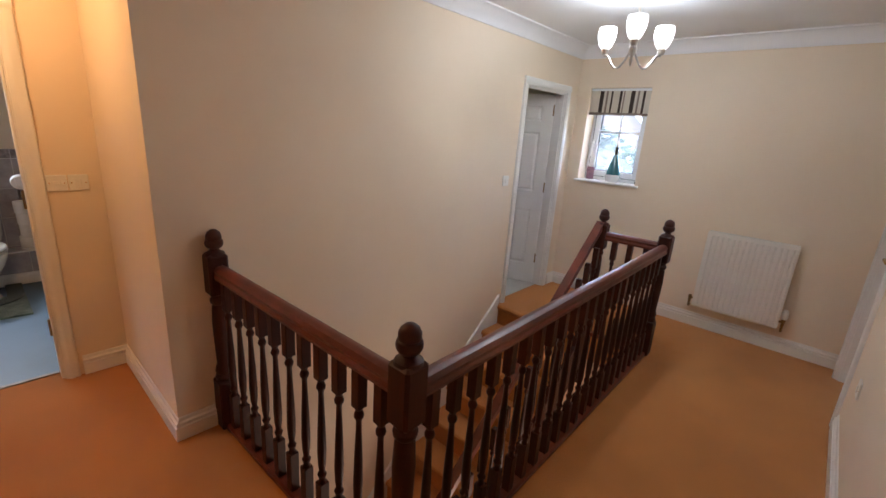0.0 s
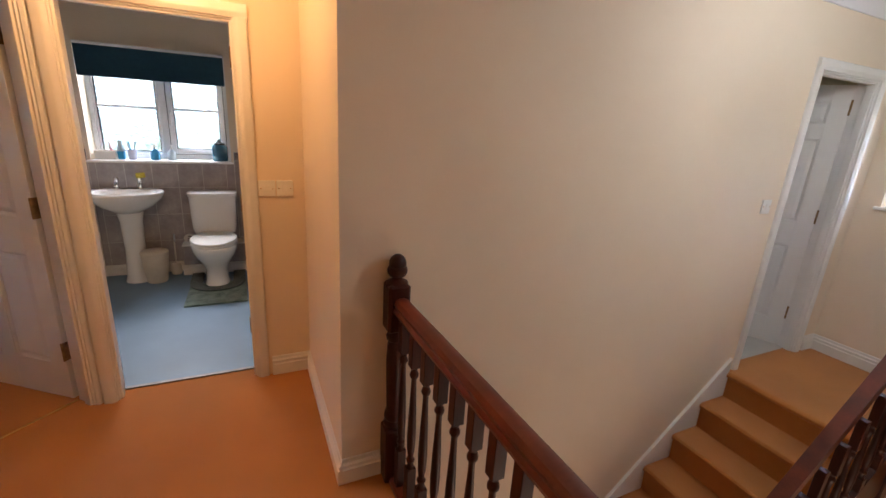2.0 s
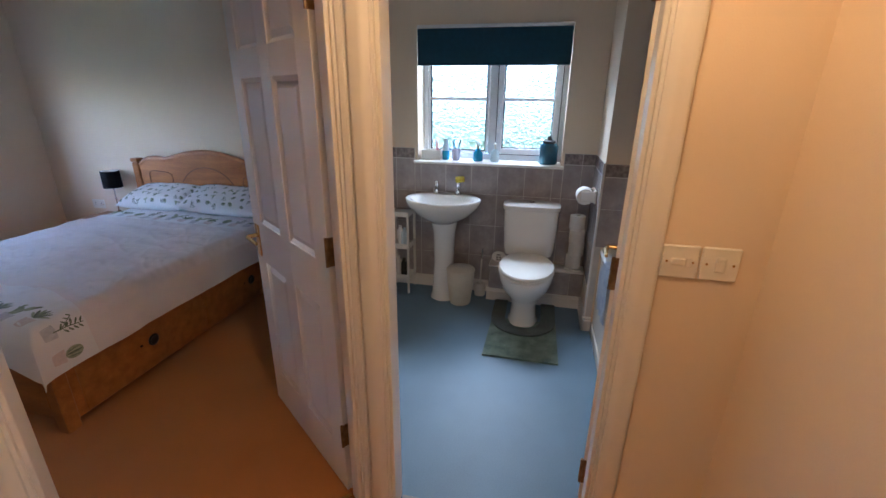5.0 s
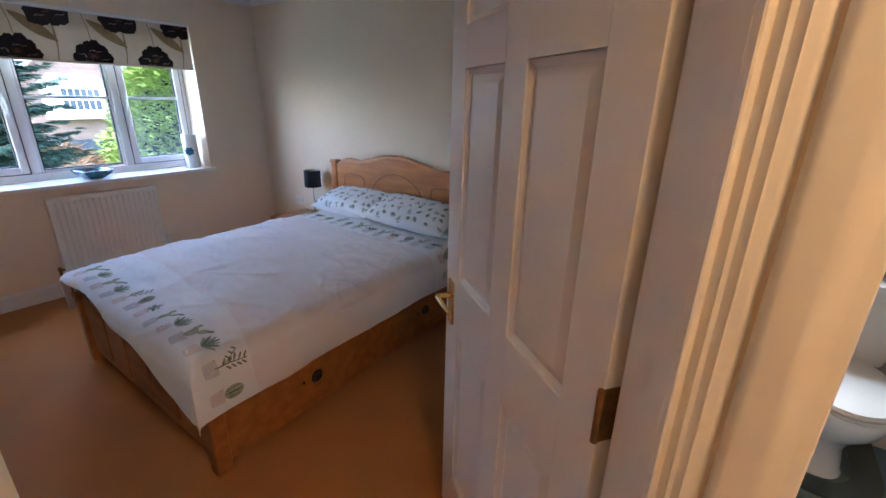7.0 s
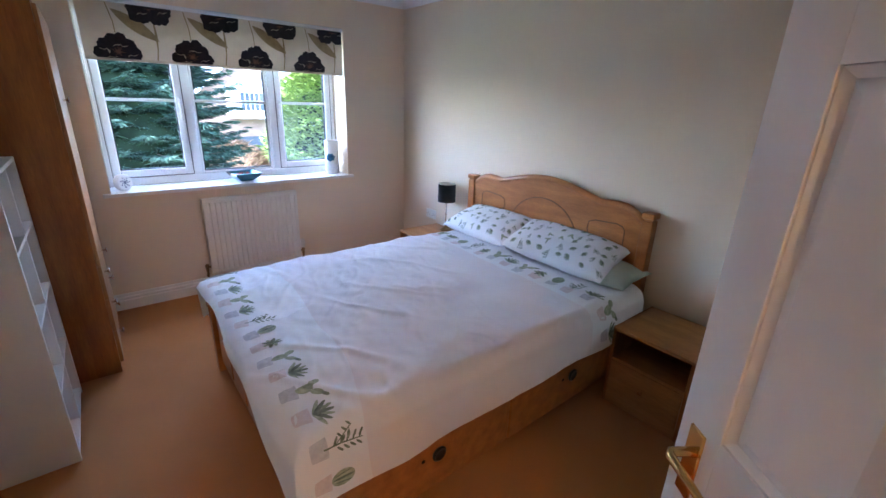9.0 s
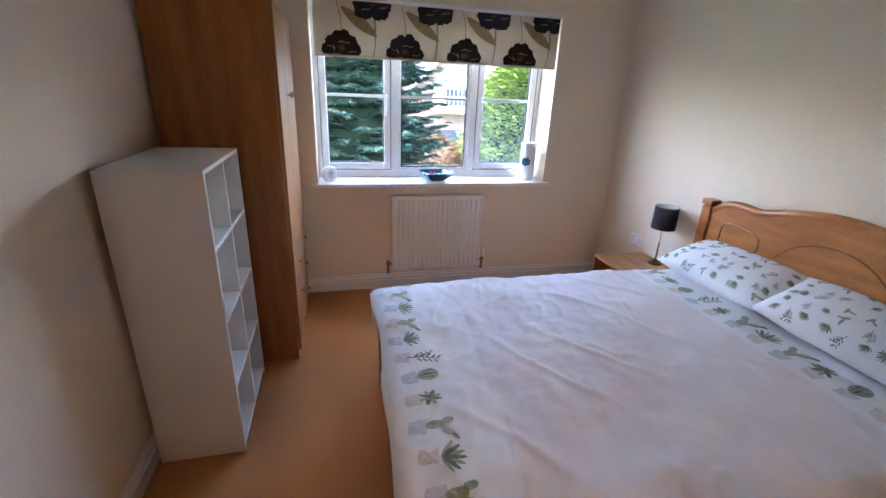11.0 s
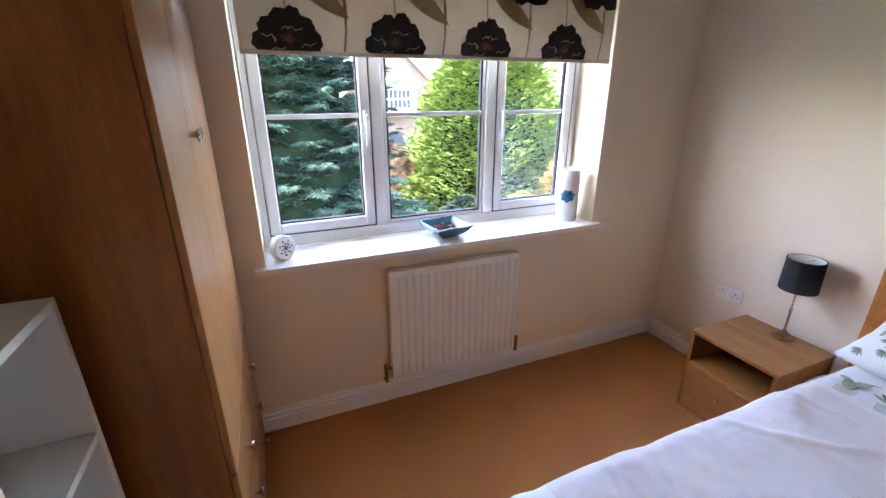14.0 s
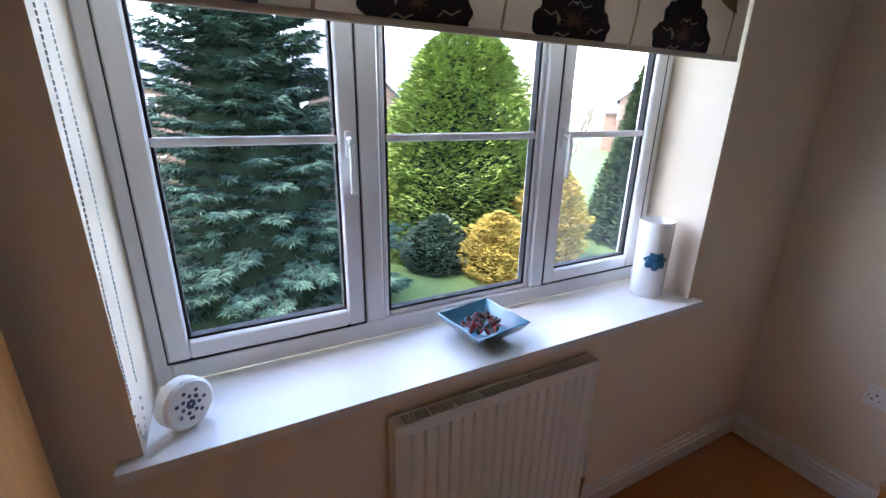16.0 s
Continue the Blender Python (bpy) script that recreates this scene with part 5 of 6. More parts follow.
def square(h, z, bulge=1.0):
    return [(h * a, h * b, z) for a, b in ((-1, -1), (0, -bulge), (1, -1), (bulge, 0), (1, 1), (0, bulge), (-1, 1), (-bulge, 0))]


part("dish", loft([square(0.045, 0.0), square(0.052, 0.006), square(0.085, 0.035, 0.98), square(0.105, 0.066, 0.95), square(0.100, 0.067, 0.95), square(0.080, 0.038, 0.98), square(0.045, 0.012)]), TURQ, bowl, smooth=40)
pp = thing("potpourri", "heap of dried red and dark green potpourri petals", "potpourri", place=pose(-3.640, -4.680, 0.850))
rnd = random.Random(5)
for m, nm in ((mat("dried_red_petal", (0.36, 0.03, 0.035), 0.7, vary=0.4, scale=60), "red_petals"), (mat("dried_dark_leaf", (0.025, 0.04, 0.022), 0.7, vary=0.4, scale=60), "dark_leaves"), (mat("dried_brown_husk", (0.07, 0.03, 0.03), 0.7, vary=0.3, scale=60), "brown_husks")):
    bms = []
    for k in range(26):
        a, r = rnd.uniform(0, 6.28), 0.058 * math.sqrt(rnd.random())
        b = bmesh.new()
        pts = [b.verts.new((0.014 * math.cos(q), 0.008 * math.sin(q), 0.004 * math.cos(2 * q))) for q in [i * 1.05 for i in range(6)]]
        top = b.verts.new((0, 0, 0.004))
        for i in range(6):
            b.faces.new((pts[i], pts[(i + 1) % 6], top))
        bms.append(moved(b, pose(r * math.cos(a), r * math.sin(a), 0.040 + 0.022 * (1 - r / 0.06) + rnd.uniform(0, 0.01), rnd.uniform(-50, 50), rnd.uniform(-50, 50), rnd.uniform(0, 360))))
    tagged(part(nm, join(*bms), m, pp), kind="stuff")

vase2 = thing("vase", "white cylinder vase with a painted blue flower", "vase", place=pose(-4.410, -4.690, 0.850))
part("body", lathe([(0.0, 0.0), (0.056, 0.0), (0.060, 0.006), (0.0605, 0.15), (0.062, 0.292), (0.060, 0.296), (0.056, 0.290), (0.055, 0.03), (0.0, 0.02)], 32), CERAMIC, vase2, smooth=50)
bm = bmesh.new()
ring = []
for k in range(40):
    a = 2 * math.pi * k / 40
    r = 0.040 * (1 + 0.13 * math.sin(7 * a) + 0.05 * math.sin(13 * a))
    th = radians(52) + r * math.cos(a) / 0.0613
    ring.append(bm.verts.new((0.0617 * math.cos(th), 0.0617 * math.sin(th), 0.150 + 0.85 * r * math.sin(a))))
inner = []
for k in range(40):
    a = 2 * math.pi * k / 40
    r = 0.018
    th = radians(52) + r * math.cos(a) / 0.0613
    inner.append(bm.verts.new((0.0620 * math.cos(th), 0.0620 * math.sin(th), 0.150 + 0.85 * r * math.sin(a))))
for k in range(40):
    bm.faces.new((ring[k], ring[(k + 1) % 40], inner[(k + 1) % 40], inner[k]))
c0 = bm.verts.new((0.0622 * math.cos(radians(52)), 0.0622 * math.sin(radians(52)), 0.150))
for k in range(40):
    bm.faces.new((inner[k], inner[(k + 1) % 40], c0))
part("flower_print", bm, mat("blue_flower_glaze", (0.03, 0.22, 0.36), 0.3, dark=(0.008, 0.06, 0.13), scale=34), vase2, "painted blue flower", smooth=60)
diff = thing("round_diffuser", "round white plastic diffuser with a pierced face", "air freshener", place=pose(-2.835, -4.640, 0.850, 0, 0, 38) @ Matrix.Scale(0.84, 4))
part("shell", moved(lathe([(0.0, -0.026), (0.060, -0.026), (0.068, -0.018), (0.068, 0.018), (0.060, 0.026), (0.0, 0.026)], 32, sy=1.0), pose(0, 0, 0.068, 96, 0, 0)), PLASTIC, diff, smooth=40)
bms = []
for k in range(24):
    r = 0.008 + 0.030 * (k % 3) / 2
    a = k * 2.4
    bms.append(moved(lathe([(0.0, 0.0), (0.0055, 0.0), (0.0055, 0.001), (0.0, 0.001)], 8), pose(0, 0, 0.068, 96, 0, 0) @ pose(r * math.cos(a), r * math.sin(a), -0.0271)))
    bms.append(moved(lathe([(0.0, 0.0), (0.0055, 0.0), (0.0055, 0.001), (0.0, 0.001)], 8), pose(0, 0, 0.068, 96, 0, 0) @ pose(r * math.cos(a), r * math.sin(a), 0.0261)))
tagged(part("pierced_face", join(*bms), mat("dark_blue_holes", (0.03, 0.05, 0.10), 0.6), diff, "dark pierced pattern"), kind="stuff")

# ---- bedroom: bed ----
bed = thing("bed", "varnished pine double bed with an arched headboard", "bed")
HX = -5.055
PY0, PY1 = -3.460, -2.020


def hb_top(f):
    """Height of the headboard's upper edge at the fraction f of its width."""
    g = abs(f - 0.5) * 2
    if g < 0.60:
        return 0.972 + 0.075 * math.cos(g / 0.60 * math.pi / 2) ** 1.1
    return 0.972 - 0.012 * math.sin((g - 0.60) / 0.40 * math.pi * 0.5) + 0.016 * math.sin((g - 0.60) / 0.40 * math.pi) - 0.045 * max(0, (g - 0.80) / 0.20) ** 2


ya, yb = PY0 + 0.035, PY1 - 0.035
pts = [(ya, 0.30)] + [(yb, 0.30)] + [(yb + (ya - yb) * k / 48, hb_top(1 - k / 48)) for k in range(49)]
part("headboard", outline(pts, "x", HX - 0.020, HX + 0.016), PINE, bed, "arched pine headboard with routed panels")
rim = [Vector((HX - 0.002, yb + (ya - yb) * k / 48, hb_top(1 - k / 48))) for k in range(49)]
part("top_moulding", tube([tuple(p) for p in rim], 0.023, 10), PINE, bed, smooth=50)


def groove(points):
    part("groove", tube(points, 0.0042, 6), mat_groove, bed, "routed groove drawn as a dark bead")


# Darker pine on raised beads: shade in the routed grooves put into colour.
mat_groove = mat("groove_shade_pine", (0.20, 0.080, 0.022), 0.5, vary=0.15, scale=20)
ym, GX = (ya + yb) / 2, HX + 0.017
groove([(GX, ym + 0.29 * math.cos(a), 0.66 + 0.26 * math.sin(a)) for a in [math.pi * k / 24 for k in range(25)]])
for s in (-1, 1):
    groove([(GX, ym + s * 0.375, 0.62), (GX, ym + s * 0.372, 0.74), (GX, ym + s * 0.352, 0.80), (GX, ym + s * 0.36, 0.845), (GX, ym + s * 0.40, 0.862), (GX, ym + s * 0.46, 0.866), (GX, ym + s * 0.54, 0.872), (GX, ym + s * 0.58, 0.862), (GX, ym + s * 0.595, 0.84), (GX, ym + s * 0.598, 0.62)])


def bed_post(y, x, top, w=0.034):
    pm = boxes((x - w, x + w, y - w, y + w, 0.0, top - 0.045), bevel=0.004)
    box(pm, x - w * 0.8, x + w * 0.8, y - w * 0.8, y + w * 0.8, top - 0.047, top - 0.030)
    box(pm, x - w * 1.22, x + w * 1.22, y - w * 1.22, y + w * 1.22, top - 0.034, top, bevel=0.009, segs=2)
    post = part("post", pm, PINE, bed)
    for k in (-0.5, 0.0, 0.5):
        part("flute", boxes((x + w, x + w + 0.002, y + k * w - 0.004, y + k * w + 0.004, 0.55, top - 0.09), bevel=0.0008), PINE, post)
    return post


bed_post(PY0, HX, 0.975, 0.031)
bed_post(PY1, HX, 0.975, 0.031)
bed_post(-3.395, -3.095, 0.43, 0.032)
bed_post(-2.012, -3.095, 0.43, 0.032)
part("foot_panel", boxes((-3.110, -3.085, -3.365, -2.043, 0.06, 0.42), bevel=0.004), PINE, bed)
for k in range(5):
    y = -3.30 + k * 0.25
    part("raised_panel", boxes((-3.086, -3.076, y + 0.01, y + 0.235, 0.11, 0.37), bevel=0.005), PINE, bed)
for y, s in ((-3.405, -1), (-2.004, 1)):
    part("side_rail", boxes((HX + 0.03, -3.125, y - 0.012, y + 0.012, 0.04, 0.42), bevel=0.004), PINE, bed)
part("slat_base", boxes((HX + 0.03, -3.115, -3.38, -2.03, 0.26, 0.30)), PINE, bed)
for x0, x1, kx in ((-4.96, -3.985, -4.44), (-3.965, -3.17, -3.575)):
    dr = part("drawer_front", boxes((x0, x1, -1.994, -1.978, 0.05, 0.385), bevel=0.006), PINE, bed, "pine underbed drawer front")
    part("pull", moved(lathe([(0.0, 0.0), (0.030, 0.0), (0.034, 0.006), (0.026, 0.012), (0.020, 0.008), (0.0, 0.008)], 20), pose(kx, -1.978, 0.212, -90)), mat("black_pull", (0.01, 0.01, 0.01), 0.3), dr, "round black recessed pull", smooth=40)
    part("key_hole", moved(lathe([(0.0, 0.0), (0.008, 0.0), (0.008, 0.002), (0.0, 0.002)], 10), pose(kx + 0.075, -1.978, 0.212, -90)), DARK, dr)
mattress = thing("mattress", "pale blue covered mattress on the pine bed", "mattress")
part("ticking", boxes((HX + 0.03, -3.125, -3.375, -2.035, 0.300, 0.49), bevel=0.03), mat("pale_blue_sheet", (0.50, 0.62, 0.68), 0.9, vary=0.06, scale=9, grain=0.1, grain_scale=300), mattress, smooth=40)

# ---- bedroom: duvet ----
DX0, DX1, DY0, DY1, DTOP = -4.985, -3.012, -3.43, -1.935, 0.573
HANG_S = 0.205


def fold(d, r=0.075):
    """How far out and down cloth lies, d past an edge that it rounds."""
    if d <= 0:
        return d, 0.0
    q = r * math.pi / 2
    if d < q:
        return r * math.sin(d / r), r * (1 - math.cos(d / r))
    return r + (d - q) * 0.05, r + (d - q)


def duvet_at(a, b, lift=0.0):
    """A place on the duvet: a runs from the head past the foot, b across from the window side past the near side."""
    ox, dz1 = fold(a - (DX1 - 0.075))
    x = DX1 - 0.075 + ox
    if b > (DY0 + DY1) / 2:
        oy, dz2 = fold(b - (DY1 - 0.075))
        y = DY1 - 0.075 + oy
        s = 1
    else:
        oy, dz2 = fold((DY0 + 0.075) - b)
        y = DY0 + 0.075 - oy
        s = -1
    drop = max(dz1, dz2) + 0.2 * min(dz1, dz2)
    n1 = noise.noise(Vector((a * 2.3, b * 2.3, 0.3)))
    n2 = noise.noise(Vector((a * 7.0 + 3.0, b * 5.0, 1.7)))
    n3 = noise.noise(Vector((a * 15.0 - 4.0, b * 13.0 + 2.0, 4.1)))
    n4 = noise.noise(Vector((a * 26.0 + b * 9.0, b * 31.0 - a * 8.0, 2.2)))
    ridge2 = max(0.0, 1.0 - abs(noise.noise(Vector((a * 6.1 - b * 4.2, b * 3.2 + a * 2.7, 17.0)))) * 10.0)
    ridge = max(0.0, 1.0 - abs(noise.noise(Vector((a * 3.1 + b * 2.2, b * 1.2 - a * 0.7, 7.0)))) * 9.0)
    w = 0.016 * n1 + 0.010 * n2 + 0.0045 * n3 + 0.0020 * n4 + 0.006 * ridge2 * (0.5 + 0.5 * n2) + 0.013 * ridge * (0.5 + 0.5 * n1)
    z = DTOP + 0.018 * math.sin(min(1, max(0, (a - DX0) / (DX1 - DX0))) * math.pi) - drop + w * (1.0 if drop < 0.05 else 0.35)
    if drop > 0.05:
        k1 = min(1, dz1 / 0.15) * max(0.0, 1 - dz2 / 0.06)
        k2 = min(1, dz2 / 0.15) * max(0.0, 1 - dz1 / 0.06)
        x += (0.012 + 0.007 * math.sin(b * 11 + 2 * n1) + 0.009 * n2) * k1
        y += s * (0.010 + 0.007 * math.sin(a * 9 + 2 * n1) + 0.008 * n2) * k2
    if lift:
        e = 0.006
        p = duvet_at(a, b)
        nrm = (duvet_at(a + e, b) - p).cross(duvet_at(a, b + e) - p).normalized()
        return p + nrm * lift
    return Vector((x, y, z))


A0 = DX0


def foot_end(b):
    """How far the cloth reaches past the foot: more towards the near corner."""
    f = min(1.0, max(0.0, (b - DY0) / (DY1 - DY0)))
    return DX1 - 0.005 + 0.185 * f ** 2.6 + 0.012 * math.sin(b * 9)


B0, B1 = DY0 - HANG_S, DY1 + HANG_S
NA, NB = 190, 170
bm = bmesh.new()
grid = [[bm.verts.new(duvet_at(A0 + (foot_end(B0 + (B1 - B0) * j / NB) - A0) * i / NA, B0 + (B1 - B0) * j / NB)) for j in range(NB + 1)] for i in range(NA + 1)]
for i in range(NA):
    a = A0 + (DX1 + 0.08 - A0) * (i + 0.5) / NA
    for j in range(NB):
        f = bm.faces.new((grid[i][j], grid[i + 1][j], grid[i + 1][j + 1], grid[i][j + 1]))
        f.material_index = 1 if (a > -3.33 or a < -4.50) else 0
bmesh.ops.recalc_face_normals(bm, faces=bm.faces)
bmesh.ops.solidify(bm, geom=bm.faces[:], thickness=0.010)
duvet = thing("duvet", "white duvet with cactus-print borders spread over the bed", "duvet")
COTTON = mat("blush_white_cotton", (0.80, 0.745, 0.74), 0.9, vary=0.03, scale=5, grain=0.06, grain_scale=500, bump=0.2, sheen=0.1)
COTTON_B = mat("white_printed_cotton", (0.84, 0.83, 0.83), 0.9, vary=0.02, scale=5, grain=0.06, grain_scale=500, bump=0.2, sheen=0.1)
cover = part("cover", bm, COTTON, duvet, smooth=80)
cover.data.materials.append(COTTON_B)

GREENS = [mat("sage_print", (0.46, 0.50, 0.37), 0.9, dark=(0.28, 0.33, 0.22), scale=50), mat("dark_green_print", (0.25, 0.29, 0.21), 0.9, dark=(0.12, 0.15, 0.11), scale=60)]
POTS = [mat("grey_pot_print", (0.68, 0.68, 0.70), 0.9, dark=(0.54, 0.54, 0.57), scale=60), mat("pink_pot_print", (0.76, 0.67, 0.65), 0.9, dark=(0.68, 0.58, 0.56), scale=60)]


def ellipse(cx, cy, rx, ry, turn=0.0, n=14):
    c, s = math.cos(turn), math.sin(turn)
    return [(cx + rx * math.cos(q) * c - ry * math.sin(q) * s, cy + rx * math.cos(q) * s + ry * math.sin(q) * c) for q in [2 * math.pi * k / n for k in range(n)]]


def cactus(kind):
    """Outlines of one printed plant, upright, about 0.1 high: a list of (layer, points)."""
    out = []
    if kind == 0:
        out.append((0, ellipse(0, 0.045, 0.026, 0.034)))
        out.append((1, ellipse(0, 0.045, 0.004, 0.030)))
        out.append((1, ellipse(-0.014, 0.045, 0.002, 0.026, 0.15)))
        out.append((1, ellipse(0.014, 0.045, 0.002, 0.026, -0.15)))
    elif kind == 1:
        for k in range(7):
            a = radians(25 + k * 21)
            out.append((k % 2, ellipse(0.026 * math.cos(a), 0.016 + 0.034 * math.sin(a), 0.030, 0.0065, a)))
    elif kind == 2:
        out += [(0, ellipse(-0.004, 0.035, 0.017, 0.027, 0.2)), (0, ellipse(-0.022, 0.066, 0.012, 0.020, 0.6)), (0, ellipse(0.020, 0.066, 0.012, 0.022, -0.7)), (1, ellipse(0.040, 0.085, 0.007, 0.013, -0.9))]
    elif kind == 3:
        out.append((1, [(-0.002, 0.0), (0.002, 0.0), (0.004, 0.05), (0.012, 0.11), (0.009, 0.11), (0.0, 0.05)]))
        out.append((1, [(0.0, 0.03), (0.003, 0.03), (-0.026, 0.085), (-0.029, 0.083)]))
        for k in range(9):
            s = 1 if k % 2 else -1
            out.append((1, ellipse(0.003 + s * 0.012 + k * 0.001, 0.035 + k * 0.009, 0.012, 0.0035, s * 0.7 if s > 0 else math.pi - 0.7)))
            if k < 5:
                out.append((1, ellipse(-0.010 - k * 0.004 + s * 0.008, 0.05 + k * 0.008, 0.009, 0.003, 1.57 + s * 0.9)))
    else:
        for k in range(8):
            a = radians(k * 45 + 20)
            out.append((k % 2, ellipse(0.016 * math.cos(a), 0.036 + 0.016 * math.sin(a), 0.018, 0.007, a)))
        out.append((1, ellipse(0, 0.036, 0.009, 0.009)))
    return out


def print_plants(parent, spots, at, pots=True):
    """Plants printed on cloth. spots: (across, up, size, turn, kind, pot); at(across, up) gives the place."""
    layers = {"g0": [], "g1": [], "p0": [], "p1": []}
    for cx, cy, size, turn, kind, pot in spots:
        c, s = math.cos(turn), math.sin(turn)
        shapes = [("g%d" % l, p) for l, p in cactus(kind)]
        if pots:
            shapes.append(("p%d" % pot, [(-0.021, -0.034), (-0.010, -0.036), (0.0, -0.036), (0.010, -0.036), (0.021, -0.034), (0.024, -0.018), (0.026, -0.002), (0.028, 0.012), (0.014, 0.013), (0.0, 0.013), (-0.014, 0.013), (-0.028, 0.012), (-0.026, -0.002), (-0.024, -0.018)]))
        for key, pts in shapes:
            lift = {"p": 0.0032, "g": 0.0040}[key[0]] + (0.0006 if key == "g1" else 0)
            ring = [at(cx + size * (x * c - y * s), cy + size * (x * s + y * c), lift) for x, y in pts]
            mid = at(cx + size * (sum(p[0] for p in pts) / len(pts) * c - sum(p[1] for p in pts) / len(pts) * s), cy + size * (sum(p[0] for p in pts) / len(pts) * s + sum(p[1] for p in pts) / len(pts) * c), lift)
            layers[key].append((ring, mid))
    for key, m, nm in (("g0", GREENS[0], "sage_plant_print"), ("g1", GREENS[1], "dark_plant_print"), ("p0", POTS[0], "grey_pot_print"), ("p1", POTS[1], "pink_pot_print")):
        if not layers[key]:
            continue
        bm = bmesh.new()
        for ring, mid in layers[key]:
            vs = [bm.verts.new(p) for p in ring]
            c = bm.verts.new(mid)
            for i in range(len(vs)):
                bm.faces.new((vs[i], vs[(i + 1) % len(vs)], c))
        bmesh.ops.recalc_face_normals(bm, faces=bm.faces)
        tagged(part(nm, bm, m, parent), kind="stuff")


rnd = random.Random(11)
spots = []
for k in range(16):
    b = DY0 - 0.20 + 0.122 * k
    spots.append((b, 3.103 + rnd.uniform(-0.01, 0.01), 1.14, rnd.uniform(-0.2, 0.05), (2, 1, 3, 2, 1, 2, 1, 3, 0, 4, 2, 1, 2, 1, 3, 0)[k], k % 2))
for k in range(16):
    b = DY0 - 0.12 + 0.116 * k
    spots.append((b, 4.580 + rnd.uniform(-0.008, 0.008), 1.22, rnd.uniform(-0.12, 0.12), (1, 4, 2, 1, 0, 3, 4, 2, 1, 2, 4, 0, 3, 1, 2, 1)[k], (k + 1) % 2))
print_plants(duvet, spots, lambda u, v, lift: duvet_at(-v, u, lift))


# ---- bedroom: pillows ----
def pillow_point(s, t, side, w, l, h):
    e = max(0.0, 1 - abs(s) ** 3.2) ** 0.55 * max(0.0, 1 - abs(t) ** 3.2) ** 0.55
    k = 1 - 0.055 * (1 - abs(s * t)) * (abs(s) ** 4 + abs(t) ** 4)
    return Vector((s * w / 2 * k, t * l / 2 * k, side * h / 2 * e + 0.006 * noise.noise(Vector((s * 2.5, t * 3.5, side + w))) * e))


def pillow(name, label, w, l, h, place, material, prints=0, seed=0):
    t = thing(name, label, "pillow", place=place)
    bm = bmesh.new()
    n, m = 28, 36
    for side in (1, -1):
        g = [[bm.verts.new(pillow_point(-1 + 2 * i / n, -1 + 2 * j / m, side, w, l, h)) for j in range(m + 1)] for i in range(n + 1)]
        for i in range(n):
            for j in range(m):
                bm.faces.new((g[i][j], g[i + 1][j], g[i + 1][j + 1], g[i][j + 1]))
    bmesh.ops.remove_doubles(bm, verts=bm.verts[:], dist=0.0005)
    bmesh.ops.recalc_face_normals(bm, faces=bm.faces)
    part("pillowcase", bm, material, t, smooth=80)
    if prints:
        r = random.Random(seed)
        spots = []
        for i in range(-4, 5):
            for j in range(-2, 3):
                spots.append(((i + 0.5 * (j % 2)) * l * 0.103 + r.uniform(-0.01, 0.01), j * w * 0.175 + r.uniform(-0.01, 0.01), 0.50 + r.uniform(-0.08, 0.08), r.uniform(-1.2, 1.2), (1, 2, 3, 1, 3)[r.randrange(5)], r.randrange(2)))

        def at(u, v, lift):
            p = pillow_point(max(-0.99, min(0.99, v / (w / 2))), max(-0.99, min(0.99, u / (l / 2))), 1, w, l, h)
            return p + Vector((0, 0, lift + 0.001))
        print_plants(t, spots, at, pots=False)
    return t


SAGE = mat("pale_sage_cotton", (0.50, 0.62, 0.55), 0.9, vary=0.05, scale=9, grain=0.08, grain_scale=400)
pillow("pillow", "pale sage green pillow under the printed one", 0.28, 0.70, 0.11, pose(-4.94, -3.07, 0.615, 0, 6, 0), SAGE)
pillow("pillow", "pale sage green pillow near the bed edge", 0.30, 0.74, 0.11, pose(-4.93, -2.33, 0.615, 0, 6, 0), SAGE)
pillow("pillow", "white pillow printed with small cacti", 0.36, 0.70, 0.15, pose(-4.885, -3.09, 0.682, 2, 19, -3), COTTON_B, 1, 1)
pillow("pillow", "white cactus-print pillow overlapping its neighbour", 0.36, 0.71, 0.155, pose(-4.872, -2.43, 0.692, -3, 19, 3), COTTON_B, 1, 2)

# ---- bedroom: nightstands, lamp, socket ----


def nightstand(label, place, width=0.40, depth=0.40, height=0.447):
    """Front faces +x at the origin's x=0; width runs along y."""
    t = thing("nightstand", label, "nightstand", "nightstands beside the bed", place)
    th = 0.016
    part("top", boxes((-depth, 0.004, -0.004, width + 0.004, height - th, height), bevel=0.002), OAK_H, t)
    for y in (0, width - th):
        part("side", boxes((-depth + 0.004, 0, y, y + th, 0.0, height - th), bevel=0.001), OAK_V, t)
    part("back", boxes((-depth + 0.004, -depth + 0.010, th, width - th, 0.04, height - th)), OAK_H, t)
    part("shelf", boxes((-depth + 0.010, -0.004, th, width - th, 0.262, 0.276)), OAK_H, t)
    part("plinth", boxes((-0.02, -0.006, th, width - th, 0.0, 0.05)), OAK_H, t)
    d = part("drawer_front", boxes((-0.014, 0.003, th + 0.002, width - th - 0.002, 0.054, 0.258), bevel=0.0015), OAK_H, t)
    part("knob", moved(lathe([(0.0, 0.0), (0.005, 0.0), (0.005, 0.012), (0.011, 0.016), (0.011, 0.024), (0.0, 0.026)], 14), pose(0.003, width / 2, 0.165, 0, 90, 0)), CHROME, d, "small chrome knob", smooth=40)
    return t


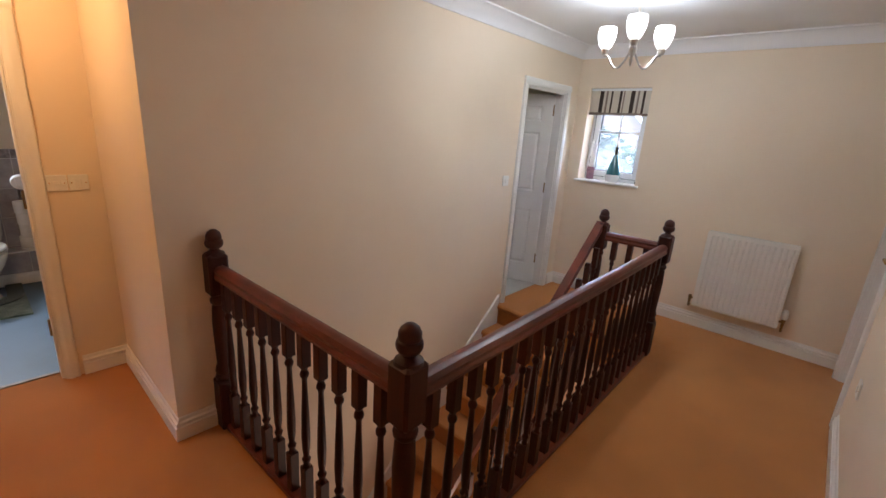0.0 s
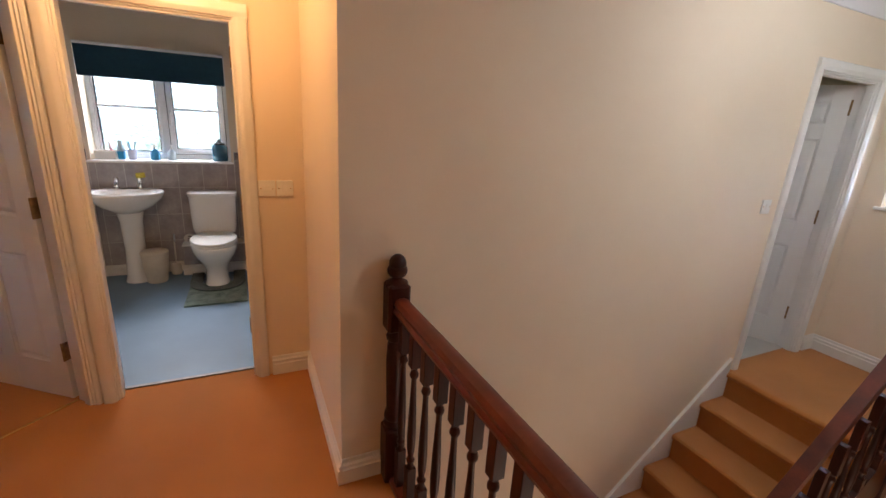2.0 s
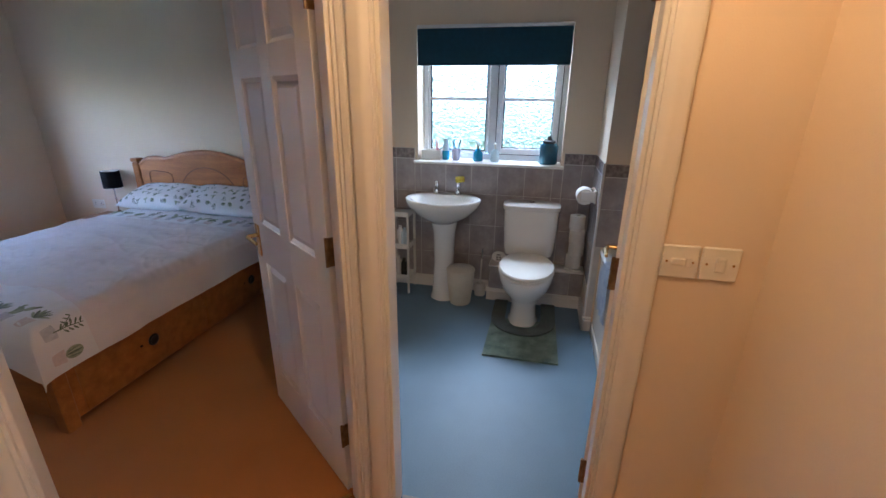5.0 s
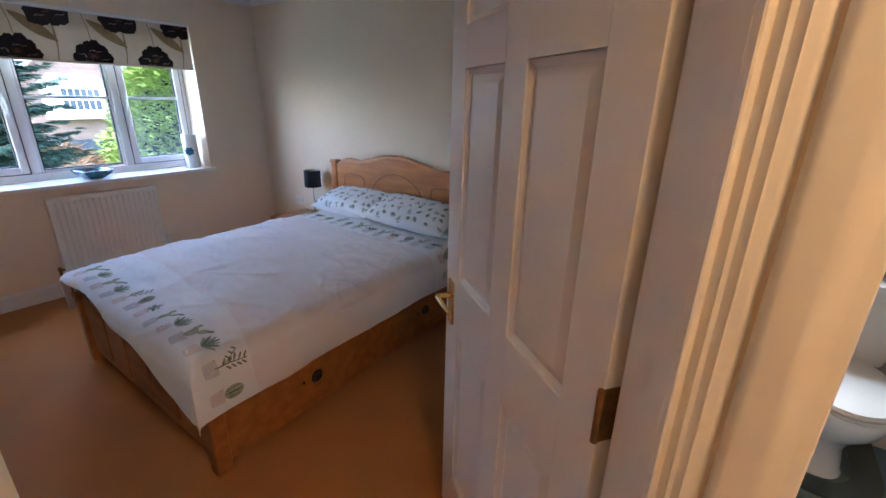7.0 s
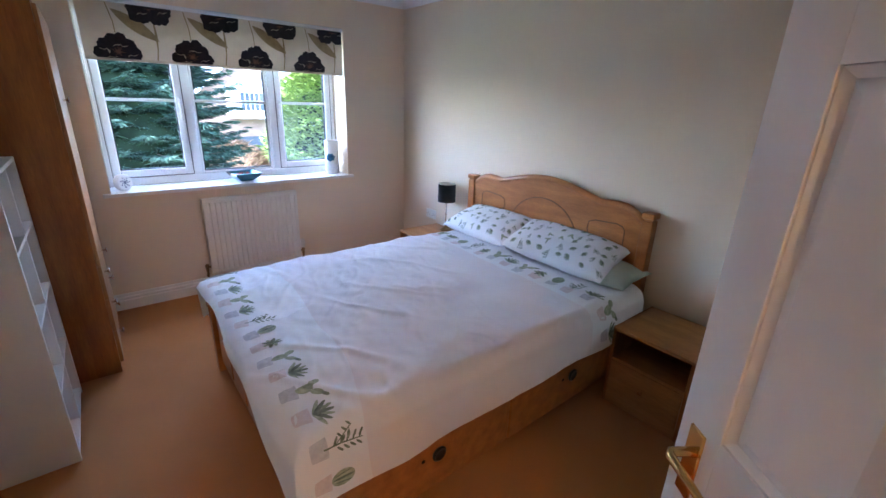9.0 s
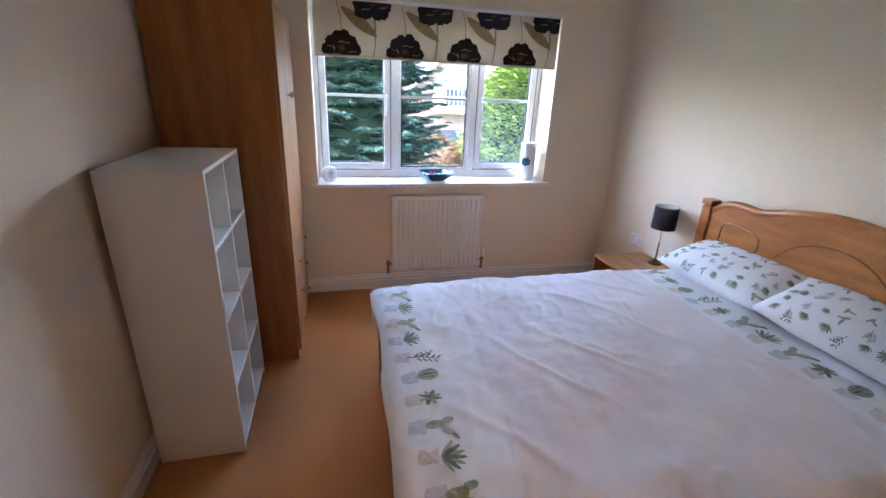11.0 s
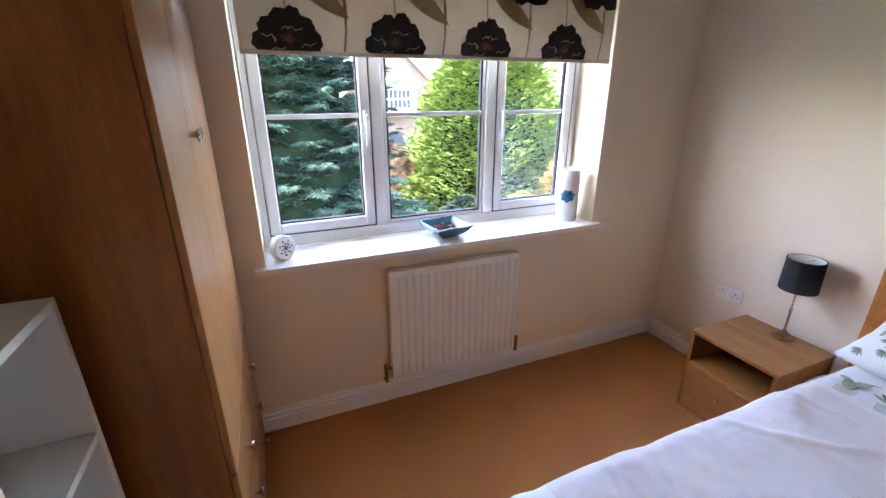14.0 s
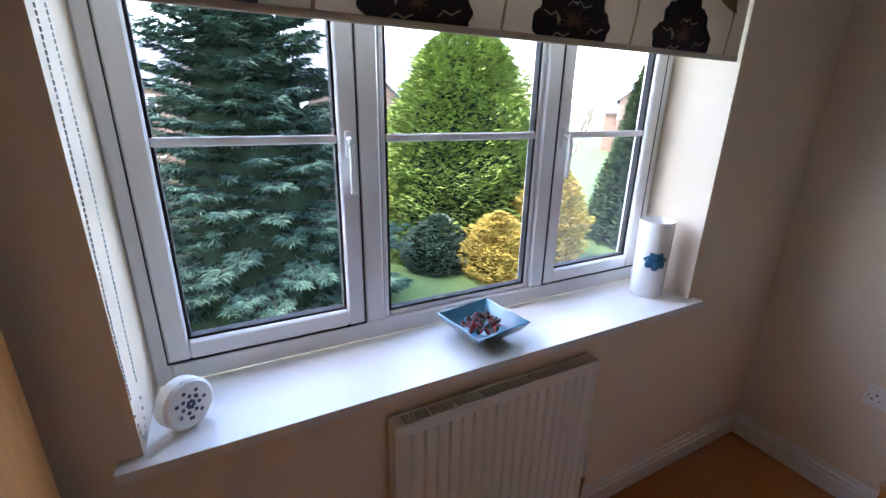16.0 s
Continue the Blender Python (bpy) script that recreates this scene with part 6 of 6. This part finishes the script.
nightstand("light oak laminate nightstand with an open shelf, by the lamp", pose(-4.675, -3.955, 0))
nightstand("light oak laminate nightstand with an open shelf and drawer", pose(-4.665, -1.915, 0))
tlamp = thing("table_lamp", "small table lamp with a black drum shade", "table lamp", place=pose(-5.010, -3.742, 0.447))
part("base", lathe([(0.0, 0.0), (0.048, 0.0), (0.050, 0.006), (0.044, 0.012), (0.030, 0.020), (0.016, 0.030), (0.008, 0.040), (0.0, 0.041)], 24), OLDBRASS, tlamp, "aged brass dome base", smooth=45)
part("stem", lathe([(0.006, 0.035), (0.0055, 0.14), (0.009, 0.145), (0.010, 0.152), (0.0055, 0.158), (0.0055, 0.25), (0.010, 0.255), (0.010, 0.28), (0.0, 0.282)], 12), CHROME, tlamp, smooth=45)
part("shade", lathe([(0.072, 0.255), (0.076, 0.255), (0.074, 0.405), (0.070, 0.405), (0.072, 0.255)], 32), BLACKFAB, tlamp, smooth=45)
part("shade_lining", lathe([(0.0713, 0.257), (0.0693, 0.404)], 32), PLASTIC, tlamp, "white inner lining", smooth=45)
part("spider", boxes((-0.07, 0.07, -0.0015, 0.0015, 0.388, 0.391), (-0.0015, 0.0015, -0.07, 0.07, 0.388, 0.391)), STEEL, tlamp)
wall_plate("wall_socket", "white double socket above the nightstand", 0.146, 0.086, pose(-5.12, -4.095, 0.500, 0, 0, 90), "socket")

# ---- bedroom: wardrobe and bookcase ----
ward = thing("wardrobe", "tall oak-laminate wardrobe with drawers and chrome knobs", "wardrobe")
WX0, WX1, WY0, WY1, WH = -2.643, -2.108, -4.51, -3.680, 1.885
part("side", boxes((WX0 + 0.018, WX1, WY1 - 0.018, WY1, 0.0, WH), bevel=0.0015), OAK_V, ward)
part("side", boxes((WX0 + 0.018, WX1, WY0, WY0 + 0.018, 0.0, WH), bevel=0.0015), OAK_V, ward)
part("top", boxes((WX0 + 0.018, WX1, WY0 + 0.018, WY1 - 0.018, WH - 0.02, WH - 0.002)), OAK_V, ward)
part("plinth", boxes((WX0 + 0.03, WX0 + 0.045, WY0 + 0.018, WY1 - 0.018, 0.0, 0.06)), OAK_V, ward)
part("back", boxes((WX1 - 0.012, WX1 - 0.004, WY0 + 0.018, WY1 - 0.018, 0.06, WH - 0.02)), OAK_V, ward)
OAK_D = mat("pale_oak_laminate_door", (0.41, 0.178, 0.052), 0.36, dark=(0.31, 0.125, 0.034), scale=5, stretch=(3, 3, 0.3), grain=0.3, grain_scale=60, bump=0.03)
mid_y = -4.035


def knob(parent, y, z):
    part("knob", moved(lathe([(0.0, 0.0), (0.006, 0.0), (0.0055, 0.014), (0.008, 0.019), (0.0165, 0.022), (0.0175, 0.025), (0.0160, 0.028), (0.0, 0.0295)], 18), pose(WX0, y, z, 0, -90, 0)), CHROME, parent, "small round chrome knob", smooth=40)


for y0, y1, ky in ((WY0 + 0.002, mid_y - 0.0006, mid_y - 0.032), (mid_y + 0.0006, WY1 - 0.002, mid_y + 0.030)):
    d = part("door", boxes((WX0, WX0 + 0.016, y0, y1, 0.64, WH - 0.03), bevel=0.002), OAK_D, ward, "pale oak wardrobe door")
    knob(d, ky, 1.455)
for z0, z1 in ((0.065, 0.255), (0.259, 0.445), (0.449, 0.636)):
    d = part("drawer_front", boxes((WX0, WX0 + 0.016, WY0 + 0.002, WY1 - 0.002, z0, z1), bevel=0.002), OAK_D, ward, "pale oak wardrobe drawer")
    for y in (WY1 - 0.20, WY0 + 0.20):
        knob(d, y, (z0 + z1) / 2)
shelf = thing("bookcase", "white cube bookcase with two columns of empty shelves", "bookcase")
SX0, SX1, SY0, SY1, SH = -2.446, -2.118, -3.597, -3.023, 1.227
T = 0.016
part("side", boxes((SX0, SX1, SY1 - T, SY1, 0, SH), bevel=0.001), MELAMINE, shelf)
part("side", boxes((SX0, SX1, SY0, SY0 + T, 0, SH), bevel=0.001), MELAMINE, shelf)
part("top", boxes((SX0, SX1, SY0 + T, SY1 - T, SH - T, SH)), MELAMINE, shelf)
part("back", boxes((SX1 - 0.006, SX1 - 0.001, SY0 + T, SY1 - T, 0, SH - T)), MELAMINE, shelf)
part("divider", boxes((SX0 + 0.001, SX1 - 0.006, (SY0 + SY1) / 2 - T / 2, (SY0 + SY1) / 2 + T / 2, 0.03, SH - T)), MELAMINE, shelf)
for i in range(4):
    z = 0.02 + i * (SH - 0.02) / 4
    for a, b in ((SY0 + T, (SY0 + SY1) / 2 - T / 2), ((SY0 + SY1) / 2 + T / 2, SY1 - T)):
        part("shelf", boxes((SX0 + 0.002, SX1 - 0.006, a, b, z, z + T)), MELAMINE, shelf)

# ---- outdoors ----
GZ = -2.75


def leafy(name, light, dark, rough=0.6, shine=0.3):
    """Leaves that differ from spray to spray."""
    m = bpy.data.materials.new(name)
    m.use_nodes = True
    nt = m.node_tree
    b = nt.nodes["Principled BSDF"]
    g = nt.nodes.new("ShaderNodeNewGeometry")
    r = nt.nodes.new("ShaderNodeValToRGB")
    r.color_ramp.elements[0].color, r.color_ramp.elements[1].color = (*dark, 1), (*light, 1)
    nt.links.new(g.outputs["Random Per Island"], r.inputs[0])
    n = nt.nodes.new("ShaderNodeTexNoise")
    n.inputs["Scale"].default_value = 1.6
    tc = nt.nodes.new("ShaderNodeTexCoord")
    nt.links.new(tc.outputs["Object"], n.inputs["Vector"])
    mx = nt.nodes.new("ShaderNodeMix")
    mx.data_type, mx.blend_type = "RGBA", "OVERLAY"
    mx.inputs[0].default_value = 0.5
    nt.links.new(r.outputs[0], mx.inputs[6])
    nt.links.new(n.outputs[0], mx.inputs[7])
    nt.links.new(mx.outputs[2], b.inputs["Base Color"])
    b.inputs["Roughness"].default_value = rough
    b.inputs["Specular IOR Level"].default_value = shine
    return m


# Near-black stand-in for the shade deep inside the crowns.
CORE = mat("crown_shade_core", (0.012, 0.020, 0.012), 1.0, vary=0.3, scale=3, spec=0.0)
LAWN = mat("mossy_lawn", (0.060, 0.105, 0.020), 0.95, dark=(0.036, 0.068, 0.014), scale=0.9, grain=0.5, grain_scale=30, bump=0.8)
BARK = mat("grey_brown_bark", (0.10, 0.07, 0.05), 0.9, vary=0.3, scale=8, bump=0.6, grain_scale=30)
SPRUCE = leafy("blue_green_needles", (0.046, 0.090, 0.062), (0.010, 0.026, 0.020), 0.7, 0.15)
THUJA = leafy("bright_yellow_green_fronds", (0.200, 0.275, 0.060), (0.070, 0.120, 0.026), 0.7, 0.15)
SHRUB = leafy("glossy_dark_leaves", (0.055, 0.10, 0.06), (0.014, 0.032, 0.020), 0.4, 0.5)
# Darker brown-gold for the bushes' filler core: inner shade put into the colour.
GOLD_CORE = mat("gold_shade_core", (0.10, 0.075, 0.016), 1.0, vary=0.3, scale=3, spec=0.0)
GOLD = leafy("golden_foliage", (0.32, 0.235, 0.050), (0.19, 0.145, 0.030), 0.7, 0.15)
HEDGE = leafy("mid_green_hedge", (0.05, 0.085, 0.032), (0.018, 0.036, 0.014), 0.7, 0.15)
RUSSET = leafy("bare_russet_twigs", (0.24, 0.16, 0.09), (0.11, 0.07, 0.04))
tagged(part("ground", boxes((-900, 900, -900, 900, GZ - 0.3, GZ)), LAWN), "mossy green garden lawn reaching into the distance", "ground", kind="structure")


def sprays(rnd, spots, needles, length, width, droop=0.25, fan=1.1, tilt=0.6):
    """Fans of narrow blades: spots are (place, outward way, size)."""
    vs, fs = [], []
    for p, out, size in spots:
        side = out.cross(Vector((0, 0, 1)))
        if side.length < 1e-3:
            side = Vector((1, 0, 0))
        side.normalize()
        roll = rnd.uniform(-tilt, tilt)
        up = side.cross(out).normalized()
        side = (side * math.cos(roll) + up * math.sin(roll)).normalized()
        up = side.cross(out).normalized()
        for k in range(needles):
            f = (k / (needles - 1) - 0.5) * 2 if needles > 1 else 0
            a = f * fan
            d = (out * math.cos(a) + side * math.sin(a)).normalized()
            ln = length * size * (1 - 0.35 * abs(f)) * rnd.uniform(0.8, 1.2)
            base = p + out * (length * size * 0.22 * (1 - abs(f)))
            tip = base + d * ln - Vector((0, 0, droop * ln)) + up * rnd.uniform(-0.1, 0.1) * ln
            mid = (base + tip) / 2 + up * ln * 0.08
            w = d.cross(up).normalized() * width * size
            n = len(vs)
            vs += [base, mid + w, tip, mid - w]
            fs += [(n, n + 1, n + 2), (n, n + 2, n + 3)]
    return vs, fs


def mesh_raw(name, vs, fs, material, parent, label=""):
    me = bpy.data.meshes.new(name)
    me.from_pydata([tuple(v) for v in vs], [], fs)
    me.materials.append(material)
    ob = new(name, me)
    ob.parent = parent
    if label:
        ob["label"] = label
    return ob


def spruce(place, height, radius, seed):
    rnd = random.Random(seed)
    t = thing("spruce_tree", "tall blue-green spruce with layered drooping boughs", "tree", place=place)
    part("trunk", lathe([(0.0, -0.1), (0.19, -0.1), (0.16, 0.3), (0.10, height * 0.55), (0.015, height), (0.0, height)], 12), BARK, t, smooth=50)
    spots, limbs = [], []
    z = 0.10
    while z < height - 0.05:
        f = z / height
        reach = radius * (1 - f) ** 0.72 * rnd.uniform(0.88, 1.10) + 0.10
        count = max(6, int(19 * (1 - f * 0.5)))
        off = rnd.uniform(0, 6.28)
        for k in range(count):
            a = off + 2 * math.pi * k / count + rnd.uniform(-0.2, 0.2)
            r = reach * rnd.uniform(0.74, 1.12)
            d = Vector((math.cos(a), math.sin(a), 0))
            rise = rnd.uniform(-0.14, 0.02) + 0.42 * f
            limbs.append((Vector((0, 0, z)), d * r + Vector((0, 0, z + rise * r))))
            steps = max(3, int(r / 0.105))
            side = Vector((-d.y, d.x, 0))
            for s in range(1, steps + 1):
                g = s / steps
                if g < 0.25 and r > 0.8:
                    continue
                p = d * (r * g) + Vector((0, 0, z + rise * r * g - 0.10 * r * g * (1 - g)))
                spread = 0.34 * r * (1.05 - g) * 0.8 + 0.03
                for q in (-1, -0.6, -0.2, 0.2, 0.6, 1) if g < 0.93 else (-0.4, 0, 0.4):
                    o = (d * 0.8 + side * q * 0.85 + Vector((0, 0, rnd.uniform(-0.15, 0.15)))).normalized()
                    spots.append((p + side * q * spread * rnd.uniform(0.35, 1.0) + Vector((0, 0, rnd.uniform(-0.05, 0.03))), o, rnd.uniform(0.75, 1.2)))
        z += rnd.uniform(0.20, 0.28)
    vs, fs = sprays(rnd, spots, 6, 0.19, 0.0175, droop=0.14, fan=1.1, tilt=0.5)
    mesh_raw("crown", vs, fs, SPRUCE, t, "layered blue-green needle sprays")
    # Near-black filler core blocks see-through and stands for shade within the boughs.
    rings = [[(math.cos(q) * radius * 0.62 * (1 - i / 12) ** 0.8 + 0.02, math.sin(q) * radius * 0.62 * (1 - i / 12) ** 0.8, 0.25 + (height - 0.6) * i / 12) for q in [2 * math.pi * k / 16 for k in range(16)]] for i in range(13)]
    part("filler_core", loft(rings), CORE, t, "added filler core inside the foliage", smooth=60)
    lv, lf = [], []
    for a, b in limbs:
        n = len(lv)
        s = (b - a).cross(Vector((0, 0, 1))).normalized() * 0.018
        lv += [a - s, a + s, b, a + Vector((0, 0, -0.03))]
        lf += [(n, n + 1, n + 2), (n, n + 2, n + 3), (n + 1, n + 3, n + 2)]
    mesh_raw("limbs", lv, lf, BARK, t)
    return t


def conifer(name, label, place, height, radius, seed, material, count, power=0.75, length=0.26, width=0.030, belly=0.0, lumps=0.10, upward=0.35, core_colour=None, core=0.80):
    """A dense tree or bush: fronds over an uneven body, with a filler core, by default coloured as the shade inside."""
    rnd = random.Random(seed)
    t = thing(name, label, "tree" if height > 2 else "bush", place=place)

    def rad(f, a):
        body = (1 - f) ** power if belly <= 0 else max(0.0, math.sin(math.pi * min(1, (f * (1 - belly) + belly)))) ** power
        return radius * body * (1 + lumps * noise.noise(Vector((math.cos(a) * 2.2, math.sin(a) * 2.2, f * 7 + seed))) * 2.2)
    spots = []
    for k in range(count):
        f = rnd.random() ** 1.15
        a = rnd.uniform(0, 2 * math.pi)
        r = rad(f, a) * rnd.uniform(core, 1.04)
        o = Vector((math.cos(a), math.sin(a), upward + rnd.uniform(-0.3, 0.3))).normalized()
        spots.append((Vector((math.cos(a) * r, math.sin(a) * r, f * height)), o, rnd.uniform(0.6, 1.3)))
    vs, fs = sprays(rnd, spots, 5, length, width, droop=0.15, fan=0.9)
    mesh_raw("crown", vs, fs, material, t)
    # Filler core, coloured near-black for inner shade unless core_colour is given.
    rings = []
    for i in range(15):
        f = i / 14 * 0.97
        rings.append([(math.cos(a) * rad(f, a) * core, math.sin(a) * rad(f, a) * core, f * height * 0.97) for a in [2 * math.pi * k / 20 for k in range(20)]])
    part("filler_core", loft(rings), core_colour or CORE, t, "added filler core inside the foliage", smooth=60)
    part("trunk", lathe([(0.0, -0.1), (0.09, -0.1), (0.07, height * 0.4), (0.0, height * 0.45)], 10), BARK, t, smooth=50)
    return t


spruce(pose(-3.55, -12.3, GZ), 7.9, 2.7, 3)
conifer("conifer_tree", "dense bright yellow-green garden conifer", pose(-9.95, -15.9, GZ), 6.35, 3.2, 7, THUJA, 30000, power=0.42, length=0.17, width=0.021, lumps=0.16, core=0.70)
conifer("shrub", "dark green glossy shrub at the lawn's edge", pose(-8.05, -13.7, GZ), 1.45, 1.0, 9, SHRUB, 3500, power=0.8, length=0.09, width=0.020, belly=0.32)
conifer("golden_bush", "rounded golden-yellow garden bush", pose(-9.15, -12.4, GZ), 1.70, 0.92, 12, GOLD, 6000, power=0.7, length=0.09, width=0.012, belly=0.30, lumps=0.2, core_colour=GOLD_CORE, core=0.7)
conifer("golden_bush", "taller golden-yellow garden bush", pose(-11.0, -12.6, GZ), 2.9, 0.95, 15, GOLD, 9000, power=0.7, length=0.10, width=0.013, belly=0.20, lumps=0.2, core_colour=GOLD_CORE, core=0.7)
conifer("conifer_tree", "dark slender conifer at the garden edge", pose(-15.0, -13.0, GZ), 5.9, 1.3, 21, HEDGE, 9000, power=0.5, length=0.15, width=0.016)
conifer("conifer_tree", "mid-green garden conifer beyond the lawn", pose(-17.8, -15.6, GZ), 3.9, 1.5, 23, HEDGE, 5000, power=0.5, length=0.17, width=0.02)
conifer("shrub", "russet leafless shrub by the garden fence", pose(-6.4, -17.2, GZ), 2.6, 1.35, 31, RUSSET, 1900, power=0.7, length=0.34, width=0.008, belly=0.25, upward=0.9, core_colour=RUSSET)
conifer("shrub", "russet hedge shrub behind the spruce", pose(0.6, -19.0, GZ), 4.0, 2.6, 33, RUSSET, 2200, power=0.7, length=0.4, width=0.012, belly=0.25, upward=0.9, core_colour=RUSSET)


def bare_tree(place, height, seed):
    rnd = random.Random(seed)
    t = thing("bare_tree", "leafless pale-barked tree with fine twigs", "tree", place=place)
    bms = []

    def grow(p, d, ln, rad, depth):
        q = p + d * ln
        bms.append(tube([tuple(p), tuple((p + q) / 2 + Vector((rnd.uniform(-1, 1), rnd.uniform(-1, 1), 0)) * ln * 0.05), tuple(q)], [rad, rad * 0.85, rad * 0.65], 5, caps=False))
        if depth == 0:
            return
        for k in range(rnd.choice((2, 3, 3))):
            nd = (d + Vector((rnd.uniform(-1, 1), rnd.uniform(-1, 1), rnd.uniform(-0.25, 0.6))) * 0.75).normalized()
            grow(p + d * ln * rnd.uniform(0.55, 1.0), nd, ln * rnd.uniform(0.6, 0.82), rad * 0.6, depth - 1)
    grow(Vector((0, 0, -0.1)), Vector((0.05, 0, 1)).normalized(), height * 0.32, height * 0.018, 5)
    part("limbs", join(*bms), mat("pale_bark", (0.30, 0.24, 0.19), 0.9, vary=0.2, scale=5), t)
    return t


bare_tree(pose(-14.0, -15.6, GZ), 6.6, 4)

# ---- neighbouring houses ----
BRICK = mat("buff_brick_far", (0.185, 0.122, 0.088), 0.9, dark=(0.135, 0.088, 0.062), scale=1.2, grain=0.4, grain_scale=26, stretch=(1, 1, 3), bump=0.3)
SLATE = mat("blue_grey_slate", (0.15, 0.165, 0.19), 0.7, dark=(0.11, 0.12, 0.14), scale=2.5, grain=0.4, grain_scale=18, stretch=(1, 1, 4), bump=0.3)
LEAD = mat("grey_lead_roof", (0.20, 0.21, 0.22), 0.6, vary=0.1, scale=4)
PANE = mat("dark_window_pane", (0.05, 0.06, 0.07), 0.08, vary=0.1, scale=3)


def gable_roof(x0, x1, y0, y1, z0, z1, along, over=0.25, th=0.12):
    """Two roof slopes over a plan, with the ridge along x or y."""
    bm = bmesh.new()
    if along == "x":
        ym = (y0 + y1) / 2
        for s, ye in ((-1, y0 - over), (1, y1 + over)):
            sl = (z1 - z0) / abs(ym - (y0 if s < 0 else y1))
            pts = [(ye, z0 - sl * over), (ym, z1), (ym, z1 + th), (ye, z0 - sl * over + th)]
            bm2 = outline(pts, "x", x0 - over, x1 + over)
            me = bpy.data.meshes.new("t")
            bm2.to_mesh(me)
            bm.from_mesh(me)
            bm2.free()
    else:
        xm = (x0 + x1) / 2
        for s, xe in ((-1, x0 - over), (1, x1 + over)):
            sl = (z1 - z0) / abs(xm - (x0 if s < 0 else x1))
            pts = [(xe, z0 - sl * over), (xm, z1), (xm, z1 + th), (xe, z0 - sl * over + th)]
            bm2 = outline(pts, "y", y0 - over, y1 + over)
            me = bpy.data.meshes.new("t")
            bm2.to_mesh(me)
            bm.from_mesh(me)
            bm2.free()
    return bm


def house(label, place):
    """A house that faces +y: main range with its ridge along x, a front gable, bay window and casements."""
    t = thing("house", label, "house", place=place)
    part("wall", boxes((-7.0, 6.0, -8.0, -1.2, 0, 5.0)), BRICK, t)
    part("front_gable_wall", outline([(-2.9, 0), (2.9, 0), (2.9, 3.9), (0.0, 6.55), (-2.9, 3.9)], "y", -5.0, 0.0), BRICK, t)
    part("gable_end", outline([(-8.0, 5.0), (-1.2, 5.0), (-4.6, 7.4)], "x", -7.0, 6.0), BRICK, t)
    part("roof", gable_roof(-7.0, 6.0, -8.0, -1.2, 5.0, 7.5, "x"), SLATE, t, "blue-grey slate roof")
    part("gable_roof", gable_roof(-2.9, 2.9, -5.0, 0.0, 3.9, 6.55, "y"), SLATE, t)
    for s in (-1, 1):
        part("barge_board", outline([(s * 3.15, 3.70), (0.0, 6.60), (0.0, 6.80), (s * 3.15, 3.90)], "y", 0.24, 0.30), UPVC, t, "white barge board")
    bay = part("bay_window", outline([(-1.25, 0.0), (-0.75, 0.55), (0.75, 0.55), (1.25, 0.0)], "z", 3.05, 4.42), UPVC, t, "white framed bay window")
    part("bay_roof", loft([[(-1.4, 0, 4.42), (-0.85, 0.68, 4.42), (0.85, 0.68, 4.42), (1.4, 0, 4.42)], [(-0.9, 0.02, 4.95), (-0.6, 0.15, 4.95), (0.6, 0.15, 4.95), (0.9, 0.02, 4.95)]]), LEAD, t, "grey lead bay roof")
    for i in range(6):
        for zz in (3.45, 3.92):
            part("pane", boxes((-0.70 + i * 0.235, -0.50 + i * 0.235, 0.545, 0.556, zz, zz + 0.40)), PANE, bay)
    for x, w in ((-5.4, 1.3), (4.3, 1.3)):
        for z in (1.0, 3.3):
            wd = part("window", boxes((x - w / 2, x + w / 2, -1.22, -1.15, z, z + 1.2)), UPVC, t)
            for k in range(3):
                part("pane", boxes((x - w / 2 + 0.07 + k * 0.41, x - w / 2 + 0.42 + k * 0.41, -1.155, -1.145, z + 0.08, z + 1.12)), PANE, wd)
    part("ground_window", boxes((-1.1, 1.1, -0.02, 0.04, 0.9, 2.1)), PANE, t)
    part("chimney", boxes((3.4, 4.1, -5.0, -4.2, 6.6, 8.3), bevel=0.03), BRICK, t)
    return t


house("buff brick house with a front gable and bay window", pose(-9.6, -26.0, GZ))
house("distant buff brick house beyond the garden trees", pose(-40.0, -38.0, GZ, 0, 0, 222))
house("distant buff brick house behind the spruce", pose(6.0, -34.0, GZ, 0, 0, -12))
house("pale neighbouring house seen from the landing window", pose(-9.5, 24.0, GZ, 0, 0, 180))
conifer("shrub", "green shrub outside the landing window", pose(-5.6, 13.0, GZ), 4.6, 2.2, 41, HEDGE, 2200, power=0.6, length=0.24, width=0.04, belly=0.25)
FENCE = mat("weathered_fence_board", (0.24, 0.15, 0.09), 0.9, vary=0.2, scale=3, grain=0.3, grain_scale=40, stretch=(1, 1, 0.2), rand=0.15)
fence = thing("garden_fence", "weathered brown close-board garden fence", "fence")
board = mesh_of("board", boxes((-0.07, 0.07, -0.01, 0.01, 0, 1.75), bevel=0.003), FENCE)
for k in range(150):
    ob = new("board", board)
    ob.parent, ob.location = fence, (-18.0 + k * 0.145, -19.8 + 0.004 * (k % 2), GZ)
part("rail", boxes((-18.1, 3.8, -19.84, -19.815, GZ + 1.3, GZ + 1.38)), FENCE, fence)
